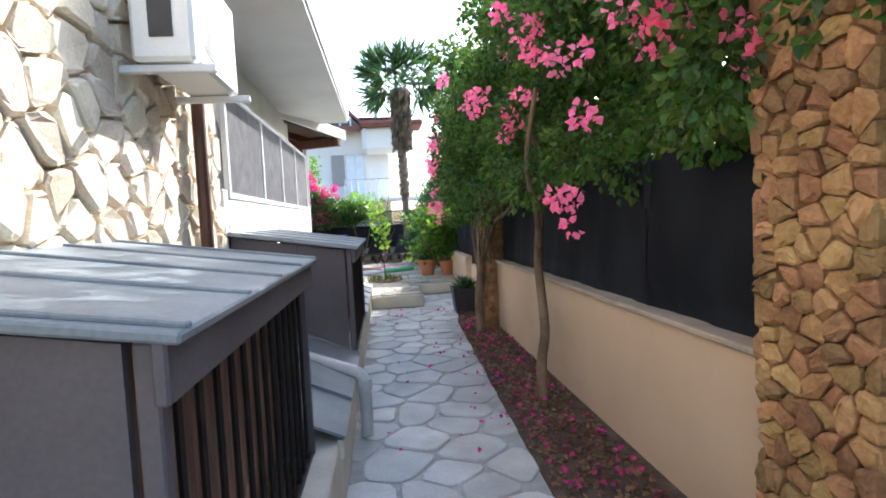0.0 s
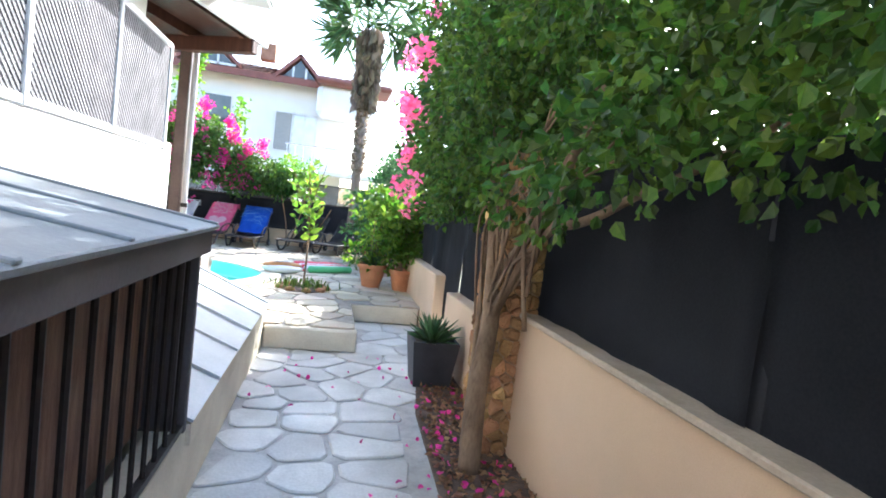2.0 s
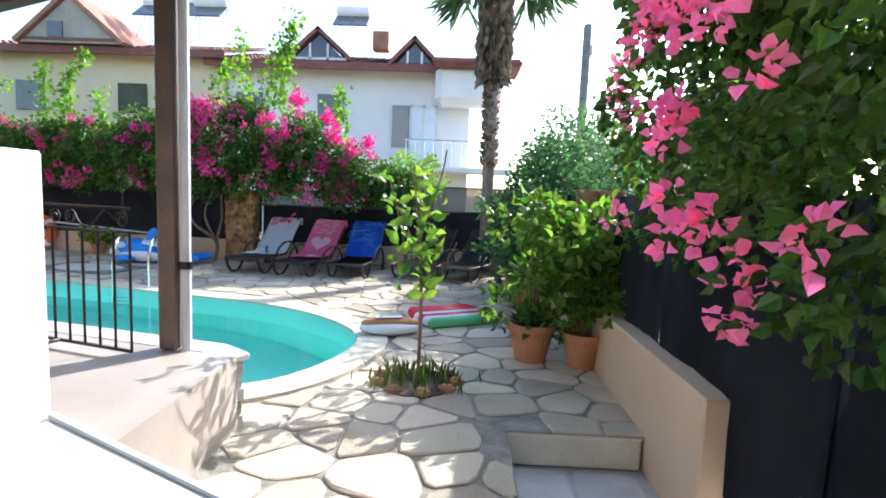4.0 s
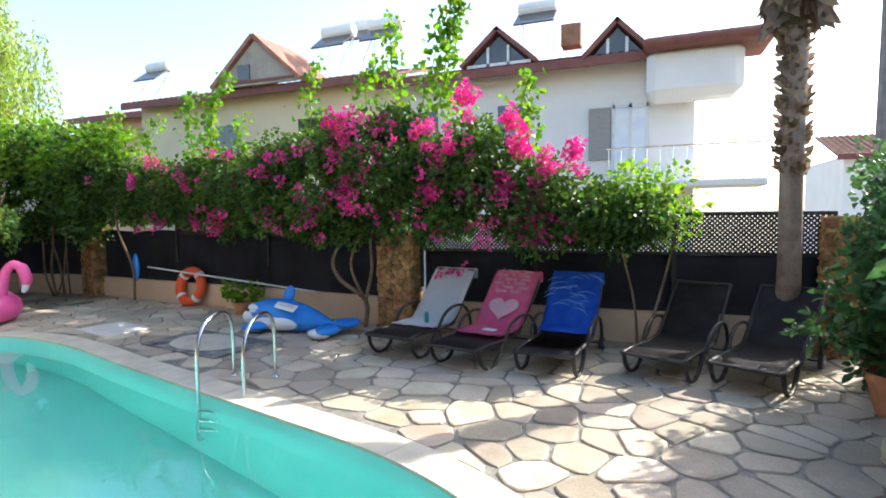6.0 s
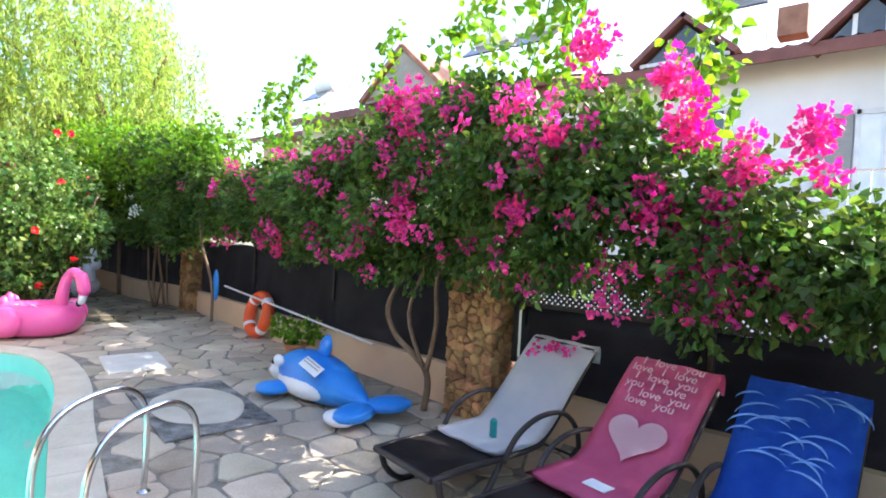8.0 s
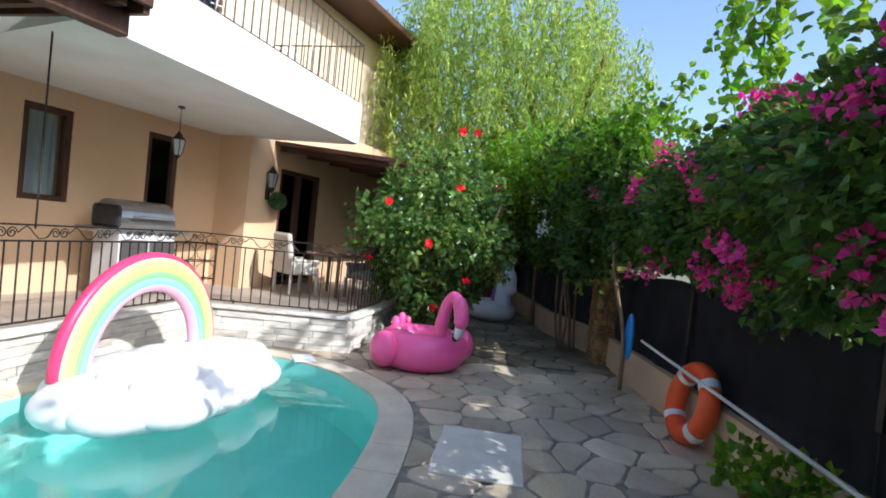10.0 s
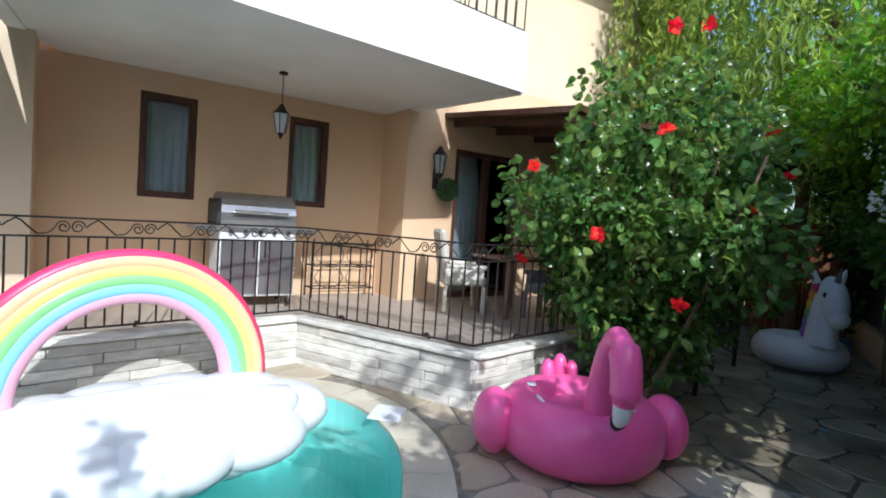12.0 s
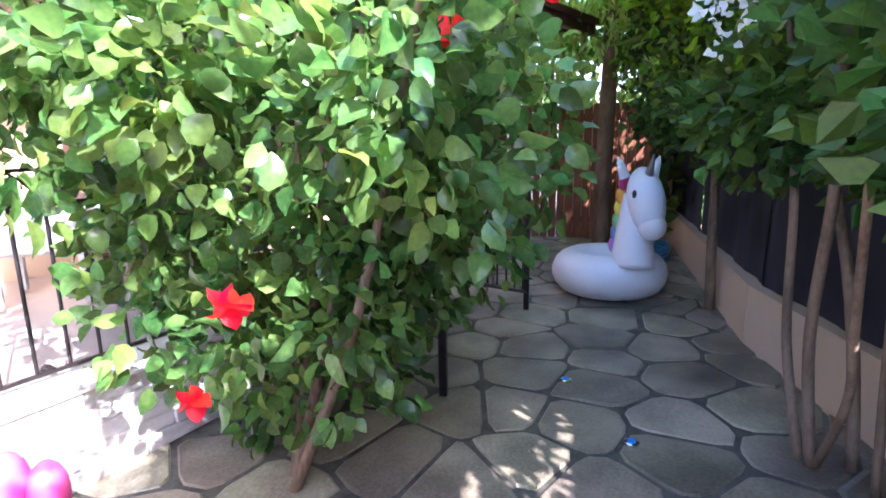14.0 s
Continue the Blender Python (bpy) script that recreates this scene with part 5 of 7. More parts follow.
for _ in range(50):
    y = rng.choice([rng.uniform(5.8, 8.8), rng.normal(0.9, 0.9), rng.normal(1.2, 0.9), rng.normal(7.0, 0.7)])
    z = rng.uniform(1.75, 3.4) if y > 4 else rng.uniform(2.15, 3.2)
    reach = np.interp(y, [-1.6, 0.5, 3, 5, 7, 9.6], [0.95, 0.75, 0.5, 0.42, 0.55, 0.85])
    spread = rng.uniform(-0.1, 0.4)
    for q in range(rng.integers(1, 5)):
        heads.append((reach + (0.05 if y > 4 else spread) + rng.normal(0, 0.07), y + rng.normal(0, 0.07), z - q * 0.06))
heads += [(0.76 + rng.normal(0, 0.05), 0.95 + rng.normal(0, 0.07), 1.74 + rng.normal(0, 0.04)) for _ in range(4)] + [(0.78, 0.86, 1.57)]
pos, ax = flower_heads(heads, 15, 0.06, 0.05, rng)
tagged(part("blossom", kites(pos, ax, 0.046, 0.5, rng), BRACT_PALE, canopy, "pink bracts"), kind="stuff")
limbs(canopy, [([(1.0, 2.35, 0.0), (1.02, 2.4, 0.35), (1.12, 2.6, 0.6), (1.14, 2.8, 1.2), (1.2, 2.85, 1.7), (1.3, 3.1, 2.2), (1.2, 3.6, 2.8)], 0.05, 0.035),
               ([(1.14, 2.75, 1.35), (1.05, 2.5, 1.7), (0.95, 2.4, 2.1), (1.0, 2.2, 2.7)], 0.03, 0.02),
               ([(0.98, 5.25, 0.0), (1.0, 5.35, 0.5), (1.08, 5.5, 1.0), (1.1, 5.7, 1.6), (1.1, 5.9, 2.3)], 0.075, 0.05),
               ([(1.06, 5.45, 0.95), (1.15, 5.33, 1.27), (1.22, 5.05, 1.58), (1.25, 4.71, 1.66), (1.25, 4.49, 1.71), (1.3, 4.3, 1.80), (1.38, 4.0, 1.92), (1.5, 3.7, 2.1)], 0.036, 0.016),
               ([(1.12, 5.5, 1.3), (1.15, 5.1, 1.6), (1.2, 4.8, 2.0), (1.2, 4.4, 2.5)], 0.035, 0.02),
               ([(1.02, 5.6, 0.0), (1.04, 5.65, 0.8), (1.06, 5.75, 1.6)], 0.02, 0.015), ([(1.08, 5.4, 1.2), (1.0, 5.2, 1.5), (1.0, 5.3, 1.9)], 0.015, 0.01),
               ([(1.12, 5.45, 1.1), (1.22, 5.2, 1.4), (1.15, 5.0, 1.7), (1.25, 4.9, 2.1)], 0.02, 0.012)])

for k in range(13):
    a, y = rng.uniform(0, 6.28), rng.uniform(4.9, 5.9)
    limbs(canopy, [([(1.07 + rng.uniform(-0.04, 0.05), y + rng.normal(0, 0.1), rng.uniform(0.9, 1.4)), (1.05 + rng.uniform(-0.06, 0.05), y + rng.normal(-0.1, 0.2), rng.uniform(1.5, 1.7)),
                     (1.1 + rng.normal(0, 0.06), y + rng.normal(-0.2, 0.25), rng.uniform(1.75, 1.95)), (1.15, y - rng.uniform(0.1, 1.2), rng.uniform(1.7, 2.4))], rng.uniform(0.008, 0.018), 0.006)], seg=5)

# palm with ragged trunk
palm = thing("palm_tree", "tall fan palm with a ragged brown trunk", "palm tree", m=pose(0.5, 17.12, DECK))
part("trunk", tube([(0, 0, 0), (0.01, 0, 1.2), (0, 0, 2.4), (0.03, 0, 5.8)], [0.15, 0.125, 0.125, 0.14], 14), PALMBARK, palm, smooth=True)
rng = np.random.default_rng(41)
n_ = 700
th = rng.uniform(0, 2 * math.pi, n_)
zz = rng.uniform(2.2, 5.6, n_)
pos = np.stack([0.115 * np.cos(th), 0.115 * np.sin(th), zz], 1)
ax = np.stack([np.cos(th), np.sin(th), rng.uniform(0.2, 1.2, n_)], 1)
part("husk", kites(pos, ax, 0.11, 0.28, rng), LEAF_P, palm)
n_ = 1500
th = rng.uniform(0, 2 * math.pi, n_)
pos = np.stack([0.17 * np.cos(th), 0.17 * np.sin(th), rng.uniform(4.4, 6.2, n_)], 1)
ax = np.stack([np.cos(th) * 0.3, np.sin(th) * 0.3, -1.0 + rng.normal(0, 0.15, n_)], 1)
part("dry_skirt", kites(pos, ax, 0.5, 0.04, rng), LEAF_P, palm)
P_, A_ = [], []
for k in range(34):
    a, e = rng.uniform(0, 2 * math.pi), rng.uniform(-0.5, 1.0)
    tip = np.array((math.cos(a) * math.cos(e), math.sin(a) * math.cos(e), math.sin(e))) * 1.0 + (0, 0, 6.2)
    for q in range(26):
        d = tip - (0, 0, 6.2)
        f = d / np.linalg.norm(d) + rng.normal(0, 0.55, 3) + (0, 0, -0.15)
        P_.append(tip)
        A_.append(f)
part("crown", kites(np.array(P_), np.array(A_), 0.85, 0.035, rng, 0.05), LEAF_PG, palm)

# hibiscus by the terrace
rng = np.random.default_rng(51)
hib = thing("hibiscus_bush", "big glossy hibiscus bush with red flowers", "bush", m=pose(0, 0, 0))
clumps = []
for _ in range(150):
    d = rng.normal(size=3)
    d /= np.linalg.norm(d)
    r = rng.uniform(0.55, 1.0)
    z = 2.05 + d[2] * 1.55 * r
    wide = np.interp(z, [0.4, 1.2, 2.2, 3.4], [0.6, 0.85, 1.05, 0.85])
    clumps.append((-13.65 + d[0] * 1.15 * r * wide, 15.25 + d[1] * 1.35 * r * wide, max(z, 0.5), *(rng.uniform(0.18, 0.36, 3))))
pos, ax = clump_points(clumps, 330, rng, 0.3)
pos[:, 2] = np.maximum(pos[:, 2], 0.3)
part("crown", fine_leaves(pos, ax * 0.8 + rng.normal(size=ax.shape) * 0.4 + (0.1, 0.05, -0.35), 0.10, 0.36, rng), LEAF_H, hib)
P_, A_ = [], []
for x, y, z in [(-12.3, 15.17, 1.91), (-12.5, 15.76, 1.42), (-12.45, 14.55, 2.45), (-12.55, 15.55, 2.75), (-13.0, 14.3, 1.6), (-12.8, 15.35, 0.95), (-13.6, 16.3, 2.9), (-13.3, 16.2, 2.2), (-12.76, 15.52, 3.6), (-12.9, 15.75, 3.62), (-14.5, 16.5, 2.6)]:
    P_, A_ = [], []
    for k in range(9):
        a = k * 2 * math.pi / 5
        P_.append((x + 0.04, y, z))
        A_.append((0.35 + rng.normal(0, 0.1), math.cos(a), math.sin(a)))
    part("flower", fine_leaves(np.array(P_), np.array(A_), 0.075, 0.42, rng), REDFLOWER, hib, "open red flower")
limbs(hib, [([(-13.65 + 0.1 * k, 15.2 + 0.05 * k, 0.25), (-13.6 + 0.2 * (k - 2), 15.2 + 0.2 * (k - 1), 1.2), (-13.6 + 0.35 * (k - 2), 15.2 + 0.35 * (k - 1), 2.6)], 0.03, 0.012) for k in range(5)])

# weeping tree behind the passage
rng = np.random.default_rng(61)
wil = thing("weeping_tree", "tall weeping pepper tree with pale drooping foliage", "tree", m=pose(0, 0, 0))
limbs(wil, [([(-19.3, 17.0, 0.25), (-19.3, 17.0, 2.0), (-19.2, 17.1, 5.5)], 0.13, 0.1), ([(-20.5, 19.2, -1.0), (-20.3, 19.0, 2.5), (-20.0, 18.5, 5.0), (-19.5, 17.5, 7.2)], 0.28, 0.08), ([(-20.2, 18.8, 3.6), (-19.0, 19.2, 5.6), (-18.0, 19.4, 7.0)], 0.12, 0.04), ([(-20.1, 18.6, 4.6), (-20.6, 17.0, 6.5), (-20.4, 15.0, 7.4)], 0.12, 0.04)])
P_, A_ = [], []
for _ in range(820):
    d = rng.normal(size=3)
    d /= np.linalg.norm(d)
    c = np.array((-19.3, 17.2, 7.2)) + d * (2.3, 4.0, 2.6) * rng.uniform(0.4, 1.0) ** 0.5
    L = rng.uniform(1.0, 3.8)
    drift = rng.normal(0, 0.12, 2)
    for k in range(int(L * 22)):
        s = k / 22
        p = c + (drift[0] * s, drift[1] * s, -s)
        if p[2] > 2.4:
            P_.append(p + rng.normal(0, 0.06, 3))
            A_.append(rng.normal(0, 0.55, 3) + (0, 0, -1.0))
part("crown", kites(np.array(P_), np.array(A_), 0.17, 0.13, rng, 0.1), LEAF_W, wil)
back = thing("tree", "mixed dark green trees behind the passage", "tree", kind="stuff", m=pose(0, 0, 0))
pos, ax = clump_points(scatter_clumps((-26, -19, 18.0, 21.0, 1.0, 5.0), 60, 0.9, rng), 60, rng, 0.2)
part("crown", kites(pos, ax + rng.normal(size=ax.shape) * 0.5, 0.2, 0.4, rng), LEAF_B, back)
pos, ax = clump_points(scatter_clumps((-24.0, -21.5, 12, 18.0, 1.5, 5.0), 40, 0.8, rng), 70, rng, 0.2)
part("crown", kites(pos, ax + rng.normal(size=ax.shape) * 0.5, 0.18, 0.4, rng), LEAF_W, back)

# ---- potted plants ----


def terracotta_pot(r, h):
    return lathe([(r * 0.62, 0), (r * 0.95, h * 0.82), (r * 1.06, h * 0.84), (r * 1.06, h), (r * 0.92, h), (r * 0.86, h * 0.88), (0.01, h * 0.86)], 22)


def spiky(t, z, n, L, rng, mt=LEAF_A):
    """A rosette of stiff pointed leaves."""
    bm = bmesh.new()
    for k in range(n):
        a, e = rng.uniform(0, 2 * math.pi), rng.uniform(0.35, 1.35)
        l = L * rng.uniform(0.7, 1.1)
        d = Vector((math.cos(a) * math.cos(e), math.sin(a) * math.cos(e), math.sin(e)))
        s = Vector((-math.sin(a), math.cos(a), 0)) * 0.022
        b = Vector((d.x * 0.03, d.y * 0.03, z))
        m1, m2 = b + d * l * 0.5, b + d * l + Vector((0, 0, -l * 0.12))
        v = [bm.verts.new(p) for p in (b - s, b + s, m1 + s * 1.1, m2, m1 - s * 1.1, m1 - Vector((0, 0, 0.02)))]
        bm.faces.new((v[0], v[5], v[4]))
        bm.faces.new((v[0], v[1], v[5]))
        bm.faces.new((v[1], v[2], v[5]))
        bm.faces.new((v[5], v[2], v[3]))
        bm.faces.new((v[5], v[3], v[4]))
    return part("leaves", bm, mt, t)


rng = np.random.default_rng(71)
pl = thing("planter", "square dark plastic planter with spiky succulents", "planter", m=pose(1.02, 6.98, 0.0))
bm = bmesh.new()
v = [bm.verts.new((x * s, y * s, z)) for s, z in ((0.17, 0), (0.22, 0.44), (0.19, 0.44), (0.18, 0.38)) for x, y in ((-1, -1), (1, -1), (1, 1), (-1, 1))]
bm.faces.new(v[:4][::-1])
for r in range(3):
    for i in range(4):
        bm.faces.new((v[r * 4 + i], v[r * 4 + (i + 1) % 4], v[r * 4 + 4 + (i + 1) % 4], v[r * 4 + 4 + i]))
part("tub", bm, PLASTIC_DARK, pl)
part("earth", boxm((0, 0, 0.37), (0.35, 0.35, 0.03)), SOIL, pl)
spiky(pl, 0.38, 90, 0.36, rng)

pots = [(0.72, 11.1, 0.24, 0.40), (1.2, 10.95, 0.2, 0.36), (0.95, 13.4, 0.22, 0.36), (1.0, 15.4, 0.24, 0.38)]
for k, (x, y, r, h) in enumerate(pots):
    t = thing("potted_plant", ("terracotta pot with a spiky green succulent" if k == 0 else "terracotta pot with a leafy citrus plant"), "potted plant", "terracotta pots", m=pose(x, y, DECK))
    part("pot", terracotta_pot(r, h), TERRA, t, smooth=False)
    part("earth", lathe([(r * 0.85, h * 0.84), (r * 0.85, h * 0.88)], 18), SOIL, t)
    if k == 0:
        spiky(t, h * 0.85, 70, 0.34, rng)
    pos, ax = clump_points([(rng.normal(0, 0.2), rng.normal(0, 0.2), h + rng.uniform(0.05, 1.25), *rng.uniform(0.14, 0.28, 3)) for _ in range(26 if k else 14)], 420, rng, 0.2)
    part("foliage", fine_leaves(pos, ax * 0.7 + rng.normal(size=ax.shape) * 0.5, 0.115, 0.27, rng), LEAF_C if k < 2 else LEAF_D, t)
    for q in range(4):
        part("stem", tube(spline([(0, 0, h * 0.8), (rng.normal(0, 0.06), rng.normal(0, 0.06), h + 0.5), (rng.normal(0, 0.2), rng.normal(0, 0.2), h + 1.2)], 4), [0.007] * 8 + [0.004], 5), BARK, t)

tree = thing("lemon_tree", "young lemon tree growing in a gap in the paving", "tree", m=pose(-0.36, 10.3, DECK) @ Matrix.Diagonal((1.1, 1.1, 1.25, 1)))
part("trunk", tube(spline([(0, 0, -0.05), (0.01, 0, 0.4), (0.0, 0.02, 0.75), (-0.03, 0.02, 1.3)], 4), [0.014] * 8 + [0.010] * 4 + [0.006], 7), BARK, tree)
for k in range(7):
    a = k * 0.9
    part("twig", tube(spline([(0, 0, 0.55 + 0.08 * k), (0.22 * math.cos(a), 0.22 * math.sin(a), 0.9 + 0.09 * k), (0.27 * math.cos(a), 0.27 * math.sin(a), 1.0 + 0.1 * k)], 4), [0.006] * 8 + [0.003], 5), BARK, tree)
P_, A_ = [], []
for k in range(8):
    a, rr = rng.uniform(0, 6.28), rng.uniform(0.06, 0.33)
    b = np.array((math.cos(a) * rr * 0.4, math.sin(a) * rr * 0.4, rng.uniform(0.5, 0.9)))
    e = np.array((math.cos(a) * rr - 0.08, math.sin(a) * rr + 0.05, rng.uniform(0.95, 1.6)))
    for q in range(14):
        s = q / 13
        P_.append(b + (e - b) * s + rng.normal(0, 0.02, 3))
        A_.append(np.array((math.cos(q * 2.4), math.sin(q * 2.4), 0.5)) + rng.normal(0, 0.2, 3))
part("crown", fine_leaves(np.array(P_), np.array(A_), 0.12, 0.26, rng), LEAF_C, tree)
pos = np.stack([rng.normal(0, 0.18, 160), rng.normal(0, 0.16, 160), np.full(160, 0.015)], 1)
tagged(part("grass", kites(pos, np.stack([rng.normal(0, 0.3, 160), rng.normal(0, 0.3, 160), np.ones(160)], 1), 0.11, 0.05, rng, 0.1), GRASS, tree), kind="stuff")
part("soil_ring", lathe([(0.3, -0.03), (0.32, 0.012), (0.05, 0.02)], 14), SOIL, tree)
for k in range(9):
    a = k * 0.7
    part("edging_stone", ellipsoid((0.31 * math.cos(a), 0.27 * math.sin(a), 0.02), (0.07, 0.05, 0.04), 8, 5), STONE, tree)
shr = thing("potted_plant", "low flowering plant in a pot beside the lifebuoy", "potted plant", m=pose(-8.1, 17.35, DECK))
part("pot", terracotta_pot(0.16, 0.24), TERRA, shr)
pos, ax = clump_points([(rng.normal(0, 0.22), rng.normal(0, 0.15), 0.3 + rng.uniform(-0.05, 0.25), 0.14, 0.14, 0.12) for _ in range(10)], 500, rng, 0.2)
part("foliage", kites(pos, ax + rng.normal(size=ax.shape) * 0.4, 0.09, 0.42, rng), LEAF_V, shr)

# ---- sun loungers ----
PROFILE = [(0.0, 0.345), (0.25, 0.36), (0.6, 0.34), (0.95, 0.335), (1.12, 0.36), (1.28, 0.50), (1.48, 0.72), (1.68, 0.93), (1.80, 1.05)]


def strip(profile, half, thick, lift=0.0, wob=0.0, rng=None, cols=8):
    """A sheet that follows a profile (y, z), half wide to each side."""
    pr = spline([(0, y, z + lift) for y, z in profile], 4)
    bm = bmesh.new()
    rows = []
    for k, p in enumerate(pr):
        rows.append([bm.verts.new((-half + 2 * half * i / cols, p.y, p.z + (wob * math.sin(i * 1.9 + k * 0.7) if wob else 0))) for i in range(cols + 1)])
    for a, b in zip(rows, rows[1:]):
        for i in range(cols):
            bm.faces.new((a[i], a[i + 1], b[i + 1], b[i]))
    bmesh.ops.solidify(bm, geom=bm.faces[:], thickness=thick)
    return bm


def lounger(m, label):
    t = thing("sun_lounger", label, "sun lounger", "sun loungers by the pool fence", m=m)
    part("seat", strip(PROFILE[:5], 0.30, 0.03), RATTAN, t)
    part("backrest", strip(PROFILE[4:], 0.30, 0.03), RATTAN, t)
    for s in (-1, 1):
        x = 0.325 * s
        part("side_rail", tube(spline([(x, 0, 0.335), (x, 0.3, 0.34), (x, 0.9, 0.32), (x, 1.15, 0.34)], 5), 0.024, 8), RATTAN, t, smooth=True)
        part("back_rail", tube(spline([(x, 1.12, 0.35), (x, 1.3, 0.51), (x, 1.8, 1.05)], 5), 0.022, 8), RATTAN, t, smooth=True)
        part("front_leg", tube(spline([(x, 0.05, 0.33), (x, 0.10, 0.16), (x, 0.24, 0.03), (x, 0.42, 0.03), (x, 0.56, 0.15), (x, 0.66, 0.32)], 6), 0.024, 8), RATTAN, t, smooth=True)
        part("armrest", tube(spline([(x * 1.06, 0.66, 0.30), (x * 1.1, 0.80, 0.50), (x * 1.12, 1.05, 0.60), (x * 1.12, 1.35, 0.56), (x * 1.1, 1.55, 0.36), (x * 1.08, 1.60, 0.12)], 6), 0.022, 8), RATTAN, t, smooth=True)
        wh = part("wheel", tube([(x * 1.08 - 0.02, 1.6, 0.1), (x * 1.08 + 0.03, 1.6, 0.1)], 0.10, 18), PLASTIC_DARK, t)
        part("hub", tube([(x * 1.08 - 0.03, 1.6, 0.1), (x * 1.08 + 0.04, 1.6, 0.1)], 0.03, 10), GREYSTEEL, wh)
    part("axle", tube([(-0.35, 1.6, 0.1), (0.35, 1.6, 0.1)], 0.012, 6), IRON, t)
    part("foot_bar", tube([(-0.325, 0, 0.335), (0.325, 0, 0.335)], 0.024, 8), RATTAN, t)
    part("head_bar", tube([(-0.325, 1.8, 1.05), (0.325, 1.8, 1.05)], 0.024, 8), RATTAN, t)
    return t


places = [(-4.1, 15.47, -9), (-3.17, 15.3, -12), (-2.13, 15.35, -5), (-1.02, 15.62, -20), (-0.18, 15.5, -24)]
names = ["dark rattan sun lounger under a white towel", "dark rattan sun lounger under a pink towel", "dark rattan sun lounger under a blue towel", "empty dark rattan sun lounger in the shade", "empty dark rattan sun lounger near the palm"]
LOW = Matrix.Diagonal((1, 1, 0.92, 1))
first = lounger(pose(places[0][0], places[0][1], DECK, 0, 0, places[0][2]) @ LOW, names[0])
for (x, y, a), nm in zip(places[1:], names[1:]):
    tagged(copy_thing(first, pose(x, y, DECK, 0, 0, a) @ LOW), nm)


def words(text, size, mt, parent, m, name="lettering"):
    cu = bpy.data.curves.new(name, "FONT")
    cu.body, cu.size, cu.align_x, cu.extrude = text, size, "CENTER", 0.001
    ob = new(name, cu)
    me = bpy.data.meshes.new_from_object(ob.evaluated_get(bpy.context.evaluated_depsgraph_get()))
    bpy.data.objects.remove(ob)
    o = part(name, me, mt, parent)
    o.matrix_local = m
    return o


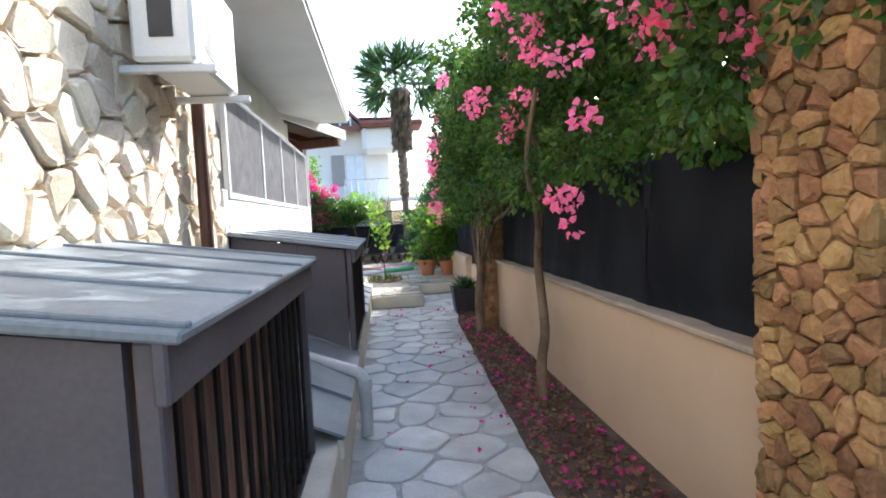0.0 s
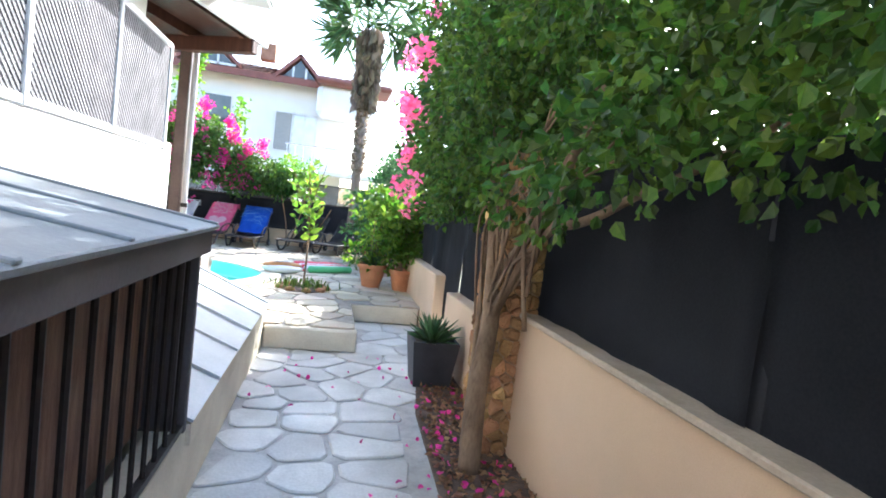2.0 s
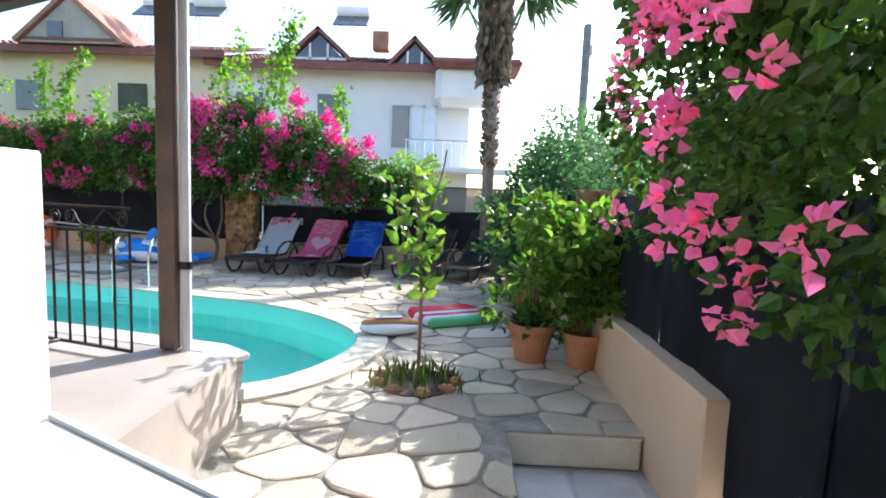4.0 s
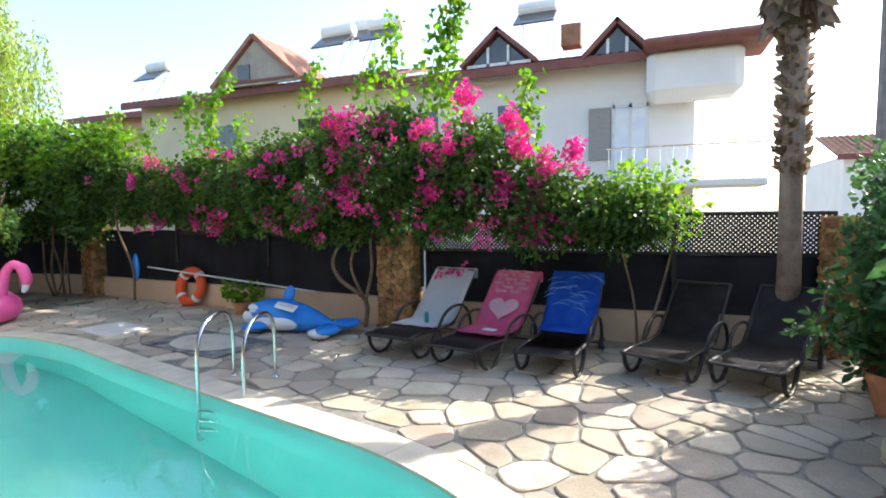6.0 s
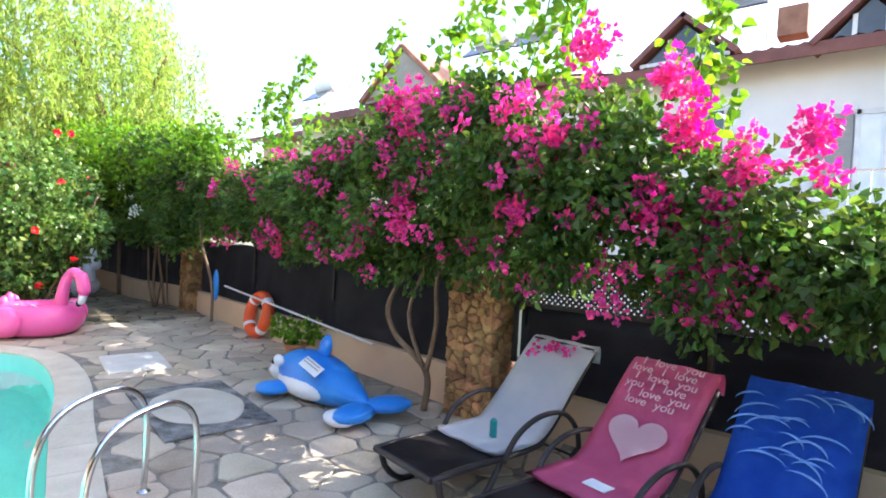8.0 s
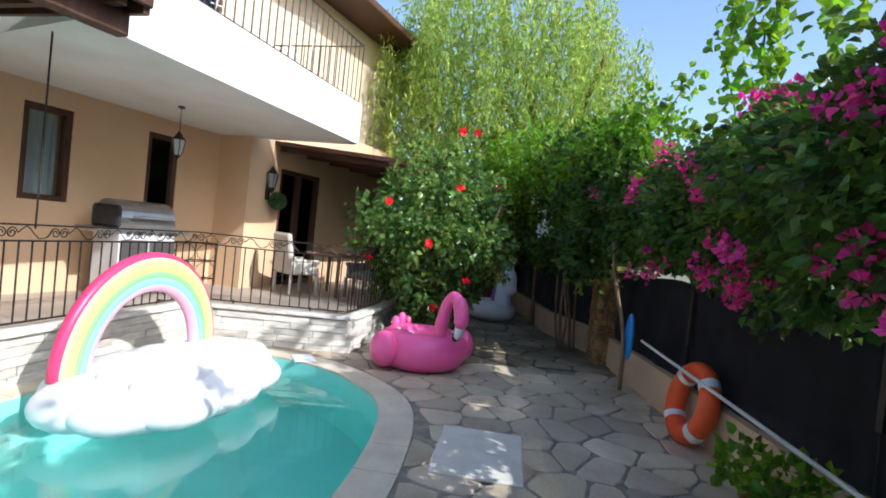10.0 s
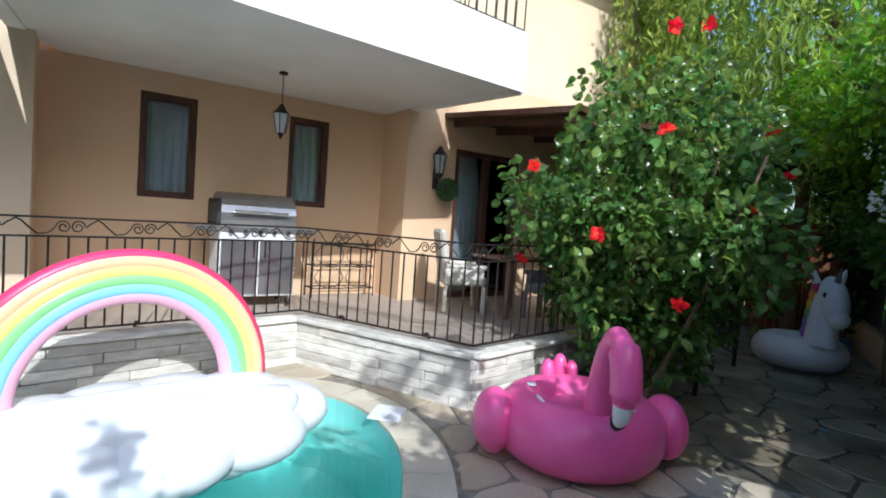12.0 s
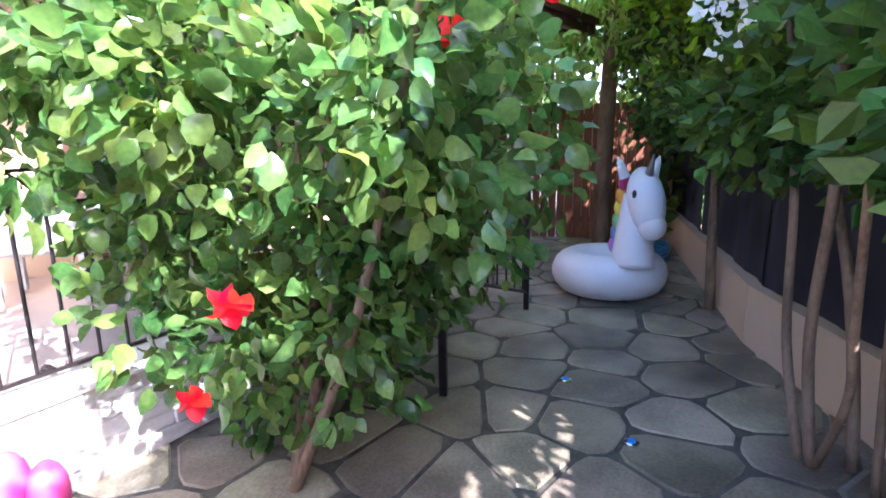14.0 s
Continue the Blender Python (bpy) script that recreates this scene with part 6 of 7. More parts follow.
TOWELP = [(0.55, 0.345), (0.95, 0.335), (1.12, 0.36), (1.28, 0.50), (1.48, 0.72), (1.68, 0.93), (1.82, 1.06), (1.86, 1.0), (1.85, 0.9)]
BACK = Matrix.Translation((0, 1.30, 0.565)) @ Matrix.Rotation(radians(46.5), 4, "X")
for k, (mt, label) in enumerate(((TOWEL_W, "white beach towel with pink flowers draped over the lounger"), (TOWEL_P, "pink beach towel with pale lettering and a heart"), (TOWEL_B, "blue beach towel with leaping dolphin shapes"))):
    x, y, a = places[k]
    t = thing("beach_towel", label, "towel", "towels on the loungers", m=pose(x, y, DECK, 0, 0, a) @ LOW)
    part("cloth", strip(TOWELP if k < 2 else TOWELP[1:], 0.345, 0.008, 0.03, 0.006), mt, t, smooth=True)
    if k == 0:
        rng = np.random.default_rng(3)
        pos, ax = flower_heads([(rng.uniform(-0.26, 0.26), 0.62 + rng.normal(0, 0.05), 0.012) for _ in range(9)], 9, 0.045, 0.03, rng)
        pos[:, 2] = 0.035
        ax[:, 2] *= 0.1
        f = part("flower_print", kites(pos, ax, 0.045, 0.5, rng, 0.02), BRACT, t)
        f.matrix_local = BACK
        part("bottle", tube([(0.05, 0.86, 0.36), (0.05, 0.86, 0.50), (0.05, 0.86, 0.52)], [0.03, 0.03, 0.015], 12), mat("teal_plastic", (0.01, 0.22, 0.22), (0.02, 0.3, 0.3), 5, 0.3), None)
        tagged(bpy.data.objects["bottle"], "small teal plastic bottle on the white towel", "bottle")
        bpy.data.objects["bottle"].matrix_world = pose(x, y, DECK, 0, 0, a) @ LOW
    elif k == 1:
        for r, tx in enumerate(("I love you", "love I love", "I love you", "you I love", "I love you", "love you")):
            at_x = -0.026 * len(tx) + 0.02 * (-1) ** r
            for wd in tx.split():
                words(wd, 0.1, TOWEL_LP, t, BACK @ Matrix.Translation((at_x + 0.026 * len(wd), 0.66 - r * 0.075, 0.036)))
                at_x += 0.052 * (len(wd) + 0.8)
        bm = bmesh.new()
        v = [bm.verts.new((0.22 * math.sin(q) ** 3, 0.02 + 0.013 * (13 * math.cos(q) - 5 * math.cos(2 * q) - 2 * math.cos(3 * q) - math.cos(4 * q)), 0.038)) for q in [i * 2 * math.pi / 40 for i in range(40)]]
        bm.faces.new(v[::-1])
        bmesh.ops.solidify(bm, geom=bm.faces[:], thickness=0.002)
        hrt = part("heart_print", bm, TOWEL_LP, t)
        hrt.matrix_local = BACK @ Matrix.Translation((0, -0.0, 0))
        card = thing("paper_card", "small white card on the pink towel", "card", m=pose(x, y, DECK, 0, 0, a) @ LOW @ Matrix.Translation((0.05, 0.82, 0.378)))
        part("sheet", boxm((0, 0, 0), (0.17, 0.11, 0.006)), TOWEL_W, card)
    else:
        rng = np.random.default_rng(4)
        for q in range(22):
            u, w, s = rng.uniform(-0.2, 0.18), rng.uniform(-0.12, 0.6), rng.uniform(0.06, 0.15)
            pts = [(u + s * math.cos(0.4 + 2.3 * i / 9), w + s * 0.7 * math.sin(0.4 + 2.3 * i / 9), 0.036) for i in range(10)]
            o = part("dolphin_shape", add_tube(bmesh.new(), pts, [0.002 + 0.008 * math.sin(math.pi * i / 9) ** 1.5 for i in range(10)], 5), TOWEL_LB, t)
            o.matrix_local = BACK @ Matrix.Translation((0, 0, 0.024)) @ Matrix.Diagonal((1, 1, 0.3, 1)) @ Matrix.Rotation(0.5 * math.sin(q * 2.1), 4, "Z")

# ---- things on the deck ----
ring = thing("lifebuoy", "orange lifebuoy with white bands leaning on the wall", "lifebuoy", m=pose(-9.8, 17.68, DECK) @ rz(-5) @ Matrix.Rotation(radians(-12), 4, "X") @ Matrix.Scale(1.15, 4))
circ = [(0.27 * math.cos(k * math.pi / 24), 0, 0.36 + 0.27 * math.sin(k * math.pi / 24)) for k in range(48)]
part("ring", tube(circ, 0.085, 14, True), ORANGE, ring, smooth=True)
for q in range(4):
    a0 = q * math.pi / 2 + math.pi / 4
    part("white_band", tube([(0.27 * math.cos(a0 + d), 0, 0.36 + 0.27 * math.sin(a0 + d)) for d in np.linspace(-0.12, 0.12, 5)], 0.088, 14), WHITEVINYL, ring)

whale = thing("inflatable_whale", "blue and white inflatable killer whale on the paving", "pool float", m=pose(-6.35, 16.55, DECK) @ rz(-8))
body = ellipsoid((0, 0, 0), (0.88, 0.36, 0.27), 28, 16)
for v in body.verts:
    k = (v.co.x + 0.88) / 1.76
    v.co.y *= 1.1 - 0.75 * k ** 2
    v.co.z = v.co.z * (1.05 - 0.6 * k ** 2) + 0.27 - 0.10 * k
part("body", body, BLUEVINYL, whale, smooth=True)
part("belly", ellipsoid((-0.15, -0.20, 0.17), (0.5, 0.18, 0.14), 18, 10), WHITEVINYL, whale, smooth=True)
part("chin", ellipsoid((-0.72, -0.12, 0.20), (0.2, 0.2, 0.12), 14, 8), WHITEVINYL, whale, smooth=True)
part("eye_patch", ellipsoid((-0.55, -0.30, 0.36), (0.11, 0.05, 0.07), 12, 8), WHITEVINYL, whale, smooth=True)
part("eye", ellipsoid((-0.62, -0.335, 0.34), (0.03, 0.02, 0.03), 8, 6), BLACKVINYL, whale)
part("dorsal_fin", ellipsoid((-0.12, 0.05, 0.54), (0.11, 0.05, 0.19), 12, 10, Matrix.Rotation(radians(28), 4, "Y")), BLUEVINYL, whale, smooth=True)
part("flipper", ellipsoid((-0.35, -0.45, 0.12), (0.2, 0.2, 0.07), 14, 8, rz(25)), BLUEVINYL, whale, smooth=True)
part("flipper", ellipsoid((-0.3, 0.42, 0.12), (0.2, 0.18, 0.07), 14, 8), BLUEVINYL, whale, smooth=True)
part("tail_fluke", ellipsoid((0.92, -0.2, 0.14), (0.18, 0.26, 0.08), 14, 8, rz(20)), BLUEVINYL, whale, smooth=True)
part("tail_fluke", ellipsoid((0.92, 0.2, 0.16), (0.18, 0.26, 0.08), 14, 8, rz(-20)), BLUEVINYL, whale, smooth=True)
part("fluke_underside", ellipsoid((0.86, -0.33, 0.10), (0.2, 0.14, 0.07), 14, 8), WHITEVINYL, whale, smooth=True)
part("printed_label", boxm((0.12, -0.25, 0.43), (0.46, 0.012, 0.13), Matrix.Rotation(radians(-52), 4, "X") @ Matrix.Rotation(radians(8), 4, "Y")), WHITEVINYL, whale)
for k in range(3):
    part("label_bar", boxm((0.12, -0.255 - 0.02 * k + 0.02, 0.445 + 0.03 * (1 - k) - 0.003), (0.38, 0.006, 0.012), Matrix.Rotation(radians(-52), 4, "X") @ Matrix.Rotation(radians(8), 4, "Y")), mat("grey_print", (0.3, 0.34, 0.4), (0.36, 0.4, 0.46), 5, 0.5), whale)

slab = thing("access_cover", "square pale concrete cover in the paving", "cover", m=pose(-9.15, 15.6, DECK + 0.02) @ rz(-12))
part("plate", boxm((0, 0, 0.0), (1.0, 0.72, 0.03), bev=0.01), mat("pale_concrete", (0.60, 0.57, 0.50), (0.74, 0.71, 0.64), 4, 0.8, bump=0.15), slab)
man = thing("manhole_cover", "worn pale concrete cover in a dark cracked surround", "cover", m=pose(-6.95, 15.4, DECK + 0.014) @ rz(-9))
part("surround", boxm((0, 0, 0.006), (1.65, 1.0, 0.02), bev=0.004), mat("dark_cracked_cement", (0.03, 0.03, 0.03), (0.36, 0.35, 0.32), 5, 0.9, bump=0.6), man)
disc = lathe([(0.62, 0.0), (0.63, 0.022), (0.60, 0.028)], 36)
for v in disc.verts:
    v.co.y *= 0.68
    v.co.x *= 1 + 0.05 * math.sin(5 * math.atan2(v.co.y, v.co.x))
part("lid", disc, COPING, man)
sk = thing("skimmer_lid", "white plastic skimmer lid beside the coping", "lid", m=pose(-11.72, 13.68, DECK + 0.03) @ rz(-70))
part("plate", boxm((0, 0, 0), (0.26, 0.32, 0.02), bev=0.006), WHITEVINYL, sk)

lad = thing("pool_ladder", "stainless steel pool ladder with two hoops", "ladder", m=pose(-5.15, 14.05, DECK) @ rz(14))
for x in (-0.25, 0.25):
    part("hoop", tube(spline([(x, 0.36, 0.0), (x, 0.36, 0.55), (x, 0.25, 0.74), (x, 0.05, 0.78), (x, -0.2, 0.70), (x, -0.33, 0.45), (x, -0.34, -0.1), (x, -0.36, -0.9), (x, -0.30, -1.0)], 6), 0.021, 12), STEEL, lad, smooth=True)
    part("foot_flange", lathe([(0.045, 0), (0.045, 0.012), (0.025, 0.025)], 14), STEEL, lad).matrix_local = Matrix.Translation((x, 0.36, 0.002))
for z in (-0.2, -0.45, -0.7):
    part("tread", boxm((0, -0.35, z), (0.5, 0.08, 0.025), bev=0.008), STEEL, lad)

pole_ = thing("pool_pole", "long pale cleaning pole resting along the wall", "pole", m=pose(0, 0, 0))
part("shaft", tube([(-11.0, 17.78, 1.02), (-6.5, 17.40, 0.74)], 0.017, 8), LATWHITE, pole_)
bag = thing("blue_net", "folded blue pool net hanging on the fence", "net", m=pose(-11.35, 17.78, 0.72))
part("net", ellipsoid((0, 0, 0.28), (0.09, 0.05, 0.3), 12, 10), BLUEVINYL, bag)

mel = thing("inflatable_watermelon", "red and white striped watermelon-slice lilo on the paving", "pool float", m=pose(-0.12, 12.65, DECK) @ rz(28) @ Matrix.Diagonal((0.66, 0.78, 0.8, 1)))
for k in range(7):
    y = -0.42 + k * 0.14
    L = 0.78 * math.cos((y + 0.0) * 1.1)
    part("tube", tube([(-L, y, 0.09), (-L + 0.05, y, 0.09), (L - 0.05, y, 0.09), (L, y, 0.09)], [0.03, 0.082, 0.082, 0.03], 12), GREENVINYL if k == 0 else (WHITEVINYL if k in (1, 3) else REDVINYL), mel, smooth=True)
piz = thing("inflatable_float", "brown and white bread-shaped pool float near the coping", "pool float", m=pose(-0.8, 11.82, DECK) @ rz(12))
part("body", ellipsoid((0, 0, 0.09), (0.36, 0.17, 0.09), 24, 12), WHITEVINYL, piz, smooth=True)
part("brown_roll", ellipsoid((0, 0, 0.14), (0.34, 0.12, 0.08), 24, 12), mat("brown_vinyl", (0.42, 0.18, 0.06), (0.52, 0.25, 0.09), 4, 0.3, bump=0.03), piz, "golden brown top", smooth=True)
part("printed_label", boxm((-0.02, -0.03, 0.222), (0.3, 0.09, 0.006), bev=0.002), WHITEVINYL, piz)
for k in range(2):
    part("label_mark", boxm((-0.12 + 0.02 * k, -0.05 + 0.05 * k, 0.226), (0.04, 0.03, 0.003)), TOWEL_LB, piz)
hose = thing("garden_hose", "coiled pale yellow garden hose", "hose", m=pose(0.75, 14.2, DECK))
part("coil", tube([((0.24 + 0.01 * math.sin(k)) * math.cos(k * 0.5), 0.24 * math.sin(k * 0.5), 0.03 + 0.003 * k) for k in range(50)], 0.014, 7), mat("yellow_hose", (0.5, 0.42, 0.2), (0.6, 0.52, 0.28), 5, 0.5), hose, smooth=True)

# ---- floats ----
fl = thing("inflatable_flamingo", "large hot-pink inflatable flamingo on the paving", "pool float", m=pose(-11.97, 15.2, DECK) @ rz(33) @ Matrix.Diagonal((0.77, 0.77, 0.86, 1)))
circ = [(0.52 * math.cos(k * math.pi / 18), 0.52 * math.sin(k * math.pi / 18), 0.30) for k in range(36)]
part("ring_body", tube(circ, 0.28, 18, True), PINKVINYL, fl, smooth=True)
part("seat_floor", ellipsoid((0, 0, 0.33), (0.5, 0.5, 0.16), 20, 10), PINKVINYL, fl, smooth=True)
neck = spline([(0.46, 0, 0.42), (0.50, 0, 0.75), (0.60, 0, 1.06), (0.76, 0, 1.19), (0.92, 0, 1.10), (0.99, 0, 0.92), (0.98, 0, 0.78)], 6)
part("neck", tube(neck, [0.135 - 0.045 * min(1, k / 14) + (0.03 if 22 < k < 34 else 0) for k in range(len(neck))], 16), PINKVINYL, fl, smooth=True)
part("beak", tube(spline([(0.98, 0, 0.80), (0.95, 0, 0.68), (0.87, 0, 0.60)], 4), [0.085, 0.083, 0.08, 0.075, 0.07, 0.06, 0.05, 0.035, 0.01], 12), WHITEVINYL, fl, smooth=True)
part("beak_tip", tube([(0.90, 0, 0.63), (0.86, 0, 0.585), (0.845, 0, 0.57)], [0.065, 0.045, 0.01], 12), BLACKVINYL, fl, smooth=True)
for y in (-0.82, 0.82):
    part("wing", ellipsoid((0.05, y, 0.32), (0.30, 0.20, 0.27), 18, 12), PINKVINYL, fl, smooth=True)
for k, (y, z) in enumerate(((-0.13, 0.54), (0.0, 0.60), (0.13, 0.54))):
    part("tail_plume", ellipsoid((-0.72, y, z), (0.09, 0.08, 0.14), 12, 10), PINKVINYL, fl, smooth=True)
for x, y, z in ((0.30, -0.44, 0.57), (0.45, 0.32, 0.58)):
    part("grab_handle", tube(spline([(x - 0.05, y, z), (x, y - 0.05, z + 0.035), (x + 0.05, y, z)], 4), 0.012, 6), WHITEVINYL, fl)
part("valve", lathe([(0.045, 0), (0.045, 0.012)], 14), WHITEVINYL, fl).matrix_local = Matrix.Translation((-0.1, -0.45, 0.585))

un = thing("inflatable_unicorn", "white inflatable unicorn ring with a dark horn", "pool float", m=pose(-17.0, 16.95, DECK) @ rz(22))
circ = [(0.06 + 0.36 * math.cos(k * math.pi / 18), 0.36 * math.sin(k * math.pi / 18), 0.22) for k in range(36)]
part("ring_body", tube(circ, 0.22, 16, True), WHITEVINYL, un, smooth=True)
part("neck", tube(spline([(0.45, 0.05, 0.35), (0.42, 0.08, 0.75), (0.40, 0.1, 1.05)], 6), [0.21 - 0.007 * k for k in range(13)], 16), WHITEVINYL, un, smooth=True)
part("head", ellipsoid((0.50, 0.13, 0.98), (0.19, 0.17, 0.34), 20, 14, Matrix.Rotation(radians(-22), 4, "Y")), WHITEVINYL, un, smooth=True)
part("muzzle", ellipsoid((0.62, 0.14, 0.76), (0.13, 0.13, 0.13), 16, 10), WHITEVINYL, un, smooth=True)
for y in (-0.03, 0.25):
    part("ear", tube([(0.38, y, 1.2), (0.37, y + (0.05 if y > 0 else -0.05), 1.34), (0.37, y + (0.07 if y > 0 else -0.07), 1.4)], [0.055, 0.035, 0.006], 10), WHITEVINYL, un)
part("horn", tube([(0.52, 0.13, 1.2), (0.58, 0.14, 1.42)], [0.05, 0.008], 10), mat("grey_horn", (0.16, 0.13, 0.13), (0.22, 0.19, 0.19), 8, 0.4), un)
part("eye", ellipsoid((0.56, -0.02, 1.06), (0.025, 0.02, 0.04), 8, 6), BLACKVINYL, un)
for k, c in enumerate(((0.7, 0.1, 0.3), (0.8, 0.4, 0.05), (0.75, 0.65, 0.1), (0.2, 0.5, 0.2), (0.2, 0.25, 0.6), (0.4, 0.15, 0.5))):
    part("mane_tuft", ellipsoid((0.26 - 0.03 * k, 0.02, 1.15 - 0.13 * k), (0.06, 0.05, 0.09), 10, 8), mat("mane_%s" % "abcdef"[k], c, tuple(min(1, q * 1.1) for q in c), 4, 0.35), un, smooth=True)
hs = thing("garden_hose", "blue garden hose coiled by the wall", "hose", m=pose(-18.6, 17.55, DECK))
part("coil", tube([((0.3 + 0.03 * math.sin(k * 1.3)) * math.cos(k * 0.5), 0.26 * math.sin(k * 0.5), 0.03 + 0.004 * k) for k in range(45)], 0.02, 7), mat("blue_hose", (0.03, 0.18, 0.35), (0.05, 0.25, 0.45), 5, 0.5), hs, smooth=True)

cl = thing("inflatable_rainbow_cloud", "white cloud island float with a rainbow arch in the pool", "pool float", m=pose(-10.22, 12.7, 0.14) @ rz(164))
base = ellipsoid((0, 0, 0.17), (1.2, 0.74, 0.30), 48, 18)
for v in base.verts:
    a = math.atan2(v.co.y, v.co.x)
    k = 1 + 0.07 * math.cos(7 * a) + 0.03 * math.sin(3 * a)
    v.co.x *= k
    v.co.y *= k
    if v.co.z > 0.3:
        v.co.z = 0.3 + (v.co.z - 0.3) * 0.6 + 0.02 * math.cos(v.co.y * 16)
part("cloud_base", base, WHITEVINYL, cl, smooth=True)
for x, y, r in ((-0.95, 0.15, 0.26), (-0.6, 0.48, 0.25), (-0.1, 0.6, 0.24), (0.4, 0.55, 0.25), (0.85, 0.35, 0.26), (1.0, -0.1, 0.26), (0.6, -0.5, 0.24), (0.0, -0.6, 0.24), (-0.6, -0.5, 0.25), (-0.95, -0.2, 0.24)):
    part("cloud_puff", ellipsoid((x * 0.9, y * 0.86, 0.20), (r * 1.75, r * 1.5, r * 0.84), 20, 12), WHITEVINYL, cl, smooth=True)
for y in (-0.36, -0.02):
    part("cushion_tube", tube([(-0.95, y, 0.36), (-0.88, y, 0.36), (-0.6, y, 0.37), (0.6, y, 0.37), (0.88, y, 0.36), (0.95, y, 0.36)], [0.04, 0.12, 0.155, 0.155, 0.12, 0.04], 16), WHITEVINYL, cl, smooth=True)
colours = [("red", (0.75, 0.05, 0.16)), ("peach", (0.80, 0.55, 0.32)), ("yellow", (0.80, 0.72, 0.22)), ("green", (0.28, 0.62, 0.25)), ("blue", (0.28, 0.62, 0.78)), ("pink", (0.80, 0.42, 0.55))]
widths = [0.03, 0.064, 0.066, 0.06, 0.056, 0.03]
R0 = 0.99
for (nm, c), w in zip(colours, widths):
    m_ = mat("arch_" + nm, c, tuple(min(1, q * 1.08) for q in c), 3, 0.35, bump=0.02)
    part("arch_band", tube([(R0 * math.cos(q * math.pi / 40), 0.36, 0.36 + R0 * 1.02 * math.sin(q * math.pi / 40)) for q in range(41)], 0.07 if w > 0.03 else 0.058, 12), m_, cl, smooth=True)
    R0 -= w

# ---- on the terrace ----
bbq = thing("gas_barbecue", "stainless gas barbecue with dark lid end and white cabinet", "barbecue", m=HOUSE_M @ Matrix.Translation((1.15, -0.62, TERRACE)))
part("cabinet", boxm((0, 0, 0.48), (0.85, 0.5, 0.72), bev=0.01), LATWHITE, bbq, "white enamelled cabinet")
for x in (-0.21, 0.21):
    d_ = part("door", boxm((x, -0.262, 0.46), (0.40, 0.02, 0.62), bev=0.006), GREYSTEEL, bbq)
    part("handle", boxm((x * 0.3, -0.285, 0.66), (0.02, 0.025, 0.2), bev=0.004), STEEL, d_)
part("shelf", boxm((0, 0, 0.88), (1.35, 0.52, 0.06), bev=0.01), GREYSTEEL, bbq)
lid = tube([(-0.42, 0.02, 1.02), (0.42, 0.02, 1.02)], 0.27, 20)
for v in lid.verts:
    v.co.z = max(0.91, v.co.z)
part("lid", lid, GREYSTEEL, bbq, smooth=False)
part("lid_end", boxm((-0.44, 0.0, 1.06), (0.04, 0.5, 0.3), bev=0.04), PLASTIC_DARK, bbq)
part("lid_handle", tube([(-0.3, -0.31, 1.08), (0.3, -0.31, 1.08)], 0.015, 8), STEEL, bbq)
for k in range(5):
    part("knob", tube([(-0.32 + 0.16 * k, -0.27, 0.86), (-0.32 + 0.16 * k, -0.30, 0.86)], 0.024, 12), PLASTIC_DARK, bbq)
for x in (-0.36, 0.36):
    part("caster", tube([(x, -0.2, 0.05), (x + 0.03, -0.2, 0.05)], 0.05, 12), PLASTIC_DARK, bbq)
    part("caster", tube([(x, 0.2, 0.05), (x + 0.03, 0.2, 0.05)], 0.05, 12), PLASTIC_DARK, bbq)

rack = thing("iron_rack", "low wrought-iron plant rack against the wall", "rack", m=HOUSE_M @ Matrix.Translation((2.45, -0.25, TERRACE)))
for z in (0.12, 0.42, 0.72):
    part("shelf_frame", tube([(-0.45, -0.12, z), (0.45, -0.12, z), (0.45, 0.12, z), (-0.45, 0.12, z)], 0.009, 5, True), IRON, rack)
    for k in range(6):
        part("shelf_wire", tube([(-0.4 + 0.16 * k, -0.12, z), (-0.4 + 0.16 * k, 0.12, z)], 0.005, 4), IRON, rack)
for x in (-0.45, 0.45):
    for y in (-0.12, 0.12):
        part("leg", tube([(x, y, 0), (x, y, 0.78)], 0.010, 5), IRON, rack)
for z in (0.27, 0.57):
    for x in (-0.22, 0.22):
        part("scroll_ring", tube([(x + 0.2 * math.cos(q * 0.5236), -0.125, z + 0.14 * math.sin(q * 0.5236)) for q in range(12)], 0.006, 4, True), IRON, rack)


def armchair(m, mt, label):
    t = thing("armchair", label, "armchair", "terrace armchairs", m=m)
    part("seat", boxm((0, 0, 0.40), (0.56, 0.56, 0.12), bev=0.03), mt, t)
    part("backrest", boxm((0, 0.27, 0.72), (0.56, 0.09, 0.62), Matrix.Rotation(radians(-10), 4, "X"), 0.03), mt, t)
    for x in (-0.29, 0.29):
        part("arm", boxm((x, 0.0, 0.58), (0.07, 0.54, 0.06), bev=0.02), mt, t)
        part("arm_panel", boxm((x, 0.02, 0.46), (0.05, 0.5, 0.2), bev=0.01), mt, t)
        for y in (-0.24, 0.25):
            part("leg", boxm((x, y, 0.17), (0.05, 0.05, 0.34), bev=0.008), mt, t)
    return t


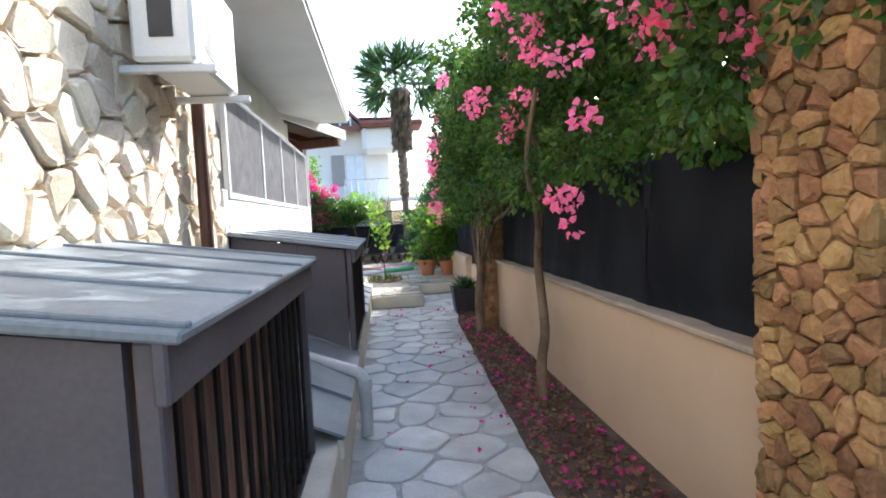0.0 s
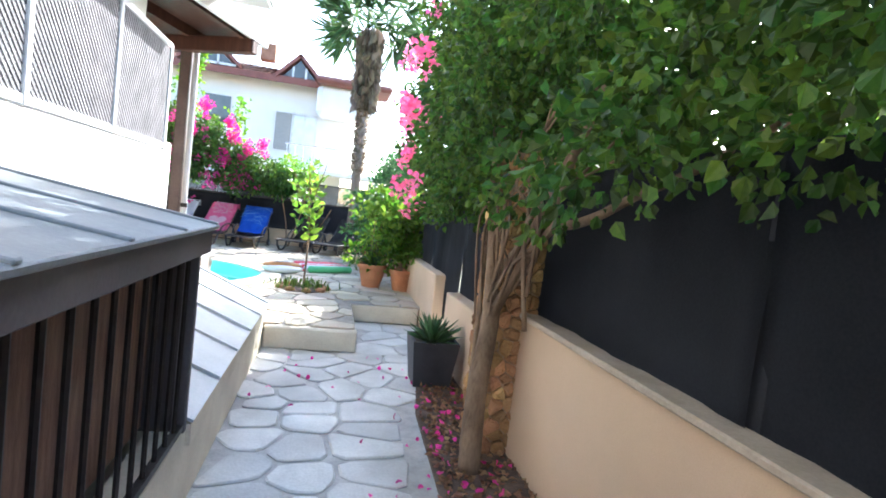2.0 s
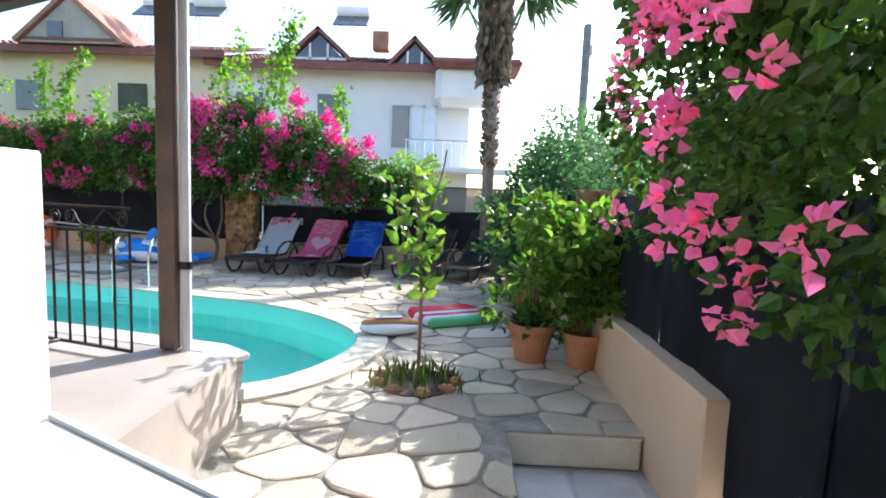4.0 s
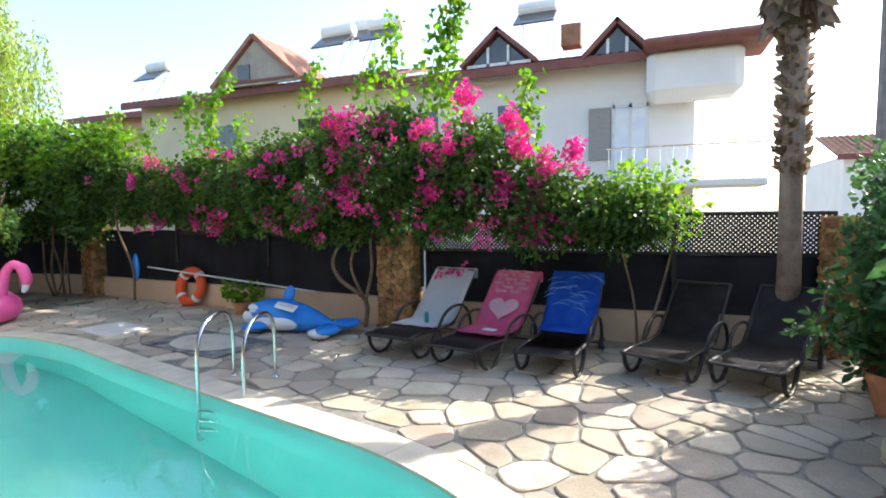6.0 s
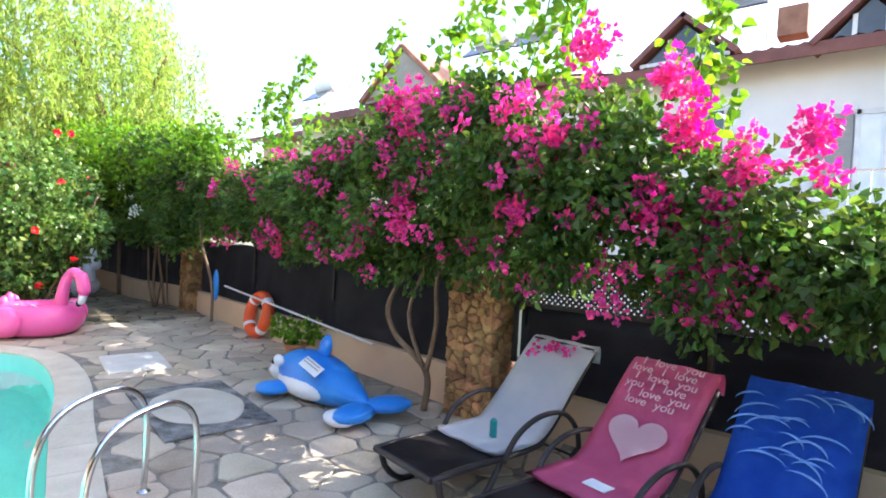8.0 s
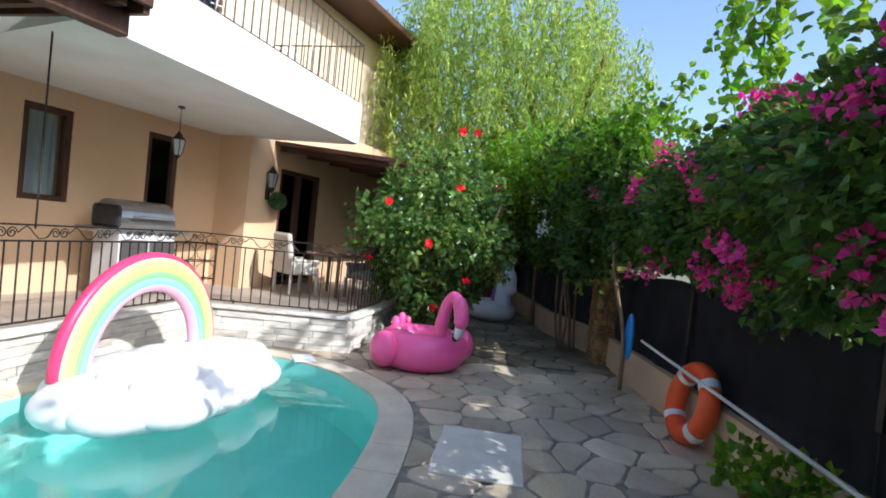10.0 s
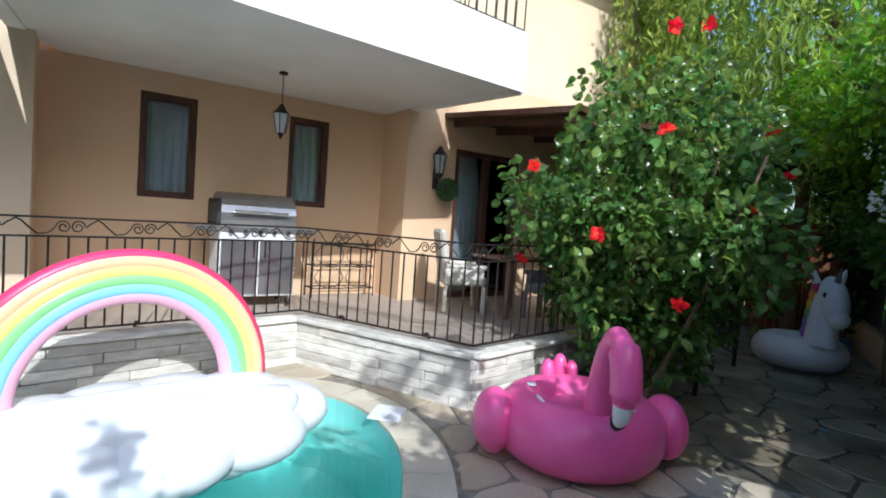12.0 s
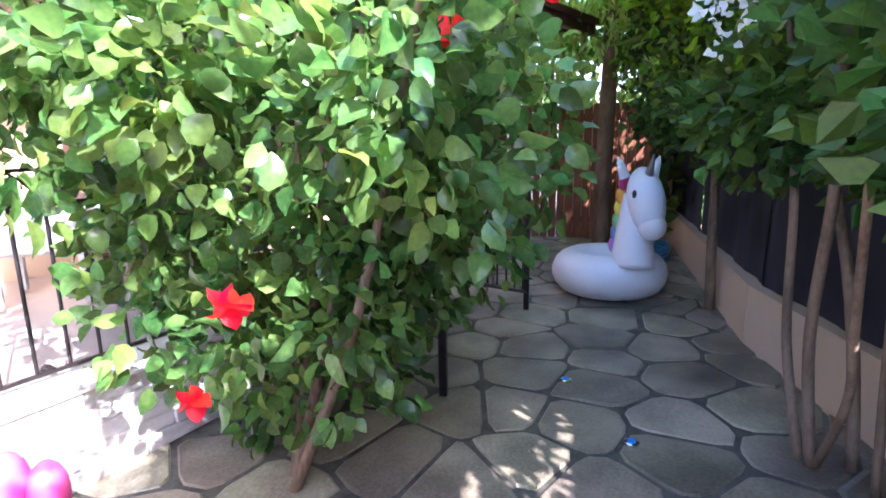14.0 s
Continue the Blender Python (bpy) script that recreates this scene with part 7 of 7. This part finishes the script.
WICKER = mat("pale_wicker", (0.52, 0.48, 0.42), (0.68, 0.64, 0.57), 5, 0.8, bump=0.6, fine=110)
armchair(HOUSE_M @ Matrix.Translation((3.55, -1.55, TERRACE)) @ rz(65), WICKER, "pale wicker armchair on the terrace")
armchair(HOUSE_M @ Matrix.Translation((4.2, -2.6, TERRACE)) @ rz(-100), mat("grey_wicker", (0.16, 0.15, 0.16), (0.28, 0.27, 0.28), 5, 0.8, bump=0.6, fine=110), "dark grey wicker armchair in dappled shade")
tb = thing("terrace_table", "small wooden terrace table", "table", m=HOUSE_M @ Matrix.Translation((4.0, -2.0, TERRACE)))
part("tabletop", boxm((0, 0, 0.72), (0.7, 0.7, 0.035), bev=0.008), BOARD, tb)
for x in (-0.28, 0.28):
    for y in (-0.28, 0.28):
        part("leg", boxm((x, y, 0.35), (0.05, 0.05, 0.7), bev=0.006), BOARD, tb)


PALEGLASS = mat("dusty_lantern_glass", (0.30, 0.33, 0.36), (0.42, 0.45, 0.48), 6, 0.15)


def sconce(a, n, z):
    t = thing("wall_lantern", "dark metal wall lantern with clear glass", "wall lamp", "outdoor wall lanterns", m=HOUSE_M @ Matrix.Translation((a, -n - 0.10, z)))
    part("bracket", boxm((0, 0.07, -0.12), (0.09, 0.05, 0.3), bev=0.012), IRON, t)
    part("cap", lathe([(0.11, 0.2), (0.05, 0.27), (0.012, 0.33)], 8), IRON, t)
    part("glass", lathe([(0.06, -0.05), (0.095, 0.2)], 8), PALEGLASS, t)
    for k in range(6):
        q = k * math.pi / 3
        part("rib", tube([(0.064 * math.cos(q), 0.064 * math.sin(q), -0.05), (0.10 * math.cos(q), 0.10 * math.sin(q), 0.2)], 0.006, 4), IRON, t)
    part("cup", lathe([(0.02, -0.14), (0.07, -0.05)], 8), IRON, t)
    return t


sconce(-1.5, 0.7, 2.78)
sconce(3.6, 0.7, 2.62)


def leaf_ball(a, n, z, seed):
    t = thing("topiary_ball", "round artificial boxwood ball hung on the wall", "wall decoration", "topiary balls", m=HOUSE_M @ Matrix.Translation((a, -n - 0.17, z)))
    r = np.random.default_rng(seed)
    part("core", ellipsoid((0, 0, 0), (0.125, 0.125, 0.125), 14, 10), LEAF_B, t)
    d = r.normal(size=(900, 3))
    d /= np.linalg.norm(d, axis=1, keepdims=True)
    part("leaves", kites(d * 0.125, d + r.normal(size=d.shape) * 0.6, 0.045, 0.45, r), LEAF_A, t)


leaf_ball(-1.52, 0.7, 2.3, 1)
leaf_ball(3.72, 0.7, 2.35, 2)
lamp = thing("hanging_lantern", "dark metal lantern hanging from the balcony ceiling", "lantern", m=HOUSE_M @ Matrix.Translation((1.24, -1.15, CEIL)) @ Matrix.Scale(0.82, 4))
part("rose", lathe([(0.06, -0.03), (0.05, 0)], 12), IRON, lamp)
part("chain", tube([(0, 0, -0.03), (0, 0, -0.42)], 0.006, 5), IRON, lamp)
part("cap", lathe([(0.12, -0.55), (0.06, -0.48), (0.02, -0.42)], 6), IRON, lamp)
part("glass", lathe([(0.06, -0.80), (0.105, -0.55)], 6), mat("lantern_glass", (0.5, 0.55, 0.6), (0.6, 0.65, 0.7), 4, 0.15), lamp)
for k in range(6):
    q = k * math.pi / 3
    part("rib", tube([(0.062 * math.cos(q), 0.062 * math.sin(q), -0.80), (0.108 * math.cos(q), 0.108 * math.sin(q), -0.55)], 0.007, 4), IRON, lamp)
part("finial", lathe([(0.006, -0.88), (0.05, -0.80)], 8), IRON, lamp)

dry = thing("drying_rack", "white folding clothes rack on the balcony", "clothes rack", m=pose(-12.3, 12.6, CEIL + 0.16) @ rz(132))
for k in range(7):
    part("wire", tube([(-0.7, -0.3 + 0.1 * k, 1.25 - 0.05 * k), (0.7, -0.3 + 0.1 * k, 1.25 - 0.05 * k)], 0.008, 5), LATWHITE, dry)
for x in (-0.7, 0.7):
    part("leg", tube([(x, -0.35, 0), (x, 0.3, 0.95)], 0.012, 6), LATWHITE, dry)
    part("leg", tube([(x, 0.35, 0), (x, -0.3, 1.25)], 0.012, 6), LATWHITE, dry)

# ---- end of the passage ----
gate = thing("wooden_gate", "tall red-brown wooden gate at the end of the passage", "gate", m=pose(-20.0, 16.55, DECK) @ rz(90))
for k in range(17):
    part("board", boxm((-0.95 + k * 0.13, 0, 1.05), (0.12, 0.035, 2.1), bev=0.006), GATEWOOD, gate)
for z in (0.3, 1.1, 1.9):
    part("ledge", boxm((0.09, 0.03, z), (2.2, 0.04, 0.1), bev=0.006), GATEWOOD, gate)
part("post", boxm((-1.1, 0, 1.1), (0.14, 0.14, 2.25), bev=0.01), GATEWOOD, gate)
part("post", boxm((1.25, 0, 1.1), (0.14, 0.14, 2.25), bev=0.01), GATEWOOD, gate)
setting("passage_end_wall", boxm((-20.7, 17.5, 1.2), (0.3, 2.2, 2.3)), HOUSE, "ochre wall at the end of the passage", "wall")
setting("passage_side_wall", boxm((-20.9, 13.2, 1.6), (0.3, 4.4, 3.4)), HOUSE, "ochre wall of the next house", "wall")
pg = thing("passage_railing", "short black iron railing by the terrace steps", "railing", m=pose(0, 0, 0))
for (x, y, h) in ((-16.1, 16.2, 1.35), (-14.3, 15.85, 1.0)):
    part("post", boxm((x, y, DECK + h / 2), (0.05, 0.05, h), bev=0.006), IRON, pg)
part("handrail", tube([(-16.1, 16.2, DECK + 1.25), (-14.9, 15.75, DECK + 1.75)], 0.02, 6), IRON, pg)
part("bottom_rail", tube([(-16.1, 16.2, DECK + 0.18), (-14.9, 15.75, DECK + 0.6)], 0.015, 6), IRON, pg)
for k in range(8):
    q = (k + 0.5) / 8
    x, y = -16.1 + 1.2 * q, 16.2 - 0.45 * q
    part("bar", tube([(x, y, DECK + 0.2 + 0.42 * q), (x, y, DECK + 1.25 + 0.5 * q)], 0.009, 5), IRON, pg)

# ---- petals and litter ----
rng = np.random.default_rng(81)
pt = thing("fallen_petals", "fallen pink petals on the alley paving", "petals", kind="stuff", m=pose(0, 0, 0))
n_ = 150
pos = np.stack([np.where(rng.random(n_) < 0.7, rng.normal(0.75, 0.22, n_), rng.uniform(-0.6, 0.6, n_)), rng.uniform(-0.5, 7.7, n_), np.full(n_, 0.035)], 1)
part("petals", kites(pos, np.stack([rng.normal(size=n_), rng.normal(size=n_), np.full(n_, 0.15)], 1), 0.04, 0.5, rng, 0.2), BRACT, pt)
lt_ = thing("leaf_litter", "dry brown leaves and petals on the soil bed", "leaf litter", kind="stuff", m=pose(0, 0, 0))
n_ = 3800
yy = rng.uniform(-3.5, 7.4, n_)
pos = np.stack([np.interp(yy, [-4, 0.5, 3, 6.2, 7.9], [0.58, 0.6, 0.68, 0.8, 1.05]) + rng.random(n_) * 0.6 * np.interp(yy, [6.2, 7.6], [1, 0.4]), yy, rng.uniform(0.012, 0.03, n_)], 1)
part("dry_leaves", kites(pos, np.stack([rng.normal(size=n_), rng.normal(size=n_), rng.normal(0, 0.25, n_)], 1), 0.05, 0.4, rng, 0.2), LITTER, lt_)
pk = rng.choice(n_, 260, replace=False)
part("pink_petals", kites(pos[pk] + (0, 0, 0.012), np.stack([rng.normal(size=260), rng.normal(size=260), rng.normal(0, 0.25, 260)], 1), 0.05, 0.5, rng, 0.2), BRACT, lt_)
lights_ = [(-13.97, 16.94), (-14.65, 16.59)]
for x, y in lights_:
    t = thing("ground_spotlight", "small round steel spotlight set in the paving", "spotlight", "paving spotlights", m=pose(x, y, DECK + 0.01))
    part("rim", lathe([(0.04, 0), (0.04, 0.012), (0.03, 0.016)], 16), STEEL, t)
    part("lens", lathe([(0.028, 0.012), (0.02, 0.02)], 12), BLUEVINYL, t)

# ---- flagstones ----


def inside(p, poly):
    x, y = p
    c = False
    for (xa, ya), (xb, yb) in zip(poly, poly[1:] + poly[:1]):
        if (ya > y) != (yb > y) and x < (xb - xa) * (y - ya) / (yb - ya) + xa:
            c = not c
    return c


def flags(x0, y0, w, h, size, z, seed, keep, parent, mt, limit, near, rest_mt, joint=0.014):
    """Irregular paving stones: the nearest ones singly, the others joined."""
    rng = np.random.default_rng(seed)
    rows = []
    for mid, poly in cells(w, h, size, rng, joint, 1.2):
        m = mid + (x0, y0)
        pp = keep([np.array(q) + (x0, y0) for q in poly], m)
        if pp is not None:
            rows.append((near(m), m, pp))
    rows.sort(key=lambda r: r[0])
    verts, faces = [], []
    for k, (_, m, pp) in enumerate(rows):
        me = stone_mesh(pp, m, -0.03, 0.006 + rng.uniform(0, 0.008), rng, 0.012, 0.003)
        if k < limit:
            part("flagstone", me, mt, parent).location = (m[0], m[1], z)
        else:
            o = len(verts)
            verts += [(v.co.x + m[0], v.co.y + m[1], v.co.z + z) for v in me.vertices]
            faces += [tuple(o + i for i in f.vertices) for f in me.polygons]
            bpy.data.meshes.remove(me)
    if verts:
        me = bpy.data.meshes.new("far_flagstones")
        me.from_pydata(verts, [], faces)
        tagged(part("far_flagstones", me, rest_mt, parent), kind="stuff")


def keep_deck(poly, m):
    if m[0] > 0.34 and m[1] < 9.5 or m[1] < 7.95 or m[0] > 1.3 or m[1] > fence_y(m[0]) or m[0] < -20.3:
        return None
    if inside(tuple(m), tp) or inside(tuple(m), WIDE):
        return None
    out = []
    for q in poly:
        if m[1] < 10.2:
            q = np.array((min(q[0], 0.335), max(q[1], 7.87))) if m[0] <= 0.34 and q[1] < 9.47 else np.array((q[0], max(q[1], 9.46 if m[0] > 0.34 else 7.87)))
        if inside(tuple(q), WIDE):
            d = q - MID
            a = math.atan2(d[1], d[0])
            k = 1.0
            for _ in range(60):
                if not inside(tuple(MID + d * k), WIDE):
                    break
                k += 0.01
            q = MID + d * (k + 0.004)
        out.append(q)
    return out


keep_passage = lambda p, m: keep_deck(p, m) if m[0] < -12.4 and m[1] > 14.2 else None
keep_sunny = lambda p, m: None if m[0] < -12.4 and m[1] > 14.2 else keep_deck(p, m)
# passage paving: damp, and coloured darker to stand in for the shade there
part("mortar_bed", boxm((-16.4, 16.0, DECK - 0.015), (8.0, 3.6, 0.03)), GROUT_DAMP_SHADE, deck, "dark damp mortar with the passage's shade in its colour")
flags(-20.4, 13.8, 8.2, 4.6, 0.44, DECK, 94, keep_passage, deck, FLAG_DAMP_SHADE, 160, lambda m: -m[0], FLAG_DAMP_SHADE, 0.016)
flags(-20.4, 7.9, 21.8, 10.6, 0.37, DECK, 91, keep_sunny, deck, FLAG, 300, lambda m: abs(m[1] - (10.0 - (m[0] + 0.3) * 0.55)) + 0.15 * abs(m[0] + 5), FLAG_REST)
flags(-0.75, -3.5, 1.75, 11.35, 0.36, -0.005, 92, lambda p, m: p if m[0] < np.interp(m[1], [-4, 0.5, 3, 6.2, 7.9], [0.56, 0.6, 0.68, 0.8, 1.0]) - 0.02 else None, alley, FLAG_ALLEY, 260, lambda m: m[1], FLAG_REST)
flags(0.36, 7.8, 0.95, 1.6, 0.36, -0.005, 93, lambda p, m: p, alley, FLAG_ALLEY, 60, lambda m: m[1], FLAG_REST)
